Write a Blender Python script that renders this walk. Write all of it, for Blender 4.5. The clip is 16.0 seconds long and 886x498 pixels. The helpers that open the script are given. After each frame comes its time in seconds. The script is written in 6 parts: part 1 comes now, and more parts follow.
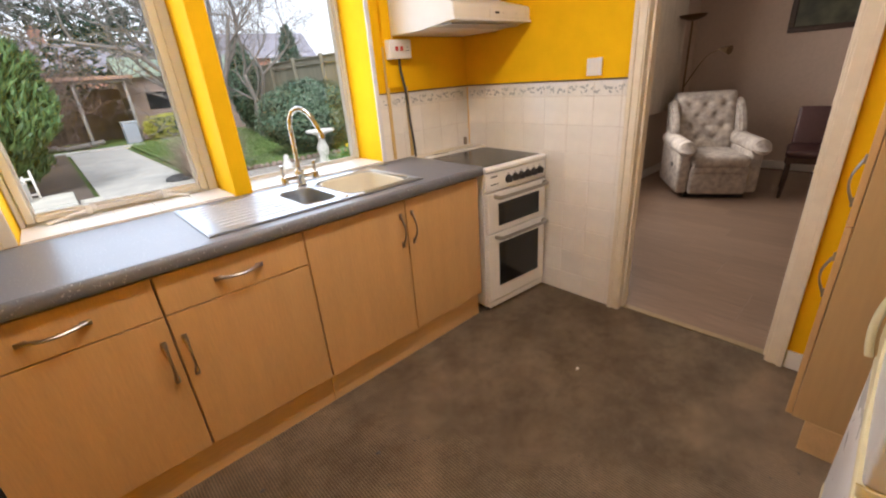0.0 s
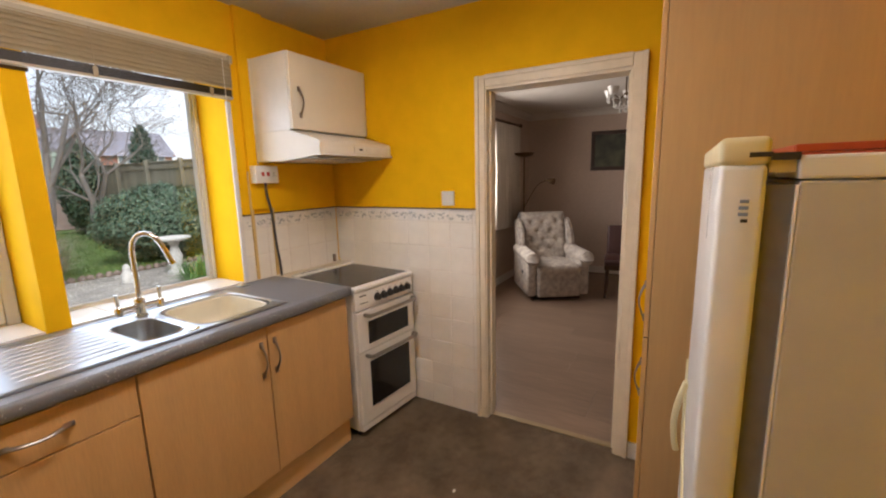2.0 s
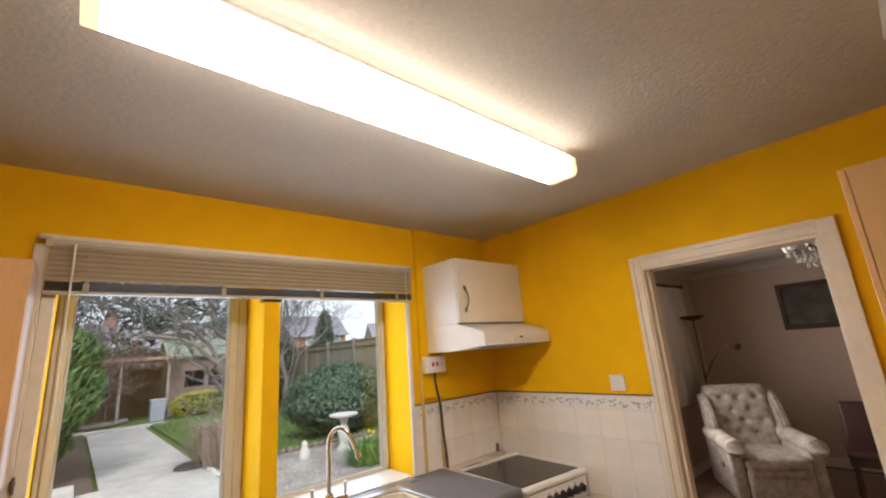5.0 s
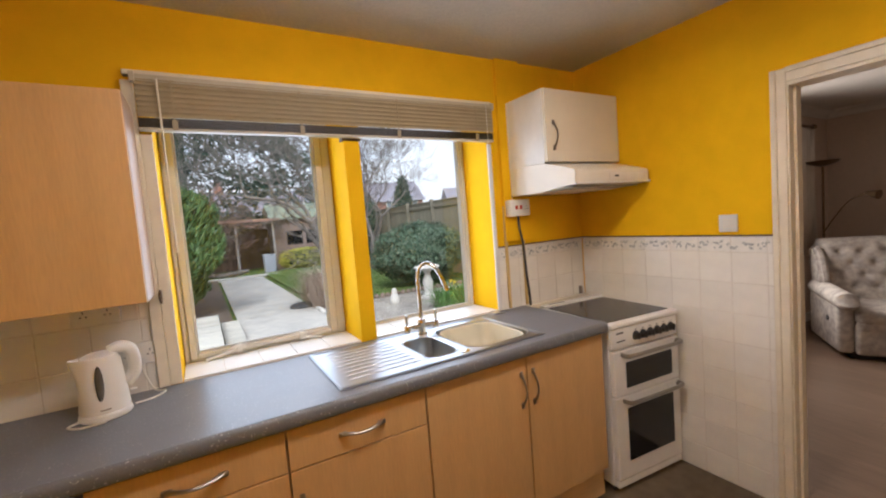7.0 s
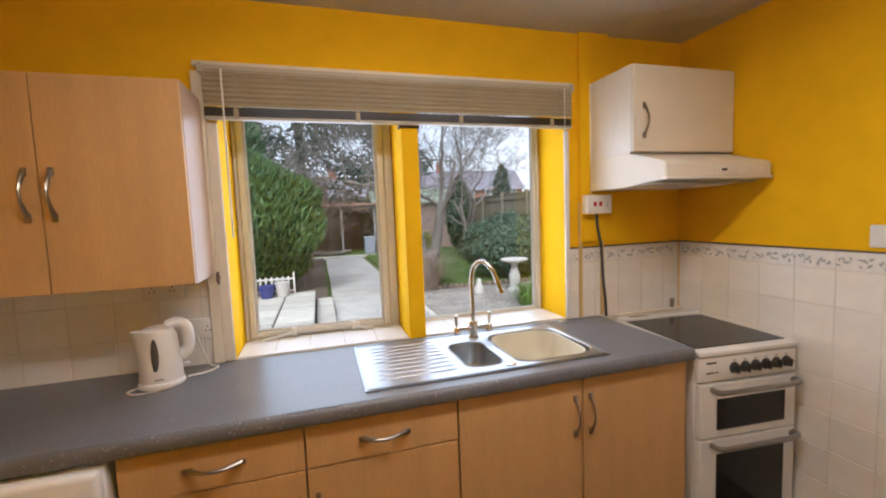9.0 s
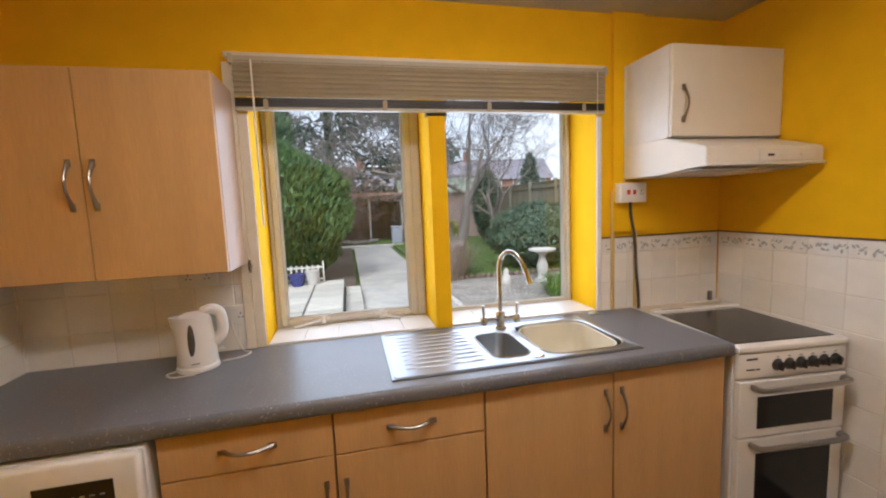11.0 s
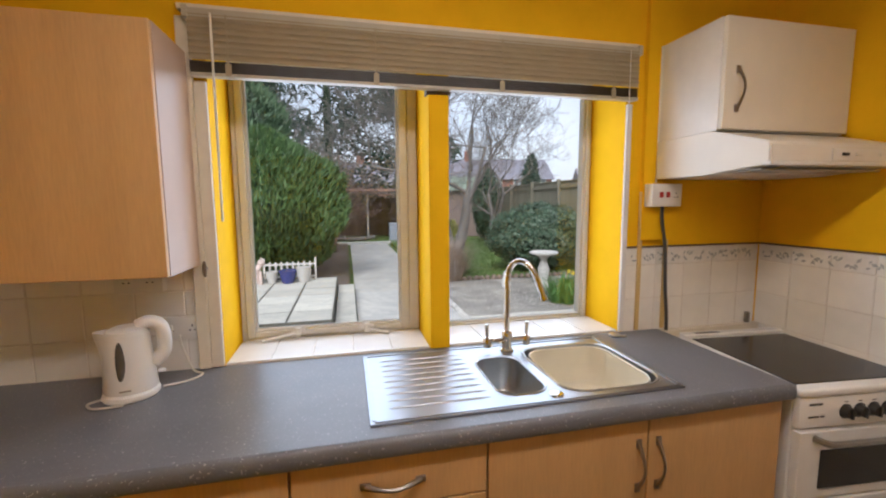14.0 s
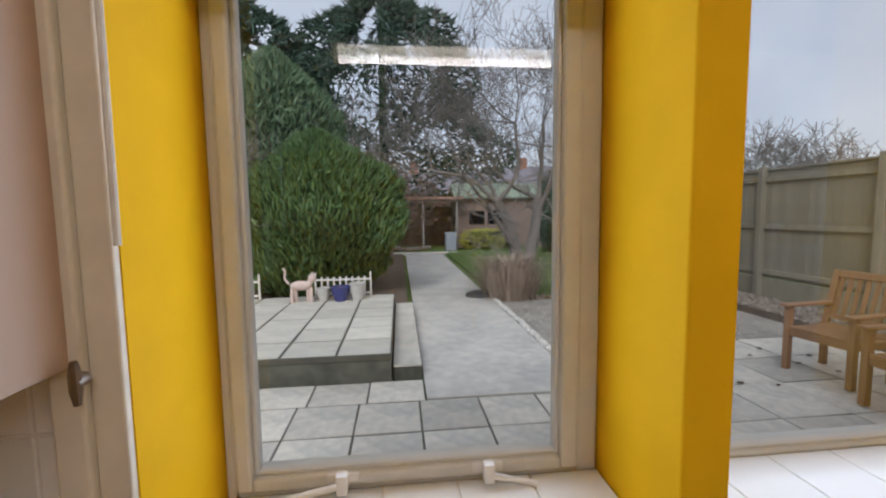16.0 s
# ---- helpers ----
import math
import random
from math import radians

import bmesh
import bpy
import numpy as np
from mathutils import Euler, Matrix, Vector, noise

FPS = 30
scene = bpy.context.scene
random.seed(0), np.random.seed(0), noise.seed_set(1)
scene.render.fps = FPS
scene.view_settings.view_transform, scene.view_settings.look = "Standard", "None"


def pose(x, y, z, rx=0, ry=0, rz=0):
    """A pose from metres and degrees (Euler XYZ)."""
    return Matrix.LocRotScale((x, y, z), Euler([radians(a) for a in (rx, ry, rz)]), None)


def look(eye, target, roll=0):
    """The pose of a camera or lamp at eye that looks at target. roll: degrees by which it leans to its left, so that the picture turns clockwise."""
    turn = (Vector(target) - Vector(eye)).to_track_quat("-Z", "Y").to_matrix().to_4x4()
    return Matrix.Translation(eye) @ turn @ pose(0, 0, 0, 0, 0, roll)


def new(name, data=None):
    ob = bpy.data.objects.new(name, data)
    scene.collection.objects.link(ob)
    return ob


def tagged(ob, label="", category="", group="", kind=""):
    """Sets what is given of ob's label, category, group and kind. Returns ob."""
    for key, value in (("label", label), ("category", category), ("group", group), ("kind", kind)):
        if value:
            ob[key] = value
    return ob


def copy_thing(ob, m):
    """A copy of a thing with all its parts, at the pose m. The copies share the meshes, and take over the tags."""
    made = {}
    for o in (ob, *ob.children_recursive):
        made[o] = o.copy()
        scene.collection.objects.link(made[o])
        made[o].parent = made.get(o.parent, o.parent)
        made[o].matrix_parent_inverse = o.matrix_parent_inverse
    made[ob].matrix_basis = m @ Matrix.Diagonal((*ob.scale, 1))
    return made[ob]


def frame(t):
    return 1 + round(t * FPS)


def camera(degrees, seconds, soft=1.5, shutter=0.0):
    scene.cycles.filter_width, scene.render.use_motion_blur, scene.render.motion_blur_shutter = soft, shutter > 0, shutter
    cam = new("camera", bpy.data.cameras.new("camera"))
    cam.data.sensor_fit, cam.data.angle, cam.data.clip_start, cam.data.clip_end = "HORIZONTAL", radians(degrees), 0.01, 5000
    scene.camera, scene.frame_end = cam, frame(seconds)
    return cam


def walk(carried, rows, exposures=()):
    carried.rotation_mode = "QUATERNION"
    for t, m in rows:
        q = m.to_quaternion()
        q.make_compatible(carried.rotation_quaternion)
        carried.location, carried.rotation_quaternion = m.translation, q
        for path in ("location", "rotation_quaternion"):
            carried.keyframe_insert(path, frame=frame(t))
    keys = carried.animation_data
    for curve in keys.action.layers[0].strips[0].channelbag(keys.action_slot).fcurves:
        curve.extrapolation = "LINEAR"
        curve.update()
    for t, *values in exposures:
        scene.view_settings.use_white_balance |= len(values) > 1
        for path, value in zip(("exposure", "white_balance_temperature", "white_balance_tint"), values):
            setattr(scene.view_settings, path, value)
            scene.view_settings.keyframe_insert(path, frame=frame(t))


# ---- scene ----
cam = camera(94.0, 16.0, soft=2.1)
METRES, EYE, TILT, LEAN, TURN = 3.0, 1.43, 0.0, 0.0, -41.3
PATH = [
    (0, (0.777, 0.972, 1.383), (2.003, 2.349, 0.608), -4.4),
    (0.5, (0.775, 0.983, 1.36), (2.091, 2.179, 0.446), -4.0),
    (1, (0.746, 0.992, 1.352), (2.133, 2.12, 0.456), -3.0),
    (1.5, (0.76, 0.965, 1.399), (2.282, 2.052, 0.691), -2.0),
    (2, (0.784, 0.922, 1.49), (2.491, 1.907, 1.15), -1.4),
    (2.5, (0.776, 0.894, 1.585), (2.537, 1.839, 1.517), -1.3),
    (3, (0.772, 0.877, 1.604), (2.497, 1.886, 1.695), -1.3),
    (3.5, (0.739, 0.914, 1.59), (2.337, 2.106, 1.752), -1.6),
    (4, (0.671, 0.94, 1.584), (2.056, 2.328, 1.977), -2.5),
    (4.2, (0.665, 0.919, 1.654), (1.993, 2.315, 2.189), -3.3),
    (6.3, (0.693, 1.023, 1.532), (1.859, 2.647, 1.594), -5.0),
    (6.5, (0.709, 1.047, 1.529), (1.833, 2.702, 1.492), -4.8),
    (7, (0.71, 1.08, 1.494), (1.71, 2.807, 1.356), -4.6),
    (7.5, (0.783, 1.11, 1.503), (1.651, 2.906, 1.348), -3.5),
    (8, (0.935, 1.129, 1.504), (1.634, 2.996, 1.344), -2.7),
    (8.5, (0.929, 1.134, 1.505), (1.56, 3.025, 1.346), -2.4),
    (9, (0.961, 1.143, 1.51), (1.528, 3.054, 1.344), -2.2),
    (11.5, (0.966, 1.176, 1.507), (1.397, 3.116, 1.28), -2.2),
    (12, (0.985, 1.312, 1.501), (1.416, 3.25, 1.263), -1.8),
    (12.5, (1.0, 1.56, 1.516), (1.461, 3.497, 1.329), -1.0),
    (13, (1.051, 1.595, 1.546), (1.493, 3.538, 1.377), -0.5),
    (13.5, (1.067, 1.58, 1.539), (1.511, 3.52, 1.341), -0.3),
    (14, (1.033, 1.469, 1.504), (1.482, 3.406, 1.285), -0.4),
    (14.5, (0.913, 1.413, 1.487), (1.317, 3.352, 1.213), -0.8),
    (15, (0.914, 1.657, 1.432), (1.227, 3.614, 1.161), -1.1),
    (15.5, (0.975, 2.099, 1.483), (1.205, 4.068, 1.217), -1.2),
    (16, (0.936, 2.51, 1.480), (1.143, 4.491, 1.307), -0.8),
]
walk(cam, [(t, look(eye, target, roll)) for t, eye, target, roll in PATH], [(0, 0.6, 6150, 16), (1.5, 0.52, 6150, 16), (2.3, 0.17, 6200, 16), (4.2, 0.17, 6200, 16), (7, 0.26, 6000, 16), (9, 0.19, 5950, 16), (12, 0.12, 5950, 16), (13, -0.02, 5950, 16), (14.6, 0.02, 5950, 16), (16, -0.60, 6050, 16)])

# ---- world and light ----
world = bpy.data.worlds.new("world")
scene.world = world
world.use_nodes = True
wn, wl = world.node_tree.nodes, world.node_tree.links
sky = wn.new("ShaderNodeTexSky")
sky.sky_type, sky.sun_disc = "NISHITA", False
sky.sun_elevation, sky.sun_rotation = radians(38), radians(150)
sky.air_density, sky.dust_density, sky.ozone_density = 1.0, 4.0, 1.0
pale = wn.new("ShaderNodeMix")
pale.data_type = "RGBA"
pale.inputs[0].default_value = 0.72
cloud, shade, where = wn.new("ShaderNodeTexNoise"), wn.new("ShaderNodeValToRGB"), wn.new("ShaderNodeTexCoord")
cloud.inputs["Scale"].default_value, cloud.inputs["Detail"].default_value = 2.6, 6
shade.color_ramp.elements[0].position, shade.color_ramp.elements[0].color = 0.35, (6.3, 6.7, 7.4, 1)
shade.color_ramp.elements[1].position, shade.color_ramp.elements[1].color = 0.65, (8.2, 8.4, 8.7, 1)
wl.new(where.outputs["Generated"], cloud.inputs[0])
wl.new(cloud.outputs[0], shade.inputs[0])
wl.new(shade.outputs[0], pale.inputs[7])
wl.new(sky.outputs[0], pale.inputs[6])
wl.new(pale.outputs[2], wn["Background"].inputs[0])
wn["Background"].inputs[1].default_value = 0.16

sun = new("sun", bpy.data.lights.new("sun", "SUN"))
sun.data.energy, sun.data.angle, sun.data.color = 2.6, radians(25), (1, 0.97, 0.92)
sun.matrix_world = look((-20, -34, 40), (0, 8, 0))


def window_light(name, x0, x1, y, z0, z1, watts, face, color):
    """Daylight that enters at a window's opening."""
    ob = new(name, bpy.data.lights.new(name, "AREA"))
    ob.data.shape, ob.data.size, ob.data.size_y = "RECTANGLE", x1 - x0, z1 - z0
    ob.data.energy, ob.data.color = watts, color
    ob.matrix_world = look(((x0 + x1) / 2, y, (z0 + z1) / 2), ((x0 + x1) / 2, y + face, (z0 + z1) / 2))
    return ob


window_light("daylight_casement", 0.66, 1.25, 3.30, 1.0, 2.06, 5.4, -1, (0.74, 0.87, 1.0))
window_light("daylight_fixed_light", 1.46, 2.13, 3.31, 0.98, 2.06, 6.2, -1, (0.74, 0.87, 1.0))
window_light("daylight_lounge", 4.15, 5.85, 3.42, 0.85, 2.05, 46, -1, (1.0, 0.90, 0.78))


# ---- materials ----
def mat(name, color, rough=0.6, metal=0.0, vary=0.12, grain=40.0, stain=3.0, bump=0.15, bump_scale=None, stretch=(1, 1, 1), spec=0.5, second=None, depth=0.002, coat=0.0, objrand=0.0):
    """A surface with variation at two scales and fine relief."""
    m = bpy.data.materials.new(name)
    m.use_nodes = True
    n, l = m.node_tree.nodes, m.node_tree.links
    b = n["Principled BSDF"]
    tc, mp = n.new("ShaderNodeTexCoord"), n.new("ShaderNodeMapping")
    mp.inputs["Scale"].default_value = stretch
    l.new(tc.outputs["Object"], mp.inputs[0])
    fine, big = n.new("ShaderNodeTexNoise"), n.new("ShaderNodeTexNoise")
    fine.inputs["Scale"].default_value, fine.inputs["Detail"].default_value = grain, 5
    big.inputs["Scale"].default_value, big.inputs["Detail"].default_value = stain, 4
    l.new(mp.outputs[0], fine.inputs[0])
    l.new(mp.outputs[0], big.inputs[0])
    add = n.new("ShaderNodeMath")
    add.operation = "ADD"
    l.new(fine.outputs[0], add.inputs[0])
    l.new(big.outputs[0], add.inputs[1])
    rng = n.new("ShaderNodeMapRange")
    rng.inputs[1].default_value, rng.inputs[2].default_value = 0.7, 1.3
    l.new(add.outputs[0], rng.inputs[0])
    mix = n.new("ShaderNodeMix")
    mix.data_type = "RGBA"
    dark = second or [c * (1 - vary) for c in color]
    light = color if second else [min(1, c * (1 + vary * 0.6)) for c in color]
    mix.inputs[6].default_value, mix.inputs[7].default_value = (*dark, 1), (*light, 1)
    l.new(rng.outputs[0], mix.inputs[0])
    out = mix.outputs[2]
    if objrand:
        oi, hsv = n.new("ShaderNodeObjectInfo"), n.new("ShaderNodeHueSaturation")
        mr = n.new("ShaderNodeMapRange")
        mr.inputs[3].default_value, mr.inputs[4].default_value = 1 - objrand, 1 + objrand
        l.new(oi.outputs["Random"], mr.inputs[0])
        l.new(mr.outputs[0], hsv.inputs["Value"])
        l.new(out, hsv.inputs["Color"])
        out = hsv.outputs[0]
    l.new(out, b.inputs["Base Color"])
    rr = n.new("ShaderNodeMapRange")
    rr.inputs[3].default_value, rr.inputs[4].default_value = max(0.02, rough - 0.06), min(1, rough + 0.08)
    l.new(big.outputs[0], rr.inputs[0])
    l.new(rr.outputs[0], b.inputs["Roughness"])
    b.inputs["Metallic"].default_value, b.inputs["Specular IOR Level"].default_value = metal, spec
    b.inputs["Coat Weight"].default_value = coat
    if bump:
        bp = n.new("ShaderNodeBump")
        bp.inputs["Strength"].default_value, bp.inputs["Distance"].default_value = bump, depth
        src = fine
        if bump_scale:
            src = n.new("ShaderNodeTexNoise")
            src.inputs["Scale"].default_value, src.inputs["Detail"].default_value = bump_scale, 4
            l.new(mp.outputs[0], src.inputs[0])
        l.new(src.outputs[0], bp.inputs["Height"])
        l.new(bp.outputs[0], b.inputs["Normal"])
    return m


def glow(name, color, strength):
    m = bpy.data.materials.new(name)
    m.use_nodes = True
    b = m.node_tree.nodes["Principled BSDF"]
    b.inputs["Base Color"].default_value = (0.8, 0.8, 0.78, 1)
    b.inputs["Emission Color"].default_value, b.inputs["Emission Strength"].default_value = (*color, 1), strength
    return m


def glass(name, tint=(0.97, 0.99, 0.98), rough=0.0):
    """Thin window glass: clear, with the mirror image that its angle gives."""
    m = bpy.data.materials.new(name)
    m.use_nodes = True
    n, l = m.node_tree.nodes, m.node_tree.links
    n.remove(n["Principled BSDF"])
    tr, gl, lw, mx = n.new("ShaderNodeBsdfTransparent"), n.new("ShaderNodeBsdfGlossy"), n.new("ShaderNodeLayerWeight"), n.new("ShaderNodeMixShader")
    tr.inputs[0].default_value = (*tint, 1)
    gl.inputs["Roughness"].default_value = rough
    lw.inputs[0].default_value = 0.5
    steep, curve = n.new("ShaderNodeMath"), n.new("ShaderNodeMapRange")
    steep.operation = "POWER"
    steep.inputs[1].default_value = 4.0
    l.new(lw.outputs["Facing"], steep.inputs[0])
    curve.inputs[3].default_value, curve.inputs[4].default_value = 0.03, 0.9
    l.new(steep.outputs[0], curve.inputs[0])
    l.new(curve.outputs[0], mx.inputs[0])
    l.new(tr.outputs[0], mx.inputs[1])
    l.new(gl.outputs[0], mx.inputs[2])
    l.new(mx.outputs[0], n["Material Output"].inputs[0])
    return m


YELLOW = mat("yellow_paint", (0.85, 0.485, 0.001), 0.7, spec=0.1, vary=0.07, grain=9, stain=1.4, bump=0.12, bump_scale=60)
ARTEX = mat("textured_ceiling", (0.54, 0.515, 0.475), 0.85, vary=0.10, grain=60, stain=2, bump=0.55, bump_scale=70, depth=0.006)
PLASTER = mat("plaster", (0.60, 0.56, 0.50), 0.8, vary=0.05, bump=0.2, bump_scale=90)
LOUNGE = mat("lounge_wallpaper", (0.56, 0.45, 0.37), 0.8, vary=0.07, grain=30, stain=1.5, bump=0.25, bump_scale=120)
TILE = mat("white_tile", (0.84, 0.80, 0.73), 0.16, vary=0.05, grain=14, stain=3, bump=0.05, bump_scale=14, objrand=0.03)
GROUT = mat("grout", (0.77, 0.71, 0.63), 0.9, vary=0.2)
CREAM = mat("cream_paint", (0.74, 0.66, 0.52), 0.4, vary=0.08, grain=20, bump=0.12)
WHITE = mat("white_paint", (0.74, 0.71, 0.66), 0.35, vary=0.05, grain=20, bump=0.08)
UPVC = mat("window_paint", (0.63, 0.60, 0.54), 0.35, vary=0.06, grain=18, bump=0.06)
UPVC_PALE = mat("window_paint_pale", (0.66, 0.65, 0.62), 0.35, vary=0.05, grain=18, bump=0.06)
BEECH = mat("beech_veneer", (0.62, 0.37, 0.150), 0.38, vary=0.10, grain=26, stain=2.5, bump=0.05, stretch=(6, 6, 0.6))
BEECH_EDGE = mat("beech_edge", (0.66, 0.42, 0.20), 0.45, vary=0.10, grain=40, stretch=(5, 5, 0.7), bump=0.05)
PLINTH = mat("beech_plinth", (0.70, 0.45, 0.21), 0.45, vary=0.12, grain=26, stretch=(0.6, 6, 6), bump=0.05)
WORKTOP = mat("grey_laminate", (0.158, 0.160, 0.176), 0.34, vary=0.16, grain=240, stain=9, bump=0.02)
STEEL = mat("brushed_steel", (0.41, 0.425, 0.45), 0.34, metal=1.0, vary=0.06, grain=120, stretch=(0.3, 8, 8), bump=0.03)
STEEL_DARK = mat("steel_bowl", (0.55, 0.55, 0.54), 0.28, metal=1.0, vary=0.08, grain=90, bump=0.03)
CHROME = mat("chrome", (0.72, 0.70, 0.66), 0.10, metal=1.0, vary=0.04, bump=0)
NICKEL = mat("satin_nickel", (0.33, 0.29, 0.25), 0.32, metal=1.0, vary=0.06, bump=0.02)
ENAMEL = mat("white_enamel", (0.84, 0.82, 0.78), 0.22, vary=0.05, grain=12, bump=0.02)
ENAMEL_OLD = mat("aged_enamel", (0.72, 0.72, 0.71), 0.28, vary=0.06, grain=10, bump=0.04, bump_scale=200)
ENAMEL_GREY = mat("greyed_enamel", (0.50, 0.49, 0.47), 0.32, vary=0.06, grain=10, bump=0.04, bump_scale=200)
YELLOWED = mat("yellowed_plastic", (0.70, 0.62, 0.38), 0.35, vary=0.10, grain=14, bump=0.03)
BLACK = mat("black_glass", (0.012, 0.012, 0.013), 0.09, vary=0.2, bump=0)
HOB = mat("hob_glass", (0.014, 0.013, 0.012), 0.2, vary=0.35, grain=220, bump=0.02)
DARK = mat("dark_plastic", (0.02, 0.02, 0.022), 0.5, vary=0.2, bump=0.05)
SEAM = mat("dark_gap", (0.03, 0.022, 0.015), 0.9, vary=0.1, bump=0)
BOWL = mat("cream_bowl_plastic", (0.70, 0.64, 0.50), 0.4, vary=0.06, grain=12, bump=0.04)
KETTLE = mat("white_kettle_plastic", (0.78, 0.76, 0.73), 0.28, vary=0.04, grain=10, bump=0.02)
GREYWIN = mat("smoked_plastic", (0.10, 0.09, 0.08), 0.2, vary=0.2, bump=0)
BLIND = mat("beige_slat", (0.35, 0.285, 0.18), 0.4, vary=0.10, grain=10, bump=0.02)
# darker copy of the slat colour: shade of the drawn-up stack is painted in
BLIND_SHADED = mat("shaded_slat", (0.07, 0.05, 0.03), 0.4, vary=0.15, grain=10, bump=0.02)
BLIND_RAIL = mat("blind_rail", (0.46, 0.41, 0.31), 0.35, vary=0.08, grain=10, bump=0.02)
CORD = mat("white_cord", (0.72, 0.68, 0.60), 0.7, vary=0.1)
CABLE = mat("grey_cable", (0.06, 0.055, 0.05), 0.5, vary=0.15)
RED = mat("red_switch", (0.45, 0.03, 0.02), 0.4, vary=0.1)
RED_TRAY = mat("red_tray", (0.42, 0.06, 0.02), 0.35, vary=0.15)
BLUE = mat("blue_label", (0.20, 0.27, 0.45), 0.4, vary=0.1)
MOTIF = mat("border_leaf", (0.40, 0.41, 0.40), 0.3, vary=0.25, grain=60)
BORDER = mat("border_tile", (0.80, 0.77, 0.72), 0.2, vary=0.10, grain=30, objrand=0.03)
BROWN_TRIM = mat("brown_trim", (0.13, 0.08, 0.04), 0.5, vary=0.3)
GLASS = glass("window_glass")
TUBE = glow("lamp_diffuser", (1.0, 0.905, 0.80), 28)
TUBE_TOP = glow("lamp_diffuser_open_top", (1.0, 0.90, 0.70), 4)
TUBE_SIDE = glow("lamp_diffuser_side", (1.0, 0.855, 0.66), 9.0)
TUBE_END = mat("lamp_end_cap", (0.70, 0.62, 0.44), 0.4, vary=0.1)


def carpet_material():
    """Ribbed brown carpet, trodden dark in patches."""
    m = mat("worn_carpet", (0.225, 0.162, 0.106), 0.95, vary=0.30, grain=260, stain=5, bump=0.8, depth=0.004)
    n, l = m.node_tree.nodes, m.node_tree.links
    b = n["Principled BSDF"]
    base = b.inputs["Base Color"].links[0].from_socket
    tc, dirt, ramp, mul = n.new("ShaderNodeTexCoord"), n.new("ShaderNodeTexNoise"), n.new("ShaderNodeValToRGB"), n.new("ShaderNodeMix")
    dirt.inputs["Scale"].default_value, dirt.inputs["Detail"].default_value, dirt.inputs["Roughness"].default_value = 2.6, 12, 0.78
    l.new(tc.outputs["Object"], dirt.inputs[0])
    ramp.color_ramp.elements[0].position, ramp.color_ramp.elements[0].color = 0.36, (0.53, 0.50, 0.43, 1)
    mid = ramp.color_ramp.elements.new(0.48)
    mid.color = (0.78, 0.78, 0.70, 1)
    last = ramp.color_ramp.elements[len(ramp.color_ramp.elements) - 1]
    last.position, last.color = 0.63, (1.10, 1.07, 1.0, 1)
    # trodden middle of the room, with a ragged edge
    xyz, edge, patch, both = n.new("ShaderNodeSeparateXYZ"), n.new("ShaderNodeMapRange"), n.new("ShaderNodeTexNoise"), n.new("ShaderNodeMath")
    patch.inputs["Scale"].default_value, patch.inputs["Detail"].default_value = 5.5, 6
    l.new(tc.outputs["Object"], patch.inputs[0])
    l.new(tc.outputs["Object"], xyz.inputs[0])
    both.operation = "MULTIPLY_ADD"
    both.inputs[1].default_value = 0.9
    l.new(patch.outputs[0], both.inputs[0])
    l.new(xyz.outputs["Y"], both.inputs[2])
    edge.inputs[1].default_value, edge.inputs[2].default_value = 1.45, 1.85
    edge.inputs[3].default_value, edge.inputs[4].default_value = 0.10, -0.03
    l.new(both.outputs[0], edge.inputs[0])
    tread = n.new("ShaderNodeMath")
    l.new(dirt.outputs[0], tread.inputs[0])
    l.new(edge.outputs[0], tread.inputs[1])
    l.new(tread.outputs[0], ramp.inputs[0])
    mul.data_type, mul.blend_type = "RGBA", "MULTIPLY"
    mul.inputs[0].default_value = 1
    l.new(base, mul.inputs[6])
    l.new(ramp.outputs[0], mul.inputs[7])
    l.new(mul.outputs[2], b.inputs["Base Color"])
    wave, bp = n.new("ShaderNodeTexWave"), n.new("ShaderNodeBump")
    wave.inputs["Scale"].default_value, wave.inputs["Distortion"].default_value = 30, 1.5
    wave.inputs["Detail"].default_value, wave.inputs["Detail Scale"].default_value = 3, 4
    # grooves between the ribs are coloured darker, painting their shade in step with the relief
    rib, groove_shade = n.new("ShaderNodeMix"), n.new("ShaderNodeMapRange")
    rib.data_type, rib.blend_type = "RGBA", "MULTIPLY"
    rib.inputs[0].default_value = 1
    groove_shade.inputs[3].default_value, groove_shade.inputs[4].default_value = 0.68, 1.16
    l.new(wave.outputs["Fac"], groove_shade.inputs[0])
    l.new(mul.outputs[2], rib.inputs[6])
    l.new(groove_shade.outputs[0], rib.inputs[7])
    l.new(rib.outputs[2], b.inputs["Base Color"])
    l.new(tc.outputs["Object"], wave.inputs[0])
    bp.inputs["Strength"].default_value, bp.inputs["Distance"].default_value = 0.6, 0.004
    l.new(wave.outputs["Fac"], bp.inputs["Height"])
    l.new(b.inputs["Normal"].links[0].from_socket, bp.inputs["Normal"])
    l.new(bp.outputs[0], b.inputs["Normal"])
    return m


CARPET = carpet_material()


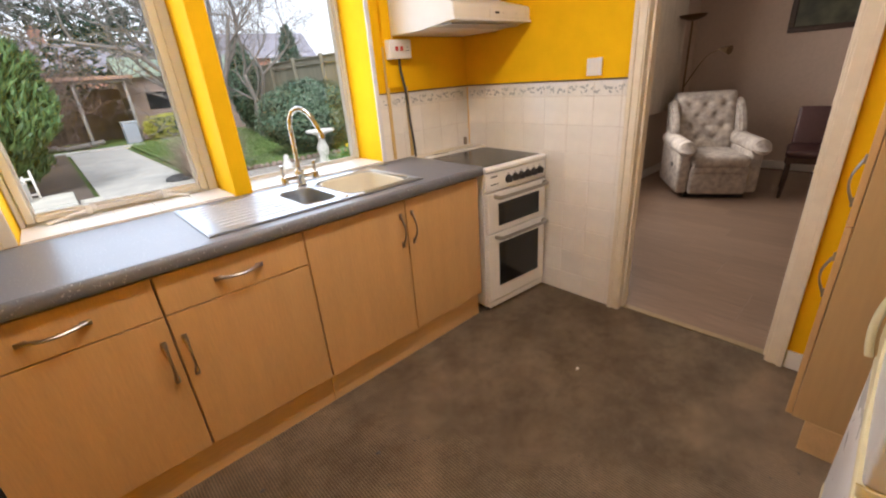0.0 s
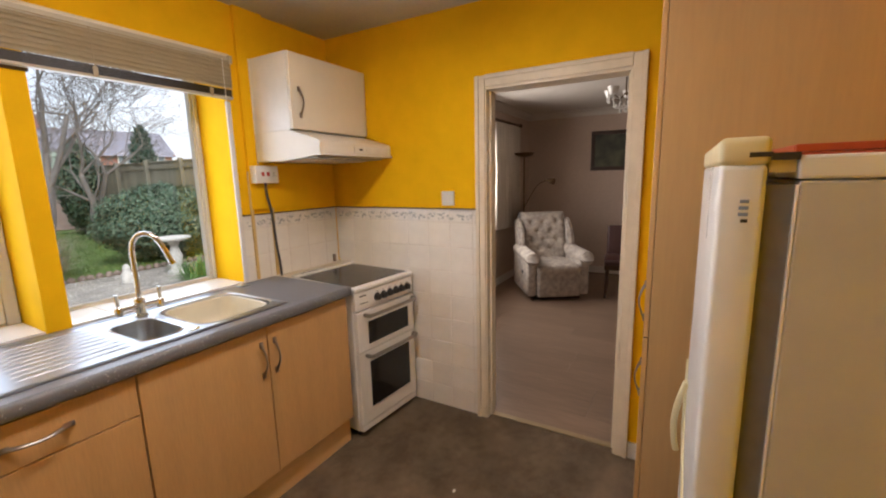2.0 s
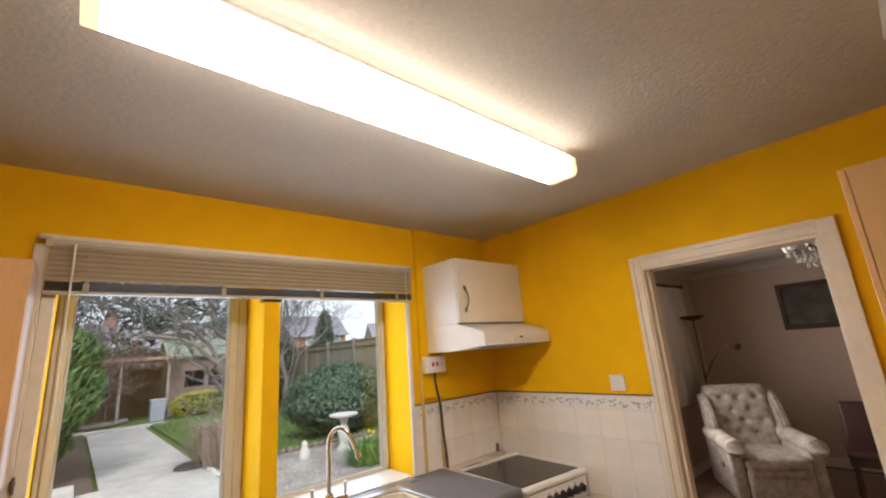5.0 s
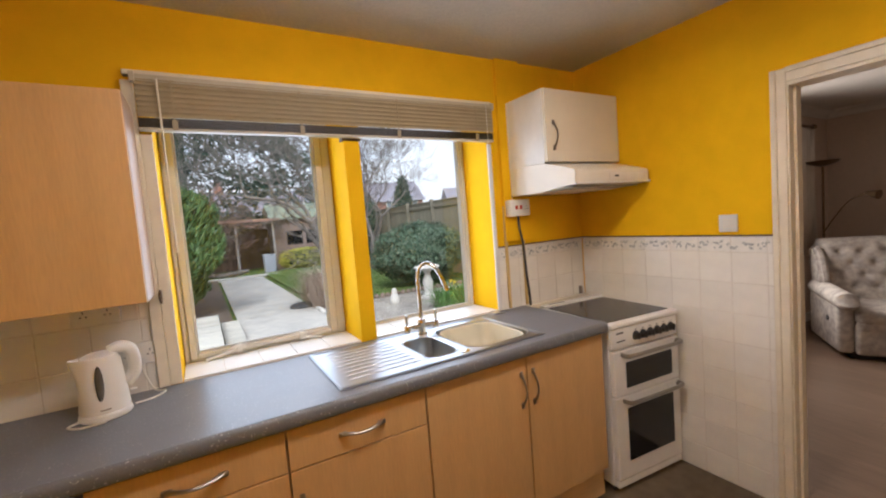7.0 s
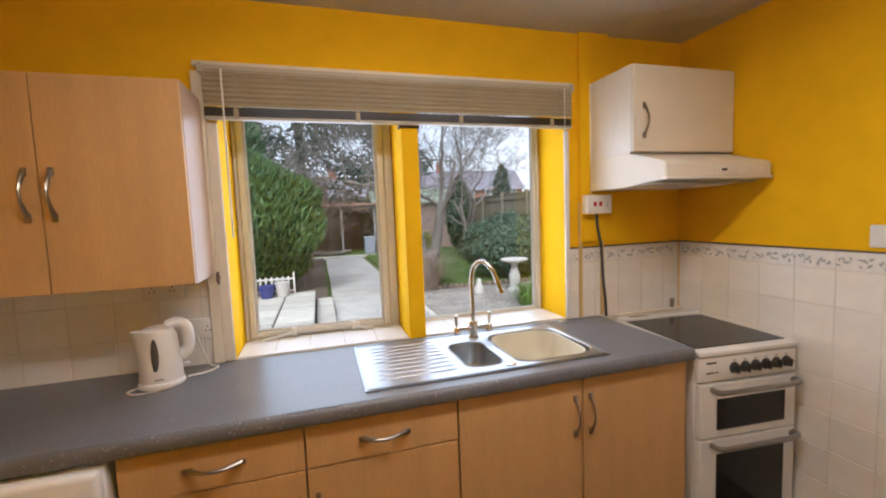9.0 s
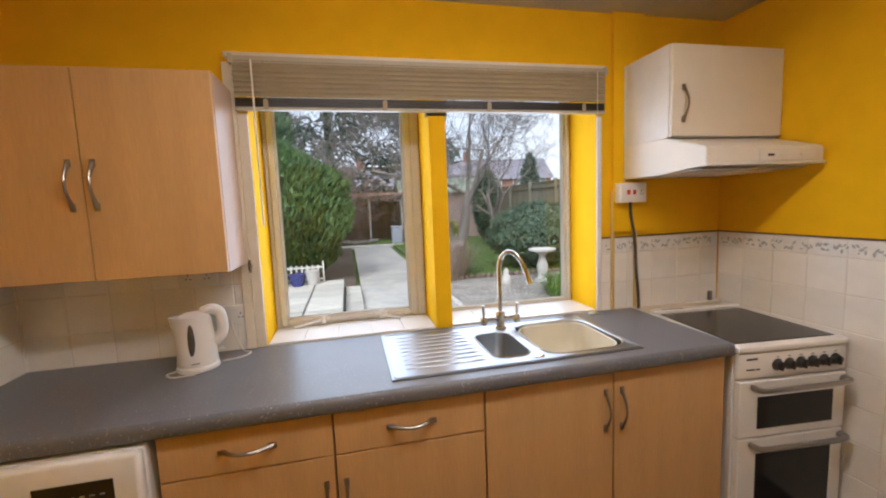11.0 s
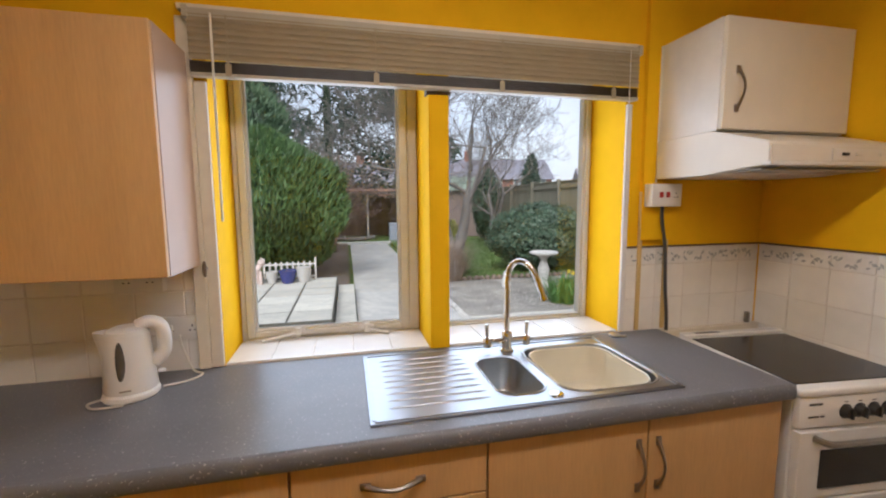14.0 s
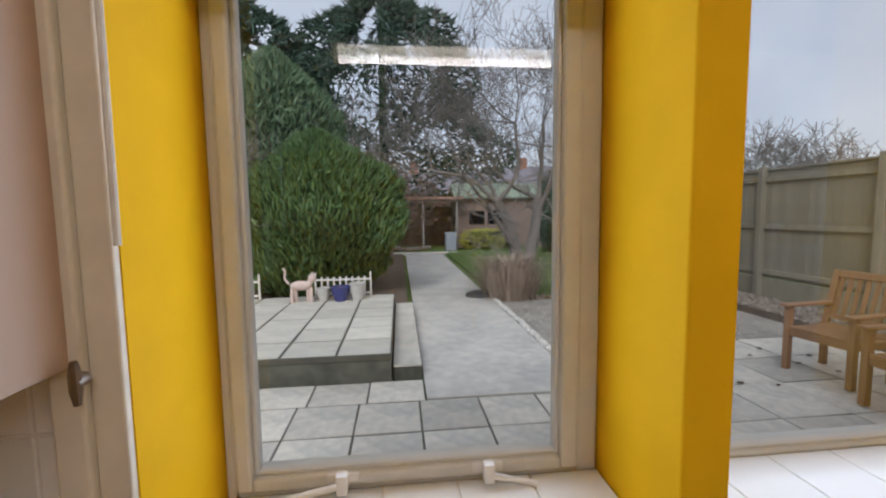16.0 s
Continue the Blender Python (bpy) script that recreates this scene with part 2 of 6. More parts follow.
def flecked(m, scale, limit, color):
    """Adds small pale flecks to a surface."""
    n, l = m.node_tree.nodes, m.node_tree.links
    b = n["Principled BSDF"]
    base = b.inputs["Base Color"].links[0].from_socket
    tc, spots, cut, mx = n.new("ShaderNodeTexCoord"), n.new("ShaderNodeTexNoise"), n.new("ShaderNodeMapRange"), n.new("ShaderNodeMix")
    spots.inputs["Scale"].default_value, spots.inputs["Detail"].default_value = scale, 2
    l.new(tc.outputs["Object"], spots.inputs[0])
    cut.inputs[1].default_value, cut.inputs[2].default_value = limit, limit + 0.04
    l.new(spots.outputs[0], cut.inputs[0])
    mx.data_type = "RGBA"
    mx.inputs[7].default_value = (*color, 1)
    l.new(cut.outputs[0], mx.inputs[0])
    l.new(base, mx.inputs[6])
    l.new(mx.outputs[2], b.inputs["Base Color"])


flecked(WORKTOP, 150, 0.66, (0.42, 0.41, 0.40))
flecked(CARPET, 38, 0.70, (0.10, 0.08, 0.06))
KNOB = mat("dark_knob", (0.07, 0.065, 0.06), 0.3, metal=0.7, vary=0.1)


# ---- mesh helpers ----
def box(bm, x0, x1, y0, y1, z0, z1, bevel=0.0, m=None, seg=2):
    """A box, bevelled, turned by m."""
    vs = [bm.verts.new((x, y, z)) for x in (x0, x1) for y in (y0, y1) for z in (z0, z1)]
    fs = [bm.faces.new([vs[i] for i in f]) for f in ((0, 1, 3, 2), (4, 6, 7, 5), (0, 4, 5, 1), (2, 3, 7, 6), (0, 2, 6, 4), (1, 5, 7, 3))]
    if bevel:
        es = list({e for f in fs for e in f.edges})
        done = bmesh.ops.bevel(bm, geom=es, offset=bevel, segments=seg, affect="EDGES", profile=0.5)
        vs = list({v for f in done["faces"] for v in f.verts} | {v for v in vs if v.is_valid})
    if m:
        bmesh.ops.transform(bm, matrix=m, verts=[v for v in vs if v.is_valid])
    return bm


def one(*args, **kw):
    """A bmesh that holds one box."""
    return box(bmesh.new(), *args, **kw)


def cyl(bm, r0, r1, p, q, seg=20, caps=True):
    """A tapered round bar from p to q."""
    p, q = Vector(p), Vector(q)
    d = (q - p)
    rot = d.to_track_quat("Z", "Y").to_matrix().to_4x4()
    bmesh.ops.create_cone(bm, cap_ends=caps, segments=seg, radius1=r0, radius2=r1, depth=d.length, matrix=Matrix.Translation((p + q) / 2) @ rot)
    return bm


def lathe(bm, profile, centre, seg=28):
    """A turned body: profile of (radius, height)."""
    rings = []
    for r, z in profile:
        rings.append([bm.verts.new((centre[0] + r * math.cos(a), centre[1] + r * math.sin(a), centre[2] + z)) for a in (2 * math.pi * i / seg for i in range(seg))])
    for a, b in zip(rings, rings[1:]):
        for i in range(seg):
            bm.faces.new((a[i], a[(i + 1) % seg], b[(i + 1) % seg], b[i]))
    bm.faces.new(rings[0][::-1])
    bm.faces.new(rings[-1])
    return bm


def sweep(bm, pts, radii, seg=10, flat=1.0):
    """A tube along points, with a radius at each; flat squeezes it along the second axis."""
    pts = [Vector(p) for p in pts]
    if not isinstance(radii, (list, tuple)):
        radii = [radii] * len(pts)
    rings, side = [], None
    for i, p in enumerate(pts):
        d = (pts[min(i + 1, len(pts) - 1)] - pts[max(i - 1, 0)]).normalized()
        if side is None:
            side = d.orthogonal().normalized()
        side = (side - d * side.dot(d)).normalized()
        up = d.cross(side)
        rings.append([bm.verts.new(p + radii[i] * (math.cos(a) * side + flat * math.sin(a) * up)) for a in (2 * math.pi * k / seg for k in range(seg))])
    for a, b in zip(rings, rings[1:]):
        for k in range(seg):
            bm.faces.new((a[k], a[(k + 1) % seg], b[(k + 1) % seg], b[k]))
    bm.faces.new(rings[0][::-1])
    bm.faces.new(rings[-1])
    return bm


def bend(points, steps=8):
    """A smooth line through points."""
    P = [Vector(p) for p in points]
    P = [2 * P[0] - P[1]] + P + [2 * P[-1] - P[-2]]
    out = []
    for i in range(1, len(P) - 2):
        a, b, c, d = P[i - 1:i + 3]
        for k in range(steps):
            t = k / steps
            out.append(0.5 * ((2 * b) + (c - a) * t + (2 * a - 5 * b + 4 * c - d) * t * t + (3 * b - a - 3 * c + d) * t ** 3))
    return out + [P[-2]]


def mesh_of(name, bm, material, smooth=False):
    me = bpy.data.meshes.new(name)
    bmesh.ops.recalc_face_normals(bm, faces=bm.faces)
    bm.to_mesh(me)
    bm.free()
    me.materials.append(material)
    if smooth:
        me.polygons.foreach_set("use_smooth", [True] * len(me.polygons))
        me.set_sharp_from_angle(angle=radians(40))
    return me


def thing(name, label, category, at=(0, 0, 0), turn=0.0, group="", kind=""):
    """An Empty at the base of a thing; its parts are modelled round (0, 0, 0)."""
    ob = new(name)
    ob.empty_display_size = 0.05
    ob.matrix_basis = pose(*at, 0, 0, turn)
    return tagged(ob, label, category, group, kind)


def part(name, bm, material, parent, label="", smooth=False, kind=""):
    """ONE mesh object under a thing or under a part."""
    ob = new(name, mesh_of(name, bm, material, smooth))
    ob.parent = parent
    return tagged(ob, label, kind=kind)


def solid(name, bm, material, label, category, kind="", group="", smooth=False):
    """A top-level thing that is one mesh, modelled in place."""
    return tagged(new(name, mesh_of(name, bm, material, smooth)), label, category, group, kind)


def piece(name, me, parent, m):
    """One of many alike pieces, on a shared mesh."""
    ob = new(name, me)
    ob.parent = parent
    ob.matrix_basis = m
    return ob


def rounded(bm, x0, x1, y0, y1, z0, z1, r, seg=6):
    """A slab with round corners in plan."""
    pts = []
    for cx, cy, a0 in ((x1 - r, y1 - r, 0), (x0 + r, y1 - r, 90), (x0 + r, y0 + r, 180), (x1 - r, y0 + r, 270)):
        for k in range(seg + 1):
            a = radians(a0 + 90 * k / seg)
            pts.append((cx + r * math.cos(a), cy + r * math.sin(a)))
    lo, hi = [bm.verts.new((x, y, z0)) for x, y in pts], [bm.verts.new((x, y, z1)) for x, y in pts]
    for i in range(len(pts)):
        j = (i + 1) % len(pts)
        bm.faces.new((lo[i], lo[j], hi[j], hi[i]))
    bm.faces.new(lo[::-1])
    bm.faces.new(hi)
    return bm

# ---- the kitchen's shell ----
LEFT, RIGHT, BACK, WIN, CEIL = -0.31, 2.98, 0.415, 3.07, 2.42
OX0, OX1, OZ0, OZ1, OUT = 0.585, 2.212, 0.915, 2.13, 3.42


def walls():
    bm = bmesh.new()
    box(bm, LEFT - 0.12, OX0, WIN, OUT, -0.2, CEIL + 0.1)
    box(bm, OX1, RIGHT + 0.1, WIN, OUT, -0.2, CEIL + 0.1)
    box(bm, OX0, OX1, WIN, OUT, -0.2, OZ0)
    box(bm, OX0, OX1, WIN, OUT, OZ1, CEIL + 0.1)
    solid("wall_north", bm, YELLOW, "yellow painted kitchen wall with a wide window opening", "wall", "structure")
    bm = bmesh.new()
    box(bm, RIGHT, RIGHT + 0.1, 1.915, WIN, -0.02, CEIL + 0.1)
    box(bm, RIGHT, RIGHT + 0.1, BACK - 0.1, 1.13, -0.02, CEIL + 0.1)
    box(bm, RIGHT, RIGHT + 0.1, 1.13, 1.915, 1.988, CEIL + 0.1)
    solid("wall_east", bm, YELLOW, "yellow painted kitchen wall with a doorway to the lounge", "wall", "structure")
    solid("wall_west", one(LEFT - 0.12, LEFT, BACK - 0.1, WIN, -0.02, CEIL + 0.1), YELLOW, "yellow painted end wall of the kitchen", "wall", "structure")
    solid("wall_south", one(LEFT, RIGHT, BACK - 0.1, BACK, -0.02, CEIL + 0.1), YELLOW, "yellow painted back wall of the kitchen", "wall", "structure")
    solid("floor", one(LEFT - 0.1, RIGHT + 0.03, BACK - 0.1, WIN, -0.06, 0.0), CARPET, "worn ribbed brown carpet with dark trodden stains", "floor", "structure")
    solid("ceiling", one(LEFT, RIGHT, BACK, WIN, CEIL, CEIL + 0.08), ARTEX, "off-white textured plaster ceiling", "ceiling", "structure")
    # the underside of the stairs comes down towards the back wall
    bm = bmesh.new()
    prof = [(0.840, CEIL + 0.012), (BACK - 0.02, CEIL + 0.012), (BACK - 0.02, 2.02), (BACK + 0.005, 2.034)]
    a = [bm.verts.new((LEFT, y, z)) for y, z in prof]
    b = [bm.verts.new((2.40, y, z)) for y, z in prof]
    for i in range(4):
        j = (i + 1) % 4
        bm.faces.new((a[i], a[j], b[j], b[i]))
    bm.faces.new(a[::-1])
    bm.faces.new(b)
    solid("stair_soffit", bm, PLASTER, "smooth sloping plaster underside of a staircase", "soffit", "structure")
    solid("corner_boxing", one(2.300, 2.475, WIN - 0.022, WIN, 1.335, CEIL), YELLOW, "shallow yellow painted pipe boxing on the wall", "boxing", "structure")


walls()


# ---- doorway ----
def doorway():
    root = thing("door_frame", "cream painted timber door lining and architrave, open", "door frame", (RIGHT, 1.52, 0), kind="structure")
    x, y = RIGHT, 1.52
    for name, y0, y1 in (("jamb", 1.885, 1.915), ("jamb", 1.13, 1.16)):
        part(name, one(-0.012, 0.115, y0 - y, y1 - y, 0, 1.988, 0.002), CREAM, root)
    part("head", one(-0.012, 0.115, 1.16 - y, 1.885 - y, 1.958, 1.988, 0.002), CREAM, root)
    for side in (0, 1):
        for name, a, b, c, d in (("architrave", 1.893, 1.948, 0, 2.033), ("architrave", 1.090, 1.150, 0, 2.033), ("architrave", 1.150, 1.893, 1.973, 2.033)):
            bm = bmesh.new()
            s = -1 if side == 0 else 1
            o = -0.002 if side == 0 else 0.102
            up = c > 1
            w = 0.018
            box(bm, min(o, o + s * w), max(o, o + s * w), a - y, b - y, c, d, 0.004)
            if up:
                box(bm, min(o, o + s * (w + 0.008)), max(o, o + s * (w + 0.008)), a - y, b - y, d - 0.02, d + 0.002, 0.003)
            else:
                outer = (b - 0.02, b + 0.002) if a > 1.5 else (a - 0.002, a + 0.02)
                box(bm, min(o, o + s * (w + 0.008)), max(o, o + s * (w + 0.008)), outer[0] - y, outer[1] - y, c, d, 0.003)
            part(name, bm, CREAM, root)
    for yy in (1.165, 1.879):
        part("stop", one(0.03, 0.07, yy - y - 0.006, yy - y + 0.006, 0, 1.958, 0.002), CREAM, root)
    part("threshold", one(0.03, 0.07, 1.16 - y, 1.885 - y, 0.0, 0.008, 0.003), mat("brass_strip", (0.42, 0.33, 0.2), 0.4, metal=0.7), root)


doorway()
skirt = bmesh.new()
box(skirt, RIGHT - 0.014, RIGHT, 1.022, 1.086, 0, 0.09, 0.003)
solid("baseboard", skirt, WHITE, "white painted skirting board", "skirting", "structure")


# ---- window ----
def kitchen_window():
    root = thing("window_1", "cream painted two-light kitchen window looking on the garden", "window", (1.4, 3.32, 0.92), kind="structure")
    ox, oy, oz = 1.4, 3.32, 0.92

    def bar(name, x0, x1, y0, y1, z0, z1, material, parent=root, bev=0.006):
        return part(name, one(x0 - ox, x1 - ox, y0 - oy, y1 - oy, z0 - oz, z1 - oz, bev), material, parent)

    # opening casement
    for a in ((0.587, 0.607, 3.318, 3.405, 0.923, 2.126), (1.300, 1.346, 3.318, 3.405, 0.923, 2.126), (0.607, 1.300, 3.318, 3.405, 0.923, 0.938), (0.607, 1.300, 3.318, 3.405, 2.098, 2.126)):
        bar("window_frame", *a, UPVC)
    for a in ((0.609, 0.640, 3.306, 3.375, 0.940, 2.095), (1.262, 1.298, 3.306, 3.375, 0.940, 2.095), (0.640, 1.262, 3.306, 3.375, 0.940, 0.966), (0.640, 1.262, 3.306, 3.375, 2.064, 2.095)):
        bar("casement_rail", *a, UPVC)
    for a in ((0.640, 0.648, 3.322, 3.350, 0.966, 2.064), (1.254, 1.262, 3.322, 3.350, 0.966, 2.064), (0.648, 1.254, 3.322, 3.350, 0.966, 0.974), (0.648, 1.254, 3.322, 3.350, 2.056, 2.064)):
        bar("glazing_bead", *a, UPVC_PALE, bev=0.002)
    p = bar("pane", 0.646, 1.256, 3.338, 3.342, 0.970, 2.060, GLASS, bev=0)
    p.visible_shadow = False
    # fixed light
    for a in ((1.430, 1.456, 3.318, 3.395, 0.923, 2.126), (2.186, 2.210, 3.318, 3.395, 0.923, 2.126), (1.456, 2.186, 3.318, 3.395, 0.923, 0.934), (1.456, 2.186, 3.318, 3.395, 2.085, 2.126)):
        bar("window_frame", *a, UPVC_PALE)
    for a in ((2.176, 2.186, 3.331, 3.365, 0.934, 2.085), (1.456, 2.176, 3.331, 3.365, 0.934, 0.942)):
        bar("glazing_bead", *a, UPVC_PALE, bev=0.002)
    p = bar("pane", 1.450, 2.180, 3.350, 3.354, 0.938, 2.09, GLASS, bev=0)
    p.visible_shadow = False
    # casement stays
    for px in (0.795, 1.085):
        bm = bmesh.new()
        box(bm, px - ox - 0.012, px - ox + 0.05, 3.297 - oy, 3.306 - oy, 0.952 - oz, 0.972 - oz, 0.003)
        box(bm, px - ox + 0.008, px - ox + 0.03, 3.275 - oy, 3.299 - oy, 0.940 - oz, 0.980 - oz, 0.004)
        sweep(bm, [(px - ox + 0.015, 3.283 - oy, 0.956 - oz), (px - ox + (0.10 if px > 1 else -0.11), 3.280 - oy, 0.936 - oz), (px - ox + (0.115 if px > 1 else -0.125), 3.275 - oy, 0.933 - oz)], [0.007, 0.006, 0.008], 8)
        part("casement_stay", bm, WHITE, root, smooth=True)
    # outside sill
    part("window_sill", one(0.57 - ox, 2.22 - ox, 3.421 - oy, 3.50 - oy, 0.790 - oz, 0.820 - oz, 0.006), UPVC_PALE, root)


kitchen_window()
solid("window_pier", one(1.348, 1.428, WIN - 0.012, 3.40, OZ0 + 0.002, 2.126, 0.004), YELLOW, "yellow painted pier between two window lights", "pier", "structure")
solid("pier_cap", one(1.340, 1.436, WIN - 0.016, 3.10, 1.915, 1.94, 0.003), BROWN_TRIM, "small brown wood block on the pier", "trim", "structure")


def window_trim():
    bm = bmesh.new()
    box(bm, 0.545, 0.584, WIN - 0.014, WIN, 0.922, 1.92, 0.003)
    box(bm, 0.505, 0.545, WIN - 0.026, WIN, 0.922, 2.12, 0.004)
    solid("trim", bm, CREAM, "cream painted timber trim beside the window", "trim", "structure")
    bm = one(2.213, 2.238, WIN - 0.012, WIN, 0.922, 1.92, 0.003)
    solid("trim", bm, WHITE, "white painted timber trim beside the window", "trim", "structure")
    bm = bmesh.new()
    box(bm, 0.515, 2.245, WIN - 0.03, WIN, 2.138, 2.158, 0.003)
    solid("trim", bm, CREAM, "cream painted rail above the blind", "trim", "structure")


window_trim()


# ---- tiles ----
def tile_mesh(name, w, h, t, material, bev=0.002):
    return mesh_of(name, one(-w / 2, w / 2, 0, t, -h / 2, h / 2, bev, seg=1), material)


def tiling():
    P, G, T = 0.1545, 0.003, 0.006
    me = tile_mesh("tile", P - G, P - G, T, TILE)
    mb = tile_mesh("border_tile", P - G, 0.078 - G, T + 0.001, BORDER)
    cut = {}

    def tile(parent, m, w, h, border=False):
        key = (round(w, 3), round(h, 3), border)
        if abs(w - P) < 1e-4 and (border or abs(h - P) < 1e-4):
            me2 = mb if border else me
        else:
            if key not in cut:
                cut[key] = tile_mesh("tile", w - G, h - G, T + (0.001 if border else 0), BORDER if border else TILE)
            me2 = cut[key]
        piece("border_tile" if border else "tile", me2, parent, m)

    def field(name, label, origin, turn, length, z0, ztop, border):
        """A tiled strip: from origin along its length, seen from the side of its -y."""
        root = new(name, mesh_of(name, one(0, length, T - 0.004, T + 0.0005, z0 - 0.001, ztop + (0.078 if border else 0)), GROUT))
        root.matrix_basis = pose(*origin, 0, 0, turn)
        tagged(root, label, "wall tiles", kind="structure")
        x = 0.0
        while x < length - 0.012:
            w = min(P, length - x)
            if border:
                tile(root, pose(x + w / 2, -0.001, ztop + 0.039), w, 0.078, True)
            z = ztop
            while z > z0 + 0.012:
                h = min(P, z - z0)
                tile(root, pose(x + w / 2, 0, z - h / 2), w, h)
                z -= h
            x += w
        if border:
            bm = bmesh.new()
            rnd = random.Random(7)
            x = 0.03
            while x < length - 0.05:
                for k in range(6):
                    a = rnd.uniform(0, 360)
                    q = pose(x + 0.008 * k + rnd.uniform(-0.004, 0.004), -0.003, ztop + 0.036 + rnd.uniform(-0.017, 0.017), 0, a, 0)
                    s = rnd.uniform(0.008, 0.014)
                    vs = [bm.verts.new(q @ Vector(v)) for v in ((-s, 0, 0), (0, -0.0004, s * 0.5), (s, 0, 0), (0, -0.0004, -s * 0.5))]
                    bm.faces.new(vs)
                x += 0.068
            part("leaf_motif", bm, MOTIF, root, "grey leaf sprigs", kind="stuff")

    zt = 1.222
    # tile backs lie on the wall: y = WIN - T in front of it
    field("wall_tiles", "cream white glazed tiles with a leaf border", (2.240, WIN - T, 0), 0, RIGHT - 2.248, 0.905, zt, True)
    field("wall_tiles", "cream white glazed tiles with a leaf border, reaching the floor", (RIGHT - T, WIN - T - 0.002, 0), -90, WIN - T - 1.960, 0.0, zt, True)
    field("wall_tiles", "cream white glazed tiles behind the worktop", (LEFT + 0.006, WIN - T, 0), 0, 0.505 - LEFT - 0.008, 0.905, 1.36, False)
    field("wall_tiles", "cream white glazed tiles on the end wall", (LEFT + T, 2.44, 0), 90, WIN - T - 2.442, 0.905, 1.36, False)
    # window sill tiles
    for x0, x1 in ((0.587, 1.346), (1.430, 2.210)):
        root = solid("window_sill", one(x0, x1, WIN - 0.004, 3.316, OZ0, OZ0 + 0.009), GROUT, "white glazed tiles on the inner window sill", "window sill", "structure")
        n = 5
        w = (x1 - x0) / n
        ms = mesh_of("sill_tile", one(-w / 2 + 0.0015, w / 2 - 0.0015, -0.123, 0.123, 0, 0.008, 0.0015, seg=1), mat("sill_tile", (0.78, 0.77, 0.75), 0.14, vary=0.04, grain=12, bump=0.03))
        for i in range(n):
            piece("tile", ms, root, pose(x0 + w * (i + 0.5), WIN + 0.121, OZ0 + 0.006))
    bm = one(2.240, RIGHT - 0.002, WIN - 0.010, WIN, 1.3005, 1.308, 0.001)
    box(bm, RIGHT - 0.010, RIGHT - 0.001, 1.957, WIN - 0.011, 1.3005, 1.308, 0.001)
    solid("tile_edging", bm, BROWN_TRIM, "thin brown edging strip above the tiles", "trim", "structure")


tiling()
solid("corner_sealant", one(LEFT, LEFT + 0.011, WIN - 0.013, WIN, 0.921, 1.36, 0.002), GROUT, "pale sealant bead in the tiled corner", "trim", "structure")

# ---- kitchen units ----
FRONT = 2.466          # face of the base doors
TOP = 0.92            # worktop height


def bow_handle(parent, x, y, z, length, upright=True, out=0.030, thick=1.0):
    """A bowed metal pull; broad at its feet."""
    pts, rad = [], []
    for i in range(13):
        u = i / 12
        s = (u - 0.5) * length
        o = -out * math.sin(math.pi * u) - 0.004
        pts.append((x, y + o, z + s) if upright else (x + s, y + o, z))
        rad.append(thick * (0.0084 - 0.0030 * math.sin(math.pi * u)))
    bm = sweep(bmesh.new(), pts, rad, 8, 0.75)
    for s in (-0.5, 0.5):
        p = (x, y, z + s * length) if upright else (x + s * length, y, z)
        wx, wz = (0.0085, 0.014) if upright else (0.014, 0.0085)
        box(bm, p[0] - wx, p[0] + wx, y - 0.0075, y, p[2] - wz, p[2] + wz, 0.003)
    return part("handle", bm, NICKEL, parent, "bowed satin metal handle", smooth=True)


def base_unit(name, label, x0, x1, doors, drawer, handle_side):
    """A floor unit: body, doors, a drawer front, all with handles."""
    w = x1 - x0
    root = thing(name, label, "cabinet", (x0, FRONT, 0.0), group="base cabinets")
    D = WIN - 0.05 - FRONT
    bm = bmesh.new()
    box(bm, 0.0015, 0.018, 0.028, D, 0.14, 0.868)
    box(bm, w - 0.018, w - 0.0015, 0.028, D, 0.14, 0.868)
    box(bm, 0.018, w - 0.018, 0.02, D, 0.14, 0.158)
    box(bm, 0.018, w - 0.018, D - 0.01, D, 0.158, 0.868)
    box(bm, 0.018, w - 0.018, 0.02, 0.04, 0.70, 0.72)
    part("body", bm, BEECH_EDGE, root)
    ztop = 0.862
    if drawer:
        f = part("drawer_front", one(0.003, w - 0.003, 0, 0.019, 0.724, ztop, 0.0025), BEECH, root)
        bow_handle(f, w / 2 - 0.002, 0, 0.792, 0.142, False)
        ztop = 0.720
    n = doors
    for i in range(n):
        a, b = w * i / n + 0.003, w * (i + 1) / n - 0.003
        d = part("door", one(a, b, 0, 0.019, 0.158, ztop, 0.0025), BEECH, root)
        if n == 2:
            hx, hz, hl = (b - 0.031 if i == 0 else a + 0.031), 0.722, 0.14
        else:
            hx, hz, hl = (b - 0.028 if handle_side > 0 else a + 0.028), 0.557, 0.14
        bow_handle(d, hx, 0, hz, hl)
    return root


base_unit("base_cabinet", "light beech veneer base cabinet with a drawer above a door", 0.372, 0.876, 1, True, 1)
base_unit("base_cabinet", "light beech veneer base cabinet with a drawer above a door", 0.876, 1.385, 1, True, -1)
base_unit("sink_cabinet", "light beech veneer sink cabinet with two doors", 1.385, 2.396, 2, False, 0)
plinth = thing("plinth", "beech plinth boards along the floor under the base cabinets", "plinth", (0.372, FRONT + 0.034, 0))
for x0, x1 in ((0.0, 1.012), (1.0135, 2.024)):
    part("board", one(x0, x1, 0.0, 0.017, 0.0, 0.139, 0.002), PLINTH, plinth)


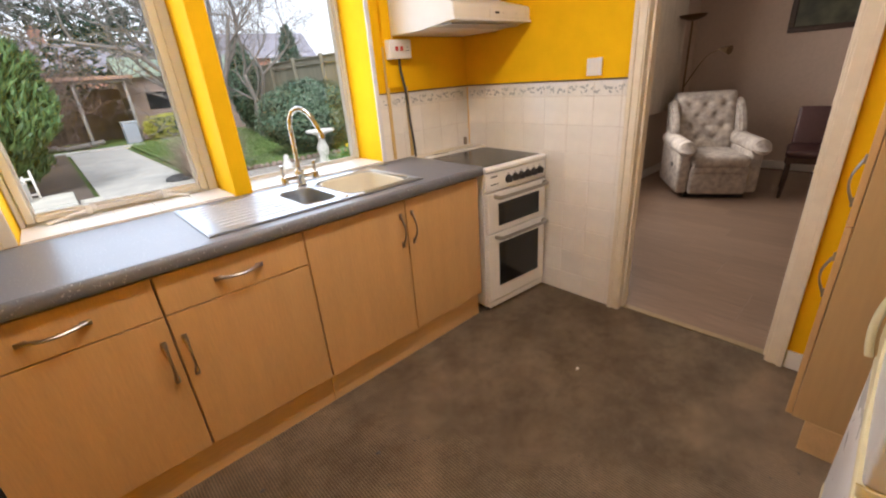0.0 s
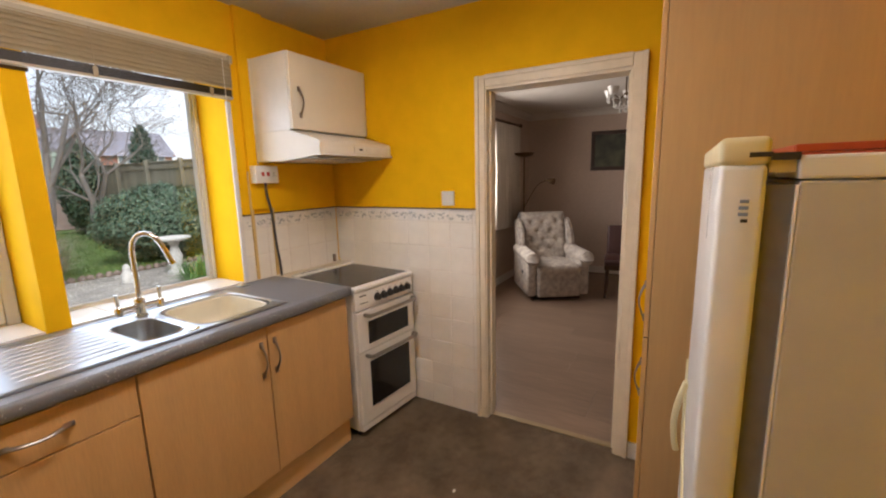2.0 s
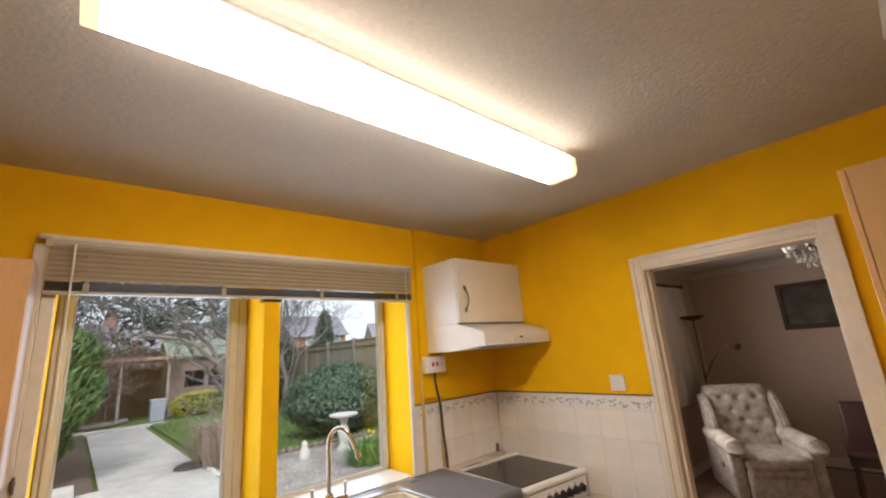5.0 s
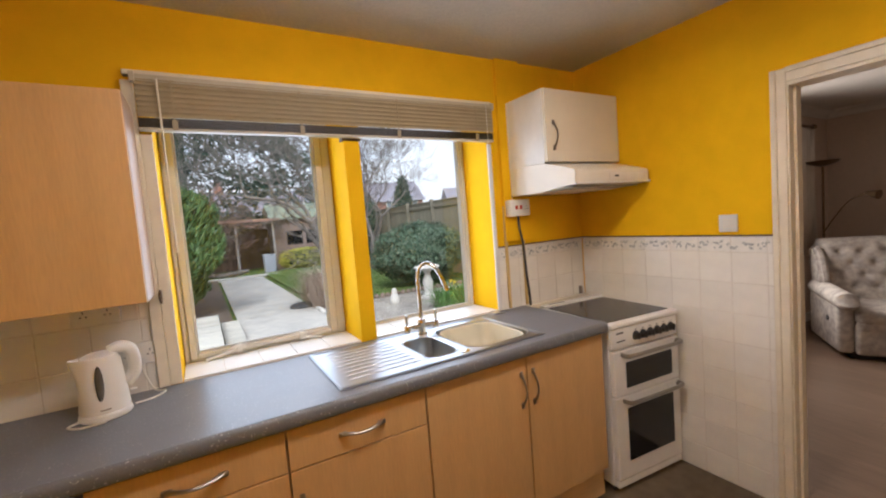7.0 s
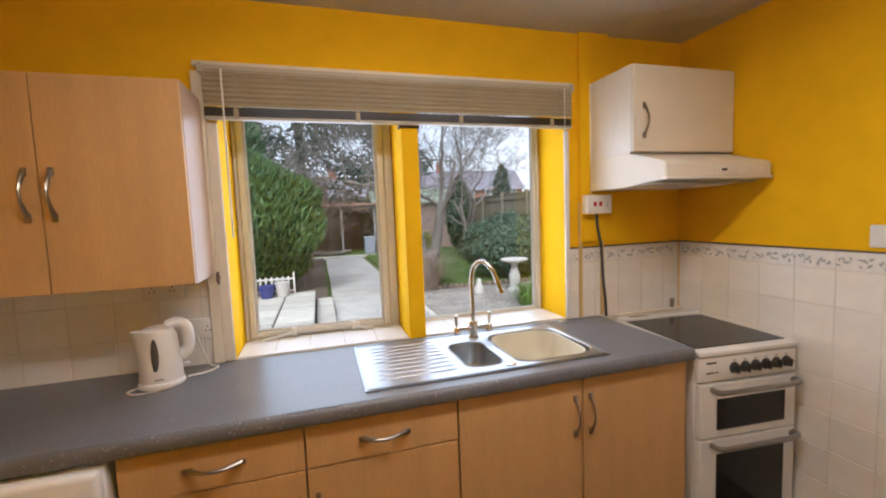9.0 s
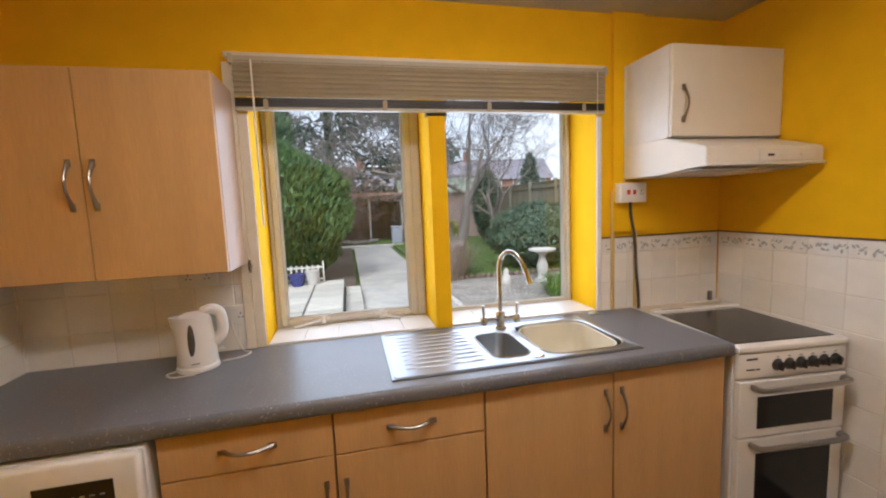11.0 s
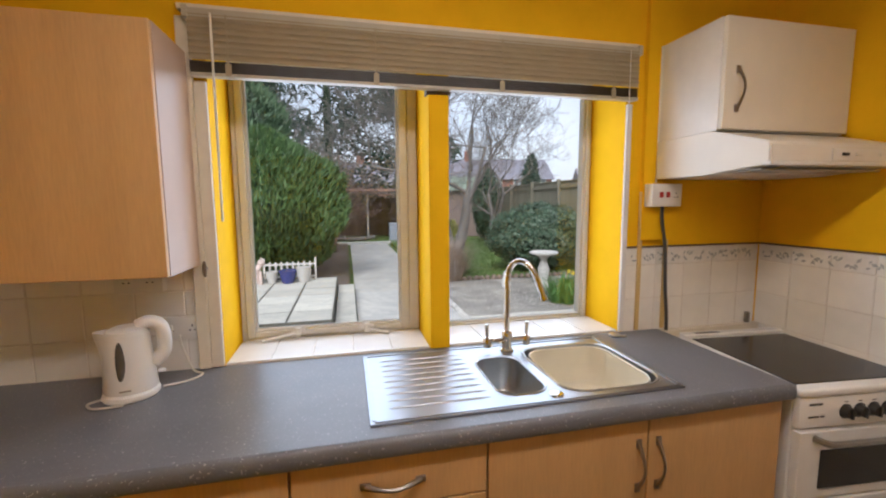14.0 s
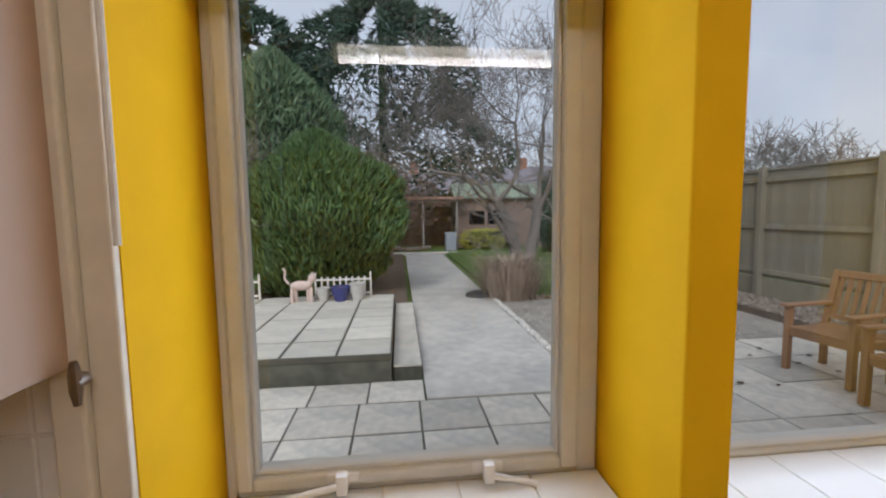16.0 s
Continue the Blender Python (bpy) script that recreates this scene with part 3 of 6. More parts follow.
def worktop():
    """One long top with a rolled front edge and a hole for the sink."""
    hx0, hx1, hy0, hy1 = 1.458, 2.045, 2.545, 2.962
    zb = TOP - 0.048
    y0, y1, xa, xb = 2.459, WIN - 0.008, LEFT + 0.008, 2.416
    root = thing("worktop", "dark grey speckled laminate worktop with a rolled edge", "worktop", (0, 0, 0))
    bm = bmesh.new()
    box(bm, xa, hx0, y0, y1, zb, TOP)
    box(bm, hx1, xb, y0, y1, zb, TOP)
    box(bm, hx0, hx1, y0, hy0, zb, TOP)
    box(bm, hx0, hx1, hy1, y1, zb, TOP)
    bmesh.ops.remove_doubles(bm, verts=bm.verts, dist=0.0004)
    part("top", bm, WORKTOP, root)
    bm = bmesh.new()
    prof = [(y0, TOP), (y0 - 0.007, TOP - 0.002), (y0 - 0.013, TOP - 0.007), (y0 - 0.016, TOP - 0.015), (y0 - 0.016, zb + 0.006), (y0 - 0.012, zb), (y0, zb)]
    a, b = [bm.verts.new((xa, y, z)) for y, z in prof], [bm.verts.new((xb, y, z)) for y, z in prof]
    for i in range(len(prof) - 1):
        bm.faces.new((a[i], a[i + 1], b[i + 1], b[i]))
    bm.faces.new(a)
    bm.faces.new(b)
    part("front_edge", bm, WORKTOP, root, smooth=True)
    part("end_strip", one(xb, xb + 0.002, y0 - 0.012, y1, zb + 0.001, TOP - 0.001), WORKTOP, root)


worktop()


def bowl_shell(bm, x0, x1, y0, y1, ztop, zbot, r, draft, seg=6, rim=None):
    """An open bowl with round corners, drawn in towards its floor; rim: a lip outwards."""
    def loop(x0, x1, y0, y1, z, r):
        pts = []
        for cx, cy, a0 in ((x1 - r, y1 - r, 0), (x0 + r, y1 - r, 90), (x0 + r, y0 + r, 180), (x1 - r, y0 + r, 270)):
            for k in range(seg + 1):
                t = radians(a0 + 90 * k / seg)
                pts.append(bm.verts.new((cx + r * math.cos(t), cy + r * math.sin(t), z)))
        return pts
    levels = []
    if rim:
        levels.append(loop(x0 - rim, x1 + rim, y0 - rim, y1 + rim, ztop - 0.006, r + rim))
        levels.append(loop(x0 - rim * 0.6, x1 + rim * 0.6, y0 - rim * 0.6, y1 + rim * 0.6, ztop + 0.003, r + rim * 0.6))
    levels.append(loop(x0, x1, y0, y1, ztop, r))
    h = ztop - zbot
    for f, g in ((0.08, 0.06), (0.5, 0.35), (0.9, 0.75), (0.98, 1.3), (1.0, 2.2)):
        d = draft * g
        levels.append(loop(x0 + d, x1 - d, y0 + d, y1 - d, ztop - f * h, max(0.01, r - d * 0.4)))
    for a, b in zip(levels, levels[1:]):
        for i in range(len(a)):
            j = (i + 1) % len(a)
            bm.faces.new((a[i], a[j], b[j], b[i]))
    bm.faces.new(levels[-1])
    return levels[2 if rim else 0]


def sink():
    root = thing("kitchen_sink", "stainless steel one and a half bowl sink with drainer", "sink", (1.077, 2.514, TOP))
    X, Y = 0.98, 0.507
    bm = bmesh.new()
    z = 0.006
    # drainer and rims as a deck round the two bowls
    hb, mb_ = (0.396, 0.553, 0.073, 0.372), (0.600, 0.952, 0.045, 0.432)

    def slab(x0, x1, y0, y1, z0=0.0008, z1=z):
        box(bm, x0, x1, y0, y1, z0, z1)
    slab(0, hb[0], 0, Y)
    slab(hb[0], hb[1], 0, hb[2])
    slab(hb[0], hb[1], hb[3], Y)
    slab(hb[1], mb_[0], 0, Y)
    slab(mb_[0], mb_[1], 0, mb_[2])
    slab(mb_[0], mb_[1], mb_[3], Y)
    slab(mb_[1], X, 0, Y)
    bmesh.ops.remove_doubles(bm, verts=bm.verts, dist=0.0003)
    deck = part("deck", bm, STEEL, root)
    bm = bmesh.new()
    box(bm, 0.012, X - 0.012, 0.006, 0.016, z, z + 0.003, 0.001)
    box(bm, 0.012, X - 0.012, Y - 0.016, Y - 0.006, z, z + 0.003, 0.001)
    box(bm, 0.006, 0.016, 0.016, Y - 0.016, z, z + 0.003, 0.001)
    box(bm, X - 0.016, X - 0.006, 0.016, Y - 0.016, z, z + 0.003, 0.001)
    part("raised_rim", bm, STEEL, deck)
    for i in range(9):
        y = 0.075 + i * 0.0445
        bm = bmesh.new()
        x1 = 0.362
        sweep(bm, [(0.055, y, z - 0.0015), (0.075, y, z + 0.001), (x1 - 0.03, y, z + 0.0015), (x1, y, z - 0.0015)], [0.0030, 0.0042, 0.0042, 0.0030], 8, 0.35)
        part("drainer_ridge", bm, STEEL, deck, smooth=True)
    for name, q, dep, r in (("half_bowl", hb, 0.12, 0.055), ("main_bowl", mb_, 0.16, 0.075)):
        bm = bmesh.new()
        bowl_shell(bm, q[0], q[1], q[2], q[3], z + 0.0006, -dep, r, 0.012, rim=0.012)
        b = part(name, bm, STEEL_DARK, root, smooth=True)
        cx, cy = (q[0] + q[1]) / 2, (q[2] + q[3]) / 2
        bm = lathe(bmesh.new(), [(0.035, 0), (0.036, 0.003), (0.026, 0.004), (0.022, 0.001)], (cx, cy, -dep + 0.001))
        part("waste", bm, CHROME, b, smooth=True)
        # corner fillets between the deck's square hole and the round bowl
        for sx, sy in ((0, 0), (1, 0), (0, 1), (1, 1)):
            bm = bmesh.new()
            px, py = q[sx], q[2 + sy]
            cxr, cyr = px + (r if sx == 0 else -r), py + (r if sy == 0 else -r)
            c = bm.verts.new((px, py, z + 0.0003))
            arc = []
            for k in range(7):
                a = radians(90 * k / 6)
                arc.append(bm.verts.new((cxr - (1 if sx == 0 else -1) * r * math.cos(a), cyr - (1 if sy == 0 else -1) * r * math.sin(a), z + 0.0003)))
            for u, v in zip(arc, arc[1:]):
                bm.faces.new((c, u, v))
            part("corner", bm, STEEL, b)
    bm = lathe(bmesh.new(), [(0.021, 0), (0.022, 0.004), (0.018, 0.006), (0.004, 0.0065)], (0.559, 0.044, z))
    part("overflow_cap", bm, CHROME, root, smooth=True)


sink()


def washing_bowl():
    root = thing("washing_up_bowl", "cream plastic washing-up bowl inside the sink", "bowl", (1.853, 2.752, TOP - 0.147), turn=-2)
    bm = bmesh.new()
    bowl_shell(bm, -0.160, 0.160, -0.178, 0.178, 0.146, 0.004, 0.075, 0.016, rim=0.009)
    body = part("body", bm, BOWL, root, smooth=True)
    body.modifiers.new("thick", "SOLIDIFY").thickness = 0.003


washing_bowl()


def tap():
    root = thing("mixer_tap", "chrome swan-neck bridge mixer tap with lever heads", "tap", (1.631, 2.948, TOP + 0.006))
    bm = lathe(bmesh.new(), [(0.027, 0), (0.027, 0.006), (0.020, 0.012), (0.017, 0.04), (0.021, 0.05), (0.021, 0.07), (0.015, 0.08)], (0, 0, 0))
    part("base", bm, CHROME, root, smooth=True)
    bm = cyl(bmesh.new(), 0.0125, 0.0125, (-0.078, 0, 0.045), (0.078, 0, 0.045), 18)
    part("bridge", bm, CHROME, root, smooth=True)
    pts = [(0, 0, 0.07), (0, 0, 0.15), (0, 0, 0.24), (0, 0, 0.29), (0.008, -0.008, 0.332), (0.028, -0.03, 0.358), (0.054, -0.058, 0.352), (0.076, -0.080, 0.315), (0.092, -0.096, 0.262), (0.101, -0.104, 0.228)]
    bm = sweep(bmesh.new(), bend(pts, 5), 0.0102, 14)
    cyl(bm, 0.0135, 0.0135, (0.099, -0.102, 0.236), (0.104, -0.107, 0.219), 14)
    part("spout", bm, CHROME, root, smooth=True)
    for s in (-1, 1):
        bm = lathe(bmesh.new(), [(0.016, -0.005), (0.017, 0.026), (0.013, 0.032)], (s * 0.080, 0, 0.026))
        h = part("valve", bm, CHROME, root, smooth=True)
        bm = cyl(bmesh.new(), 0.0065, 0.008, (s * 0.081, 0, 0.05), (s * 0.084, 0, 0.112), 12)
        part("lever", bm, CHROME, h, smooth=True)


tap()
bm = lathe(bmesh.new(), [(0.024, 0), (0.026, 0.006), (0.02, 0.01), (0.008, 0.011)], (2.165, 3.02, TOP + 0.0005))
box(bm, 2.180, 2.210, 2.995, 3.01, TOP + 0.0008, TOP + 0.006, 0.002)
solid("sink_plug", bm, STEEL_DARK, "small steel sink plug on the worktop", "sink plug", smooth=True)


# ---- cooker ----
def cooker():
    root = thing("electric_cooker", "white freestanding double-oven electric cooker with ceramic hob", "cooker", (2.440, 2.452, 0), turn=-5.0)
    W, D = 0.50, 0.545
    part("body", one(0, W, 0.02, D, 0.03, 0.872, 0.004), ENAMEL, root)
    part("kick_panel", one(0.012, W - 0.012, 0.03, 0.05, 0.0, 0.03), DARK, root)
    top = part("hob_frame", one(-0.004, W + 0.004, -0.012, D + 0.012, 0.872, 0.900, 0.009, seg=3), ENAMEL, root, smooth=True)
    part("hob", one(0.018, W - 0.018, 0.03, D - 0.05, 0.898, 0.9035, 0.003), HOB, top, "black ceramic glass hob")
    part("rear_upstand", one(0.0, W, D - 0.03, D + 0.012, 0.900, 0.915, 0.006), ENAMEL, top)
    vents = bmesh.new()
    for i in range(10):
        box(vents, 0.06 + i * 0.012, 0.066 + i * 0.012, D - 0.026, D - 0.006, 0.9152, 0.916)
    part("vent", vents, DARK, top)
    fascia = part("control_panel", one(0.0, W, -0.006, 0.02, 0.765, 0.870, 0.006), ENAMEL, root, smooth=True)
    for i in range(6):
        x = 0.175 + i * 0.054
        bm = cyl(bmesh.new(), 0.0215, 0.0175, (x, -0.006, 0.815), (x, -0.026, 0.815), 20)
        box(bm, x - 0.0035, x + 0.0035, -0.033, -0.024, 0.797, 0.833, 0.0015)
        k = part("knob", bm, KNOB, fascia, "dark metal control knob", smooth=True)
        part("knob_collar", lathe(bmesh.new(), [(0.001, -0.0007), (0.025, -0.0007), (0.025, 0.0007), (0.001, 0.0007)], (0, 0, 0)), DARK, k).matrix_basis = pose(x, -0.0068, 0.815, 90)
    bm = one(0.035, 0.085, -0.0068, -0.0058, 0.842, 0.850)
    box(bm, 0.035, 0.075, -0.0068, -0.0058, 0.800, 0.806)
    box(bm, 0.080, 0.095, -0.0068, -0.0058, 0.800, 0.806)
    for i in range(6):
        box(bm, 0.168 + i * 0.054, 0.182 + i * 0.054, -0.0068, -0.0058, 0.846, 0.849)
    part("marking", bm, DARK, fascia, "small grey printed marks", kind="stuff")
    for name, z0, z1 in (("grill_door", 0.520, 0.755), ("oven_door", 0.075, 0.512)):
        d = part(name, one(0.004, W - 0.004, -0.012, 0.018, z0, z1, 0.004), ENAMEL, root)
        part("door_glass", one(0.085, W - 0.065, -0.0155, -0.011, z0 + (0.035 if z0 > 0.3 else 0.09), z1 - 0.065, 0.001), BLACK, d, "black oven door glass")
        bm = bmesh.new()
        zc = z1 - 0.022
        pts = bend([(0.060, -0.013, zc), (0.068, -0.045, zc), (0.10, -0.054, zc), (W / 2, -0.055, zc), (W - 0.10, -0.054, zc), (W - 0.03, -0.045, zc), (W - 0.022, -0.013, zc)], 4)
        sweep(bm, pts, 0.011, 8, 1.4)
        part("handle", bm, mat("grey_handle", (0.30, 0.28, 0.25), 0.3, metal=0.6, vary=0.05), d, "grey bar handle", smooth=True)
    part("base_strip", one(0.004, W - 0.004, -0.008, 0.018, 0.032, 0.070, 0.003), ENAMEL, root)


cooker()


# ---- hood and its cupboard ----
def hood_cupboard():
    x0, x1, yf = 2.366, 2.972, 2.738
    root = thing("hood_cupboard", "white wall cupboard above the cooker hood", "cabinet", (x0, yf, 1.764))
    w, d = x1 - x0, WIN - yf
    part("body", one(0.0, w, 0.018, d - 0.001, 0.0, 0.398, 0.001), WHITE, root)
    door = part("door", one(0.002, w - 0.002, 0, 0.017, 0.003, 0.396, 0.003), mat("cream_door", (0.72, 0.66, 0.55), 0.35, vary=0.04, grain=10, bump=0.03), root)
    bow_handle(door, 0.058, 0, 0.145, 0.135)
    part("side_strip", one(-0.006, 0.0, d - 0.025, d - 0.001, -0.175, 0.398, 0.001), WHITE, root)


hood_cupboard()


def hood():
    x0, x1 = 2.360, 2.962
    root = thing("cooker_hood", "white enamelled cooker hood with a sloping front", "cooker hood", (x0, 2.545, 1.603))
    w = x1 - x0
    bk = WIN - 2.545 - 0.001
    prof = [(0.0, 0.028), (0.0, 0.088), (0.012, 0.098), (0.225, 0.160), (bk, 0.160), (bk, 0.0), (0.26, 0.0), (0.02, 0.020)]
    bm = bmesh.new()
    a, b = [bm.verts.new((0, y, z)) for y, z in prof], [bm.verts.new((w, y, z)) for y, z in prof]
    for i in range(len(prof)):
        j = (i + 1) % len(prof)
        bm.faces.new((a[i], a[j], b[j], b[i]))
    bm.faces.new(a[::-1])
    bm.faces.new(b)
    bmesh.ops.bevel(bm, geom=list(bm.edges), offset=0.004, segments=2, affect="EDGES")
    body = part("canopy", bm, mat("hood_enamel", (0.72, 0.67, 0.58), 0.3, vary=0.05, grain=10, bump=0.03), root, smooth=True)
    part("front_strip", one(-0.003, w + 0.003, -0.008, 0.02, 0.018, 0.030, 0.003), WHITE, body)
    p = part("switch_panel", one(0.26, 0.55, -0.003, 0.002, 0.036, 0.075, 0.001), WHITE, body)
    for x, m_ in ((0.30, DARK), (0.36, WHITE), (0.47, WHITE)):
        part("switch", one(x, x + 0.03, -0.007, -0.002, 0.052, 0.062, 0.002), m_, p)
    part("filter", one(0.03, w - 0.03, 0.05, bk - 0.05, -0.004 + 0.010, 0.012, 0.0), mat("grease_filter", (0.45, 0.42, 0.36), 0.6, vary=0.15, grain=120), root).matrix_basis = Matrix.Rotation(0, 4, "X")


hood()


# ---- wall cupboard beside the window ----
MELAMINE = mat("pale_melamine", (0.47, 0.31, 0.205), 0.35, vary=0.05, grain=12, bump=0.03)


def wall_cupboard():
    x0, x1, yf, z0, z1 = -0.300, 0.532, 2.780, 1.298, 2.004
    root = thing("wall_cabinet", "light beech veneer wall cabinet with two doors", "cabinet", (x0, yf, z0))
    w, d, h = x1 - x0, WIN - yf - 0.008, z1 - z0
    part("body", one(0.0, w, 0.019, d, 0.0, h, 0.001), MELAMINE, root, "pale melamine carcass")
    for i in range(2):
        a, b = w * i / 2 + 0.0015, w * (i + 1) / 2 - 0.0015
        dd = part("door", one(a, b, 0, 0.018, 0.001, h - 0.001, 0.0025), BEECH, root)
        bow_handle(dd, b - 0.034 if i == 0 else a + 0.033, 0, 0.324, 0.145)


wall_cupboard()


def wall_catch():
    root = thing("blind_cord_cleat", "small dark metal cord cleat on the window trim", "cord cleat", (0.548, WIN - 0.026, 1.285))
    bm = cyl(bmesh.new(), 0.009, 0.007, (0, 0, 0), (0, -0.016, 0), 14)
    part("stem", bm, NICKEL, root, smooth=True)
    part("horn", sweep(bmesh.new(), [(0.002, -0.016, -0.028), (0, -0.014, -0.01), (0, -0.014, 0.01), (0.002, -0.017, 0.026)], [0.004, 0.007, 0.007, 0.004], 8), BROWN_TRIM, root, smooth=True)


wall_catch()


# ---- sockets and cables ----
def socket_plate(label, at, turn, w, h, d, holes=(), rockers=()):
    """A wall plate: holes are pin sets, rockers are switches with a colour."""
    root = thing("wall_socket", label, "socket", at, turn)
    part("plate", one(-w / 2, w / 2, -d, 0, -h / 2, h / 2, 0.004), WHITE, root, smooth=True)
    for x in holes:
        bm = one(x - 0.002, x + 0.002, -d - 0.001, -d + 0.001, 0.004, 0.012)
        box(bm, x - 0.011, x - 0.005, -d - 0.001, -d + 0.001, -0.010, -0.006)
        box(bm, x + 0.005, x + 0.011, -d - 0.001, -d + 0.001, -0.010, -0.006)
        part("pin_holes", bm, DARK, root)
    for x, m_ in rockers:
        part("rocker_switch", one(x - 0.009, x + 0.009, -d - 0.004, -d + 0.001, -0.010, 0.014, 0.002), m_, root)
    return root


socket_plate("white cooker control unit with two red switches", (2.381, WIN - 0.022, 1.533), 0, 0.150, 0.098, 0.05, (0.045,), ((-0.03, RED), (0.004, RED)))
socket_plate("white light switch plate on the yellow wall", (RIGHT, 2.143, 1.366), -90, 0.086, 0.086, 0.010, (), ((0.0, WHITE),))
socket_plate("white double wall socket above the worktop", (0.455, WIN - 0.006, 1.075), 0, 0.146, 0.086, 0.012, (-0.035, 0.035), ((-0.035, WHITE),))
socket_plate("white double wall socket under the wall cabinet", (0.345, WIN - 0.006, 1.255), 0, 0.146, 0.086, 0.035, (-0.035, 0.035))
bm = sweep(bmesh.new(), bend([(2.382, WIN - 0.045, 1.49), (2.385, WIN - 0.045, 1.42), (2.412, WIN - 0.04, 1.30), (2.428, WIN - 0.035, 1.12), (2.446, WIN - 0.03, 0.985), (2.453, WIN - 0.03, 0.80)], 6), 0.0075, 8)
solid("cooker_cable", bm, CABLE, "dark grey cable hanging down to the cooker", "cable", smooth=True)
for x, z1, mm in ((2.302, 2.0, YELLOW), (2.438, 1.49, YELLOW)):
    bm = one(x - 0.009, x + 0.009, WIN - 0.018, WIN - 0.007, 0.925, 1.485 if x > 2.4 else 1.55, 0.002)
    solid("cable_trunking", bm, mat("trunking_paint", (0.66, 0.46, 0.17), 0.4, vary=0.08), "narrow painted cable trunking down the wall", "trunking")
bm = cyl(bmesh.new(), 0.012, 0.012, (2.90, WIN - 0.035, 0.925), (2.90, WIN - 0.035, 0.975), 12)
solid("pipe_end", bm, NICKEL, "short capped pipe end behind the cooker", "pipe", smooth=True)
solid("rear_ledge", one(2.42, RIGHT - 0.01, WIN - 0.040, WIN - 0.0075, 0.86, 0.918, 0.003), CREAM, "cream ledge behind the cooker", "ledge", "structure")


# ---- kettle ----
def kettle():
    root = thing("electric_kettle", "white plastic jug kettle on its base", "kettle", (0.366, 2.885, TOP), turn=14)
    root.scale = (0.92, 0.92, 0.96)
    part("power_base", lathe(bmesh.new(), [(0.078, 0), (0.082, 0.006), (0.080, 0.018), (0.070, 0.022)], (0, 0, 0)), KETTLE, root, smooth=True)
    bm = bmesh.new()
    rings = []
    for z, r in ((0.022, 0.070), (0.03, 0.073), (0.08, 0.069), (0.14, 0.064), (0.19, 0.060), (0.215, 0.059)):
        ring = []
        for k in range(32):
            a = 2 * math.pi * k / 32
            sp = max(0, -math.cos(a)) ** 8 * 0.028 * max(0, (z - 0.12) / 0.095)
            ring.append(bm.verts.new(((r * 1.06 + sp) * math.cos(a), r * 0.94 * math.sin(a), z + (0.012 * max(0, -math.cos(a)) if z > 0.2 else 0) - (0.008 if z > 0.2 else 0))))
        rings.append(ring)
    for a, b in zip(rings, rings[1:]):
        for k in range(32):
            bm.faces.new((a[k], a[(k + 1) % 32], b[(k + 1) % 32], b[k]))
    bm.faces.new(rings[0][::-1])
    body = part("body", bm, KETTLE, root, smooth=True)
    bm = lathe(bmesh.new(), [(0.058, 0.205), (0.056, 0.218), (0.04, 0.226), (0.012, 0.230)], (0, 0, 0))
    part("lid", bm, KETTLE, root, smooth=True)
    pts = bend([(0.030, 0, 0.224), (0.065, 0, 0.234), (0.094, 0, 0.218), (0.103, 0, 0.178), (0.099, 0, 0.130), (0.070, 0, 0.098)], 6)
    part("handle", sweep(bmesh.new(), pts, [0.0205] * len(pts), 10, 1.1), KETTLE, root, smooth=True)
    bm = bmesh.new()
    bmesh.ops.create_uvsphere(bm, u_segments=16, v_segments=12, radius=1, matrix=Matrix.Translation((-0.012, -0.0615, 0.125)) @ Matrix.Diagonal((0.013, 0.0055, 0.068, 1)))
    part("water_gauge", bm, GREYWIN, body, "smoky water gauge window", smooth=True)
    part("power_switch", one(0.078, 0.100, -0.010, 0.010, 0.062, 0.070, 0.003), KETTLE, body)
    part("badge", one(-0.02, 0.012, -0.071, -0.0685, 0.036, 0.040), NICKEL, body)


kettle()
bm = sweep(bmesh.new(), bend([(0.30, 2.86, TOP + 0.004), (0.275, 2.83, TOP + 0.004), (0.31, 2.795, TOP + 0.004), (0.38, 2.80, TOP + 0.004)], 8), 0.0035, 8)
solid("kettle_lead", bm, CORD, "white kettle lead coiled on the worktop", "cable", smooth=True)
bm = sweep(bmesh.new(), bend([(0.445, 2.905, TOP + 0.01), (0.50, 2.945, TOP + 0.004), (0.53, 3.0, TOP + 0.004), (0.49, 3.03, TOP + 0.012), (0.46, 3.032, 1.02), (0.455, 3.035, 1.055)], 8), 0.0035, 8)
solid("kettle_flex", bm, CORD, "white kettle flex running to the socket", "cable", smooth=True)


# ---- appliance under the worktop ----
def dishwasher():
    root = thing("dishwasher", "white dishwasher with a black display under the worktop", "dishwasher", (-0.240, 2.42, 0))
    part("body", one(0.0, 0.596, 0.03, 0.58, 0.03, 0.860, 0.006), ENAMEL, root)
    part("door", one(0.0, 0.596, 0.0, 0.03, 0.12, 0.70, 0.006), ENAMEL, root)
    f = part("control_panel", one(0.0, 0.596, -0.012, 0.03, 0.705, 0.860, 0.014, seg=3), ENAMEL, root, smooth=True)
    part("display", one(0.34, 0.53, -0.0145, -0.011, 0.735, 0.80, 0.001), BLACK, f, "black display panel")
    bm = bmesh.new()
    for i in range(7):
        box(bm, 0.352 + i * 0.024, 0.364 + i * 0.024, -0.0155, -0.014, 0.760, 0.763)
    for i in range(3):
        box(bm, 0.275, 0.31, -0.0135, -0.0115, 0.745 + i * 0.018, 0.748 + i * 0.018)
    part("marking", bm, mat("grey_print", (0.35, 0.35, 0.35), 0.5), f, kind="stuff")
    part("kick_panel", one(0.01, 0.586, 0.04, 0.06, 0.0, 0.11), ENAMEL, root)


dishwasher()


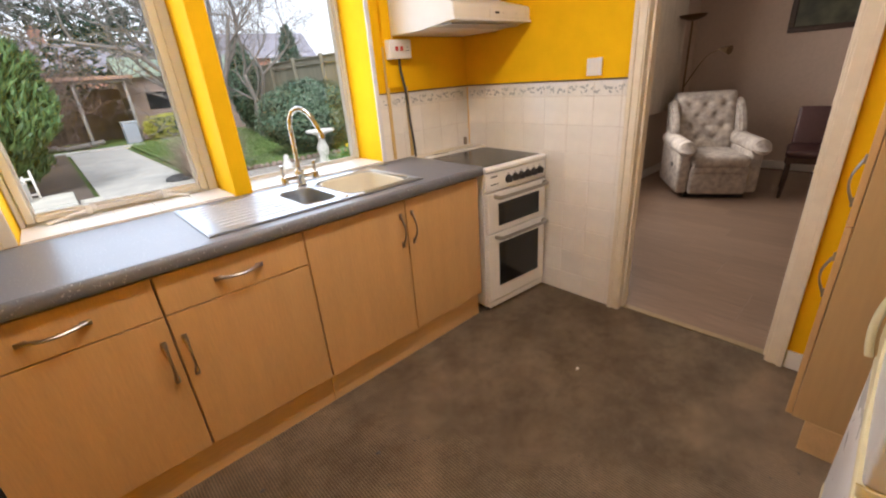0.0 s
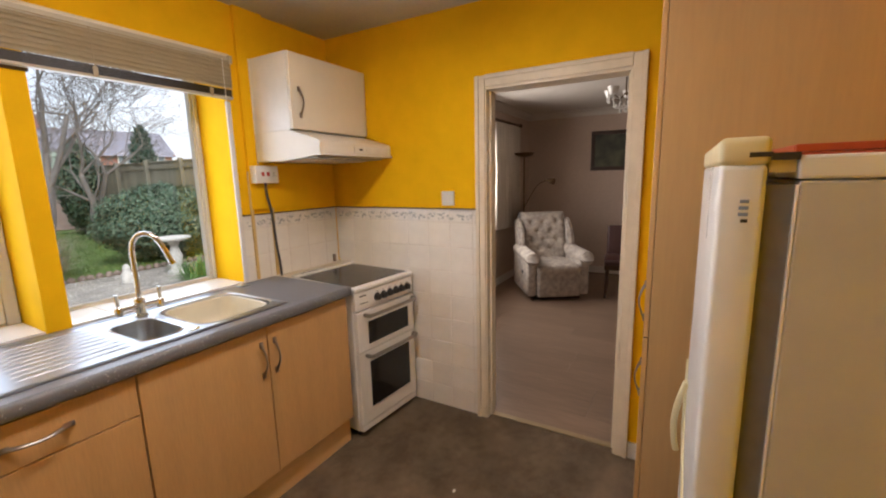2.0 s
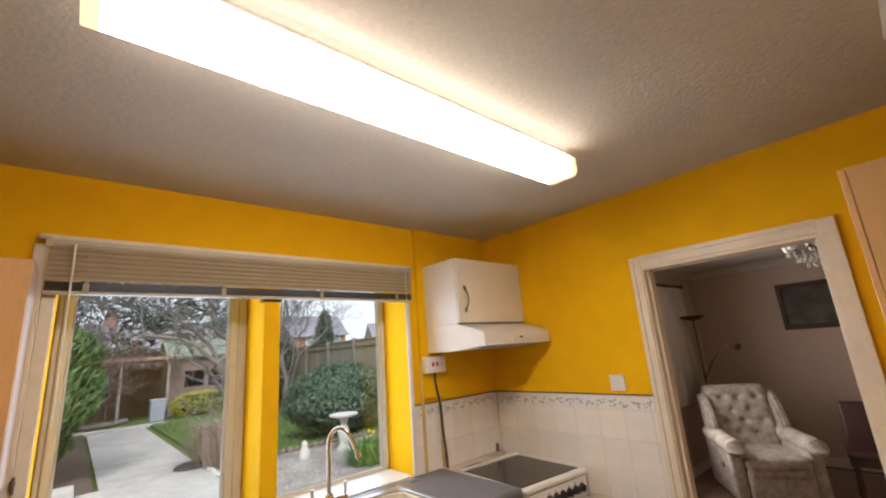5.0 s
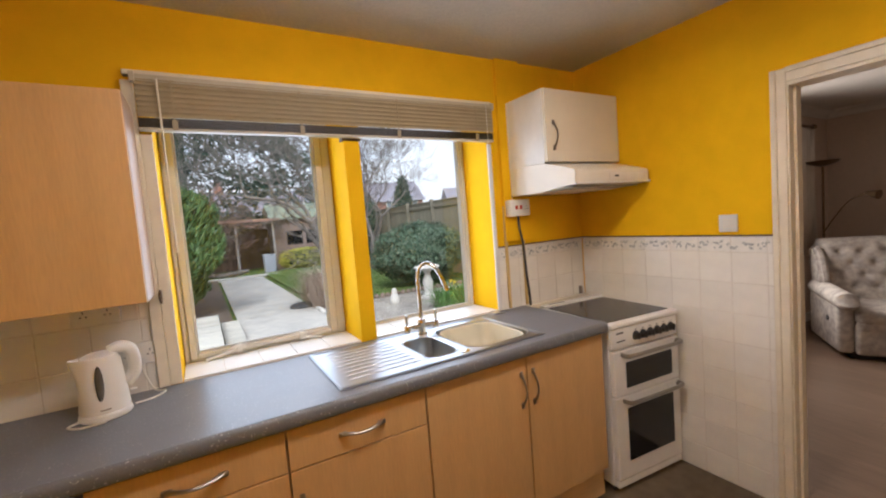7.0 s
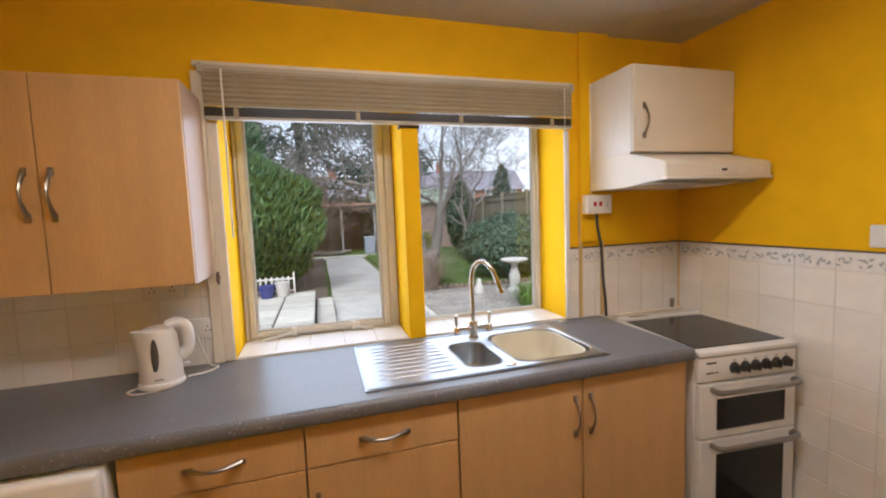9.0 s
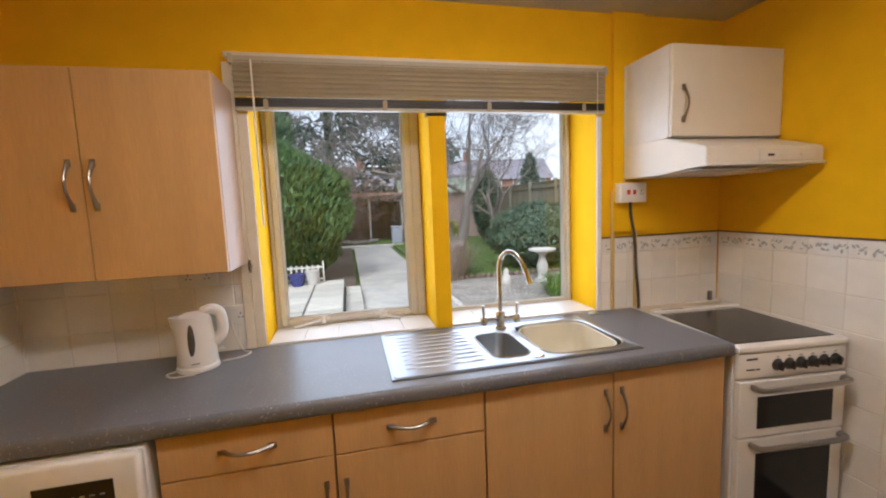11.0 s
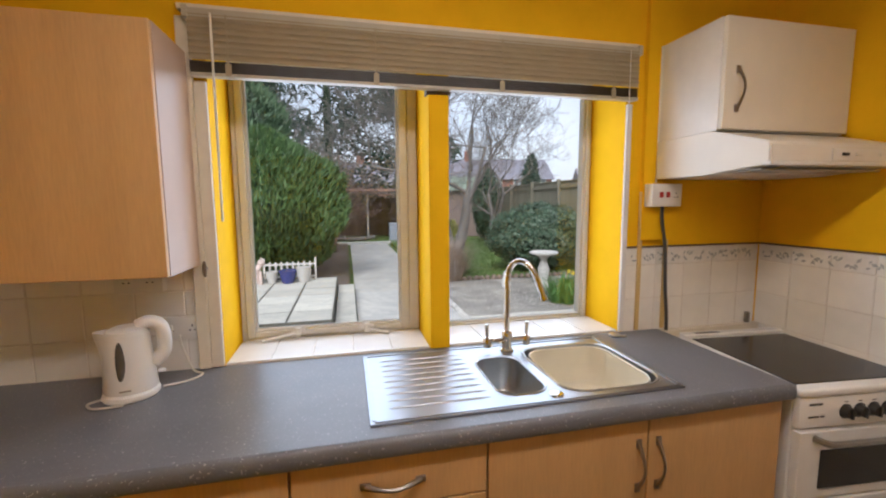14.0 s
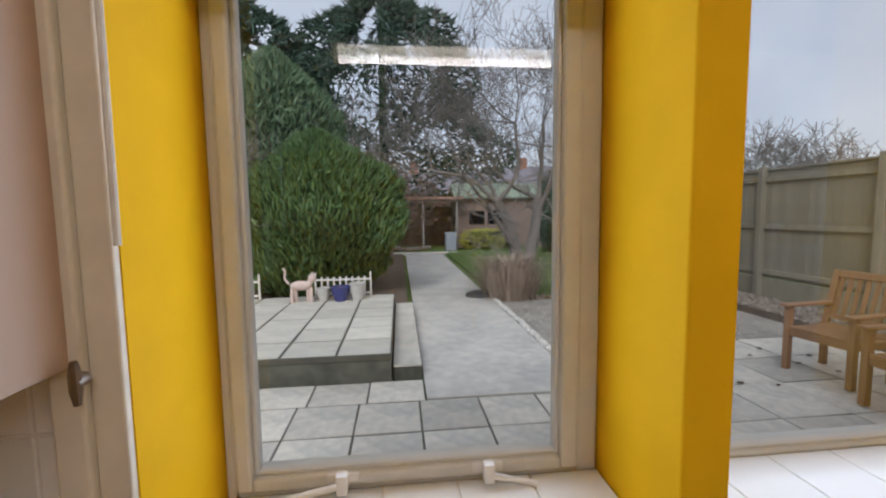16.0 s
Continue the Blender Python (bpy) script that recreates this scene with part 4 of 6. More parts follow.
# ---- tall cupboard and fridge ----
def tall_cupboard():
    x0, yf, H = 2.455, 1.015, 2.082
    root = thing("tall_cabinet", "tall light beech larder cabinet with two doors", "cabinet", (x0, yf, 0))
    w, d = RIGHT - x0 - 0.004, 0.585
    part("side_panel", one(0.0, 0.018, -d, -0.020, 0.135, H, 0.001), mat("beech_panel", (0.54, 0.34, 0.145), 0.42, vary=0.06, grain=12, stain=2, stretch=(6, 6, 0.6), bump=0.05), root)
    bm = one(0.018, w, -d, -0.020, 0.135, 0.155)
    box(bm, w - 0.018, w, -d, -0.020, 0.155, H)
    box(bm, 0.018, w - 0.018, -d, -0.020, H - 0.02, H)
    box(bm, 0.018, w - 0.018, -d, -d + 0.01, 0.155, H - 0.02)
    part("body", bm, BEECH_EDGE, root)
    for z0, z1, hz in ((0.139, 0.868, 0.689), (0.874, H - 0.002, 1.003)):
        dd = part("door", one(0.001, w - 0.001, -0.018, 0.0, z0, z1, 0.0025), BEECH, root)
        h = bow_handle(dd, 0.045, 0, hz, 0.132, out=0.020, thick=0.7)
        h.matrix_basis = pose(0.045, 0, hz, 0, 0, 180) @ pose(-0.045, 0, -hz)
    part("plinth", one(0.0, w, -d + 0.02, -0.06, 0.0, 0.133, 0.001), PLINTH, root)


tall_cupboard()


def fridge():
    x0, yf, H = 1.648, 0.868, 1.545
    root = thing("fridge_freezer", "old white fridge freezer with yellowed plastic trims", "fridge", (x0, yf, 0))
    w = 0.60
    split = 0.605
    part("body", one(0.002, w - 0.002, -0.445, -0.110, 0.03, H - 0.073, 0.004), ENAMEL_GREY, root, "greyish enamelled cabinet")
    part("top", one(0.0, w, -0.447, -0.106, H - 0.071, H - 0.033, 0.005), ENAMEL_OLD, root)
    part("seal", one(0.012, w - 0.012, -0.109, -0.068, 0.06, H - 0.08), mat("door_seal", (0.16, 0.15, 0.14), 0.7), root, "grey rubber door seal")
    for z0, z1 in ((0.06, split - 0.010), (split + 0.010, H)):
        up = z0 > 0.3
        d = part("door", one(0.0, w, -0.068, 0.0, z0 + 0.03, z1 - (0.045 if up else 0.03), 0.010, seg=3), ENAMEL_OLD, root, smooth=True)
        part("trim", one(-0.0015, w + 0.0015, -0.070, 0.002, z1 - (0.047 if up else 0.032), z1, 0.010, seg=3), YELLOWED, d, "yellowed plastic door trim", smooth=True)
        part("trim", one(-0.0015, w + 0.0015, -0.069, 0.002, z0, z0 + 0.032, 0.006, seg=3), YELLOWED, d, "yellowed plastic door trim", smooth=True)
        if up:
            # moulded panel that sweeps up to the opening edge, with its grip
            bm = bmesh.new()
            rows = []
            for i in range(25):
                x = w * i / 24
                top = z0 + 0.034 + 0.25 * (i / 24) ** 5
                rows.append([bm.verts.new(p) for p in ((x, -0.004, z0 + 0.030), (x, 0.006, z0 + 0.030), (x, 0.006, top), (x, -0.004, top))])
            for p, q in zip(rows, rows[1:]):
                for k in range(4):
                    bm.faces.new((p[k], q[k], q[(k + 1) % 4], p[(k + 1) % 4]))
            bm.faces.new(rows[0])
            bm.faces.new(rows[-1][::-1])
            h = part("handle_panel", bm, YELLOWED, d, "yellowed plastic handle moulding")
            pts = [(w - 0.10, 0.004 + 0.026 * math.sin(math.pi * min(1, 0.2 + 0.8 * u / 14)), z0 + 0.02 + 0.23 * u / 14) for u in range(15)]
            part("grip", sweep(bmesh.new(), pts, 0.010, 10, 0.8), YELLOWED, h, smooth=True)
    # thin white strip paints the highlight along the cabinet's front edge
    bm = one(0.002, 0.012, -0.1095, -0.106, 0.05, H - 0.08)
    part("edge_highlight", bm, ENAMEL, root, "pale strip painted as the highlight on the cabinet's edge")
    part("hinge", one(0.010, 0.075, -0.1055, -0.069, H - 0.060, H - 0.028, 0.003), YELLOWED, root)
    bm = one(-0.0028, 0.004, -0.072, -0.040, H - 0.034, H - 0.026)
    box(bm, -0.0024, 0.004, -0.107, -0.070, H - 0.040, H - 0.028)
    part("hinge_slot", bm, DARK, root, "dark slot at the hinge")
    part("hinge_hole", one(0.03, 0.06, -0.030, -0.012, H - 0.002, H + 0.0006), DARK, root)
    for i, l_ in enumerate((0.013, 0.014, 0.014, 0.010)):
        part("label", one(-0.0012, 0.001, -0.046, -0.046 + l_, H - 0.110 - 0.011 * i, H - 0.104 - 0.011 * i), BLUE if i < 3 else DARK, root, "small blue printed sticker")
    part("kick_panel", one(0.01, w - 0.01, -0.10, -0.06, 0.0, 0.06), DARK, root)


fridge()
t = thing("serving_tray", "red-brown tray lying on top of the fridge", "tray", (1.648 + 0.22, 0.60, 1.513), turn=2)
part("base", one(0.0, 0.36, -0.15, 0.13, 0.0, 0.010, 0.004), RED_TRAY, t)
for a in ((0.0, 0.012, -0.15, 0.13), (0.348, 0.36, -0.15, 0.13), (0.012, 0.348, -0.15, -0.138), (0.012, 0.348, 0.118, 0.13)):
    part("rim", one(*a, 0.0105, 0.026, 0.003), RED_TRAY, t)


# ---- blind ----
def blind():
    x0, x1, y = 0.538, 2.243, 3.035
    root = thing("venetian_blind", "beige venetian blind drawn up above the window", "blind", ((x0 + x1) / 2, y, 1.926))
    root.scale = (1, 1, 0.90)
    h = (x1 - x0) / 2
    part("head_rail", one(-h, h, -0.018, 0.020, 0.205, 0.235, 0.003), BLIND_RAIL, root)
    for i in range(7):
        z = 0.056 + 0.0222 * i
        bm = bmesh.new()
        nseg = 5
        prev = None
        for k in range(nseg + 1):
            u = k / nseg
            yy = -0.020 + 0.006 * math.sin(math.pi * u)
            zz = z + 0.024 * u
            cur = (bm.verts.new((-h + 0.012, yy, zz)), bm.verts.new((h - 0.012, yy, zz)), bm.verts.new((h - 0.012, yy + 0.0012, zz)), bm.verts.new((-h + 0.012, yy + 0.0012, zz)))
            if prev:
                bm.faces.new((prev[0], prev[1], cur[1], cur[0]))
                bm.faces.new((prev[3], cur[3], cur[2], prev[2]))
            prev = cur
        part("slat", bm, BLIND, root, smooth=True)
    # the stacked slats take the dark copy, shade put into their colour
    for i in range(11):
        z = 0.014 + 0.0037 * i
        part("slat", one(-h + 0.012, h - 0.012, -0.016 + 0.002 * (i % 2), 0.014, z, z + 0.0016), BLIND_SHADED, root, "stacked slats, coloured dark for their shade")
    part("bottom_rail", one(-h + 0.01, h - 0.01, -0.017, 0.016, 0.0, 0.013, 0.003), BLIND_RAIL, root)
    for x in (-h + 0.13, -h * 0.28, h * 0.28, h - 0.13):
        part("ladder_tape", one(x - 0.003, x + 0.003, -0.0225, -0.0212, 0.0, 0.215), BLIND, root)
        bm = one(x - 0.010, x + 0.010, -0.024, -0.018, 0.002, 0.045, 0.002)
        part("tape_clip", bm, BLIND, root)
    for x in (-h + 0.005, h - 0.012):
        part("bracket", one(x - 0.006, x + 0.012, -0.022, 0.022, 0.20, 0.242, 0.002), BLIND_RAIL, root)
    bm = cyl(bmesh.new(), 0.004, 0.004, (-h + 0.085, -0.03, -0.53), (-h + 0.085, -0.026, 0.215), 8)
    part("tilt_wand", bm, CORD, root, "thin translucent tilt wand", smooth=True)
    bm = cyl(bmesh.new(), 0.0018, 0.0018, (h - 0.06, -0.026, -0.02), (h - 0.06, -0.026, 0.215), 6)
    part("cord", bm, CORD, root)


blind()


# ---- ceiling light ----
def striplight():
    x0, x1, y0, y1 = 0.605, 2.222, 1.772, 1.915
    root = thing("fluorescent_light", "fluorescent batten light with a glowing prismatic diffuser", "ceiling light", (x0, y0, CEIL - 0.115))
    w, d = x1 - x0, y1 - y0
    part("batten", one(0.02, w - 0.02, 0.025, d - 0.025, 0.070, 0.115, 0.003), WHITE, root)
    bm = bmesh.new()
    prof = [(0.012, 0.0), (d - 0.012, 0.0), (d, 0.016), (d, 0.078), (0.0, 0.078), (0.0, 0.016)]
    a, b = [bm.verts.new((0.03, y, z)) for y, z in prof], [bm.verts.new((w - 0.03, y, z)) for y, z in prof]
    for i in range(6):
        j = (i + 1) % 6
        bm.faces.new((a[i], a[j], b[j], b[i]))
    bm.faces.new(a[::-1])
    bm.faces.new(b)
    for f in bm.faces:
        zc = f.calc_center_median().z
        f.material_index = 0 if zc < 0.006 else (2 if zc > 0.077 else 1)
    diffuser = part("diffuser", bm, TUBE, root, "glowing warm white diffuser")
    diffuser.data.materials.append(TUBE_SIDE)
    diffuser.data.materials.append(TUBE_TOP)
    for x in (0.0, w - 0.03):
        bm = bmesh.new()
        a, b = [bm.verts.new((x, y * 1.02 - 0.001, z * 1.02 - 0.001)) for y, z in prof], [bm.verts.new((x + 0.0299, y * 1.02 - 0.001, z * 1.02 - 0.001)) for y, z in prof]
        for i in range(6):
            j = (i + 1) % 6
            bm.faces.new((a[i], a[j], b[j], b[i]))
        bm.faces.new(a[::-1])
        bm.faces.new(b)
        part("end_cap", bm, TUBE_CAP, root, "yellowed translucent end cap")


TUBE_CAP = glow("lamp_end_glow", (1.0, 0.72, 0.34), 1.2)
striplight()

# ---- lounge beyond the doorway ----
LX0, LX1, LY0, LY1 = 3.10, 7.32, -0.9, 3.07
FABRIC = mat("floral_fabric", (0.56, 0.51, 0.44), 0.9, grain=18, stain=9, bump=0.4, bump_scale=220, second=(0.33, 0.29, 0.26), depth=0.003)
CURTAIN = mat("curtain_cloth", (0.60, 0.54, 0.46), 0.9, vary=0.1, grain=60, bump=0.3)
OAK = mat("dark_wood", (0.05, 0.025, 0.015), 0.35, vary=0.3, grain=20, stretch=(5, 5, 0.6), bump=0.1)
LEATHER = mat("maroon_seat", (0.055, 0.02, 0.018), 0.45, vary=0.25, grain=50, bump=0.3)
BRONZE = mat("bronze", (0.16, 0.10, 0.05), 0.35, metal=0.8, vary=0.2)
CANVAS = mat("dark_landscape", (0.10, 0.11, 0.06), 0.5, grain=7, stain=3, second=(0.015, 0.014, 0.012), bump=0.2)
CRYSTAL = mat("cut_glass", (0.75, 0.75, 0.72), 0.08, vary=0.1, spec=0.9, bump=0)
LAMINATE = mat("laminate_plank", (0.255, 0.178, 0.125), 0.30, vary=0.18, grain=9, stain=2.5, stretch=(5, 0.7, 5), bump=0.06, objrand=0.10)
PLANK_GAP = mat("plank_gap", (0.05, 0.035, 0.025), 0.9)


def lounge_shell():
    bm = bmesh.new()
    box(bm, LX0 + 0.001, 4.15, LY1, 3.42, -0.2, 2.52)
    box(bm, 5.85, LX1 + 0.1, LY1, 3.42, -0.2, 2.52)
    box(bm, 4.15, 5.85, LY1, 3.42, -0.2, 0.85)
    box(bm, 4.15, 5.85, LY1, 3.42, 2.05, 2.52)
    solid("wall_lounge_north", bm, LOUNGE, "pale pinkish lounge wall with a window", "wall", "structure")
    solid("wall_lounge_east", one(LX1, LX1 + 0.1, LY0, LY1, -0.02, 2.52), LOUNGE, "pale pinkish papered lounge wall", "wall", "structure")
    solid("wall_lounge_south", one(LX0, LX1, LY0 - 0.1, LY0, -0.02, 2.52), LOUNGE, "pale pinkish papered lounge wall", "wall", "structure")
    bm = one(LX0 - 0.002, LX0 + 0.004, LY0, 1.07, 0, 2.42)
    box(bm, LX0 - 0.002, LX0 + 0.004, 1.975, LY1, 0, 2.42)
    box(bm, LX0 - 0.002, LX0 + 0.004, 1.07, 1.975, 2.08, 2.42)
    solid("wall_lounge_west", bm, LOUNGE, "pale pinkish papered lounge wall around the doorway", "wall", "structure")
    solid("wall_lounge_closing", one(3.0, 3.10, LY0 - 0.1, BACK - 0.1, -0.02, 2.52), LOUNGE, "plain lounge wall", "wall", "structure")
    solid("ceiling_lounge", one(LX0, LX1, LY0, LY1, 2.42, 2.50), PLASTER, "white lounge ceiling", "ceiling", "structure")
    bm = bmesh.new()
    for p, q, d in (((LX1, LY0), (LX1, LY1), (-1, 0)), ((LX0, LY1), (LX1, LY1), (0, -1))):
        prof = [(0, 0.09), (0.015, 0.085), (0.03, 0.05), (0.05, 0.03), (0.085, 0.015), (0.09, 0.0), (0, 0)]
        a = [bm.verts.new((p[0] + d[0] * u, p[1] + d[1] * u, 2.42 - v)) for u, v in prof]
        b = [bm.verts.new((q[0] + d[0] * u, q[1] + d[1] * u, 2.42 - v)) for u, v in prof]
        for i in range(len(prof) - 1):
            bm.faces.new((a[i], a[i + 1], b[i + 1], b[i]))
    solid("coving", bm, PLASTER, "white plaster coving round the lounge ceiling", "coving", "structure")
    bm = one(LX1 - 0.015, LX1, LY0, LY1, 0, 0.10, 0.003)
    box(bm, LX0 + 0.006, LX1 - 0.015, LY1 - 0.015, LY1, 0, 0.10, 0.003)
    solid("baseboard", bm, WHITE, "white painted lounge skirting board", "skirting", "structure")


lounge_shell()


def lounge_floor():
    root = solid("floor_lounge", one(3.03, LX1, LY0, LY1, -0.06, -0.006), PLANK_GAP, "grey-brown wood laminate floor", "floor", "structure")
    rnd = random.Random(3)
    W = 0.19
    sizes = [1.2, 0.8, 0.5]
    ms = {s: mesh_of("plank", one(-W / 2 + 0.0005, W / 2 - 0.0005, -s / 2 + 0.0005, s / 2 - 0.0005, -0.006, 0.002, 0.0008, seg=1), LAMINATE) for s in sizes}
    x = 3.055 + W / 2
    while x < LX1:
        y = LY0 + rnd.choice((0.0, -0.3, -0.55))
        while y < LY1:
            s = rnd.choice(sizes[:2])
            if y + s > LY1 + 0.3:
                s = 0.5
            piece("plank", ms[s], root, pose(x, y + s / 2, 0))
            y += s
        x += W


lounge_floor()


def lounge_window():
    root = thing("window_2", "white framed lounge window", "window", (5.0, 3.3, 0.85), kind="structure")
    for a in ((-0.85, -0.79, 0, 1.2), (0.79, 0.85, 0, 1.2), (-0.79, 0.79, 0, 0.06), (-0.79, 0.79, 1.14, 1.2), (-0.03, 0.03, 0.06, 1.14)):
        part("window_frame", one(a[0], a[1], -0.03, 0.03, a[2], a[3], 0.005), UPVC_PALE, root)
    for a in ((-0.79, -0.03), (0.03, 0.79)):
        p = part("pane", one(a[0], a[1], -0.002, 0.002, 0.06, 1.14), GLASS, root)
        p.visible_shadow = False


lounge_window()


def curtain():
    root = thing("curtain", "pale pleated curtain hanging beside the lounge window", "curtain", (6.17, 2.97, 0.80))
    bm = bmesh.new()
    n, cols = 90, []
    for i in range(n + 1):
        u = i / n
        x = -0.42 + 0.84 * u
        y = 0.035 * math.sin(u * 58) + 0.01 * math.sin(u * 17)
        cols.append([bm.verts.new((x * (0.94 if k == 1 else 1.0), y * (1.2 if k == 0 else 0.8), z)) for k, z in enumerate((0.0, 0.7, 1.36))])
    for a, b in zip(cols, cols[1:]):
        for k in range(2):
            bm.faces.new((a[k], b[k], b[k + 1], a[k + 1]))
    c = part("cloth", bm, CURTAIN, root, smooth=True)
    c.modifiers.new("thick", "SOLIDIFY").thickness = 0.004
    rail = thing("curtain_rail", "brown curtain pole above the lounge window", "curtain pole", (5.1, 2.975, 2.19))
    part("pole", cyl(bmesh.new(), 0.014, 0.014, (-1.1, 0, 0), (1.52, 0, 0), 12), BRONZE, rail, smooth=True)
    bm = bmesh.new()
    bmesh.ops.create_uvsphere(bm, u_segments=14, v_segments=10, radius=0.028, matrix=Matrix.Translation((1.54, 0, 0)))
    part("finial", bm, BRONZE, rail, smooth=True)
    for x in (-0.9, 1.2):
        part("bracket", one(x - 0.01, x + 0.01, 0.0, 0.094, -0.012, 0.012, 0.002), BRONZE, rail)


curtain()


def soft(bm, x0, x1, y0, y1, z0, z1, r, m=None):
    return box(bm, x0, x1, y0, y1, z0, z1, r, m, seg=4)


def armchair():
    root = thing("recliner_armchair", "pale floral button-back wing recliner armchair", "armchair", (5.95, 2.34, 0.0), turn=-57)
    root.scale = (0.94, 0.95, 0.88)
    part("base", one(-0.30, 0.30, -0.36, 0.36, 0.0, 0.05, 0.006), DARK, root)
    part("front_panel", soft(bmesh.new(), -0.275, 0.275, -0.445, -0.35, 0.055, 0.36, 0.03), FABRIC, root, smooth=True)
    part("footrest_flap", soft(bmesh.new(), -0.27, 0.27, -0.455, -0.37, 0.29, 0.40, 0.035), FABRIC, root, smooth=True)
    part("seat", soft(bmesh.new(), -0.275, 0.275, -0.47, 0.20, 0.36, 0.50, 0.055), FABRIC, root, smooth=True)
    for s in (-1, 1):
        bm = soft(bmesh.new(), min(s * 0.275, s * 0.40), max(s * 0.275, s * 0.40), -0.40, 0.36, 0.06, 0.56, 0.035)
        arm = part("arm", bm, FABRIC, root, smooth=True)
        bm = sweep(bmesh.new(), bend([(s * 0.345, -0.43, 0.575), (s * 0.345, -0.40, 0.59), (s * 0.345, 0.0, 0.60), (s * 0.34, 0.30, 0.61)], 4), 0.088, 18)
        part("arm_roll", bm, FABRIC, arm, smooth=True)
        bm = bmesh.new()
        tilt = pose(0, 0.20, 0.45, -14)
        prof = [(-0.16, 0.10), (-0.20, 0.22), (-0.17, 0.42), (-0.06, 0.62), (0.10, 0.64), (0.10, 0.05)]
        a = [bm.verts.new(tilt @ Vector((s * 0.30, y, z))) for y, z in prof]
        b = [bm.verts.new(tilt @ Vector((s * 0.385, y, z))) for y, z in prof]
        for i in range(len(prof)):
            j = (i + 1) % len(prof)
            bm.faces.new((a[i], a[j], b[j], b[i]))
        bm.faces.new(a[::-1])
        bm.faces.new(b)
        bmesh.ops.bevel(bm, geom=list(bm.edges), offset=0.025, segments=3, affect="EDGES")
        part("wing", bm, FABRIC, root, smooth=True)
    # button back: a grid pulled in at the buttons
    bm = bmesh.new()
    tilt = pose(0, 0.20, 0.45, -14)
    buttons = [(x, z) for k, z in enumerate((0.16, 0.29, 0.42, 0.55)) for x in ((-0.18, 0, 0.18) if k % 2 else (-0.09, 0.09))]
    nx, nz = 40, 44
    grid = []
    for j in range(nz + 1):
        row = []
        for i in range(nx + 1):
            x, z = -0.30 + 0.60 * i / nx, 0.02 + 0.68 * j / nz
            edge = min((0.30 - abs(x)) / 0.07, (0.70 - z) / 0.09, 1.0)
            puff = 0.10 * math.sqrt(max(0.0, 1 - (1 - max(0.0, edge)) ** 2))
            dip = sum(0.045 * math.exp(-((x - bx) ** 2 + (z - bz) ** 2) / 0.0016) for bx, bz in buttons)
            row.append(bm.verts.new(tilt @ Vector((x, 0.05 - puff + dip, z))))
        grid.append(row)
    for j in range(nz):
        for i in range(nx):
            bm.faces.new((grid[j][i], grid[j][i + 1], grid[j + 1][i + 1], grid[j + 1][i]))
    back = part("backrest", bm, FABRIC, root, smooth=True)
    back.modifiers.new("thick", "SOLIDIFY").thickness = 0.03
    bm = soft(bmesh.new(), -0.33, 0.33, 0.055, 0.14, 0.0, 0.68, 0.03, tilt)
    part("back_shell", bm, FABRIC, root, smooth=True)
    for bx, bz in buttons:
        bm = bmesh.new()
        bmesh.ops.create_uvsphere(bm, u_segments=10, v_segments=6, radius=0.013, matrix=tilt @ Matrix.Translation((bx, -0.008, bz)))
        part("button", bm, FABRIC, back, smooth=True)
    part("recline_lever", lathe(bmesh.new(), [(0.028, 0), (0.028, 0.008), (0.01, 0.010)], (0, 0, 0)), DARK, root).matrix_basis = pose(-0.40, -0.16, 0.36, 0, -90, 0)


armchair()


def dark_chair():
    root = thing("side_chair", "dark wooden side chair with a maroon padded seat", "chair", (6.20, 1.47, 0.0), turn=-82)
    for x in (-0.2, 0.2):
        for y in (-0.2, 0.2):
            part("leg", sweep(bmesh.new(), [(x, y, 0.38), (x, y, 0.2), (x * 1.08, y * 1.12, 0.0)], [0.022, 0.02, 0.016], 8), OAK, root, smooth=True)
    part("seat_frame", one(-0.235, 0.235, -0.235, 0.235, 0.35, 0.41, 0.008), OAK, root)
    part("seat", soft(bmesh.new(), -0.24, 0.24, -0.25, 0.22, 0.40, 0.48, 0.035), LEATHER, root, smooth=True)
    tilt = pose(0, 0.21, 0.42, -10)
    part("backrest", soft(bmesh.new(), -0.215, 0.215, -0.035, 0.035, 0.0, 0.42, 0.03, tilt), LEATHER, root, smooth=True)


dark_chair()


def uplighter():
    root = thing("floor_lamp", "bronze uplighter floor lamp with a reading arm", "floor lamp", (6.36, 2.82, 0.0))
    part("base", lathe(bmesh.new(), [(0.13, 0), (0.13, 0.02), (0.05, 0.035), (0.015, 0.06)], (0, 0, 0)), BRONZE, root, smooth=True)
    part("pole", cyl(bmesh.new(), 0.011, 0.011, (0, 0, 0.05), (0, 0, 1.745), 12), BRONZE, root, smooth=True)
    part("shade", lathe(bmesh.new(), [(0.02, 1.735), (0.06, 1.745), (0.12, 1.770), (0.14, 1.795), (0.134, 1.797), (0.05, 1.76)], (0, 0, 0)), BRONZE, root, "shallow bronze bowl shade", smooth=True)
    arm = part("reading_arm", sweep(bmesh.new(), bend([(0, 0, 1.05), (-0.05, -0.10, 1.20), (-0.10, -0.22, 1.36), (-0.16, -0.36, 1.43)], 6), 0.007, 8), BRONZE, root, smooth=True)
    part("reading_shade", cyl(bmesh.new(), 0.018, 0.045, (-0.16, -0.36, 1.43), (-0.20, -0.46, 1.41), 14), BRONZE, arm, smooth=True)


uplighter()


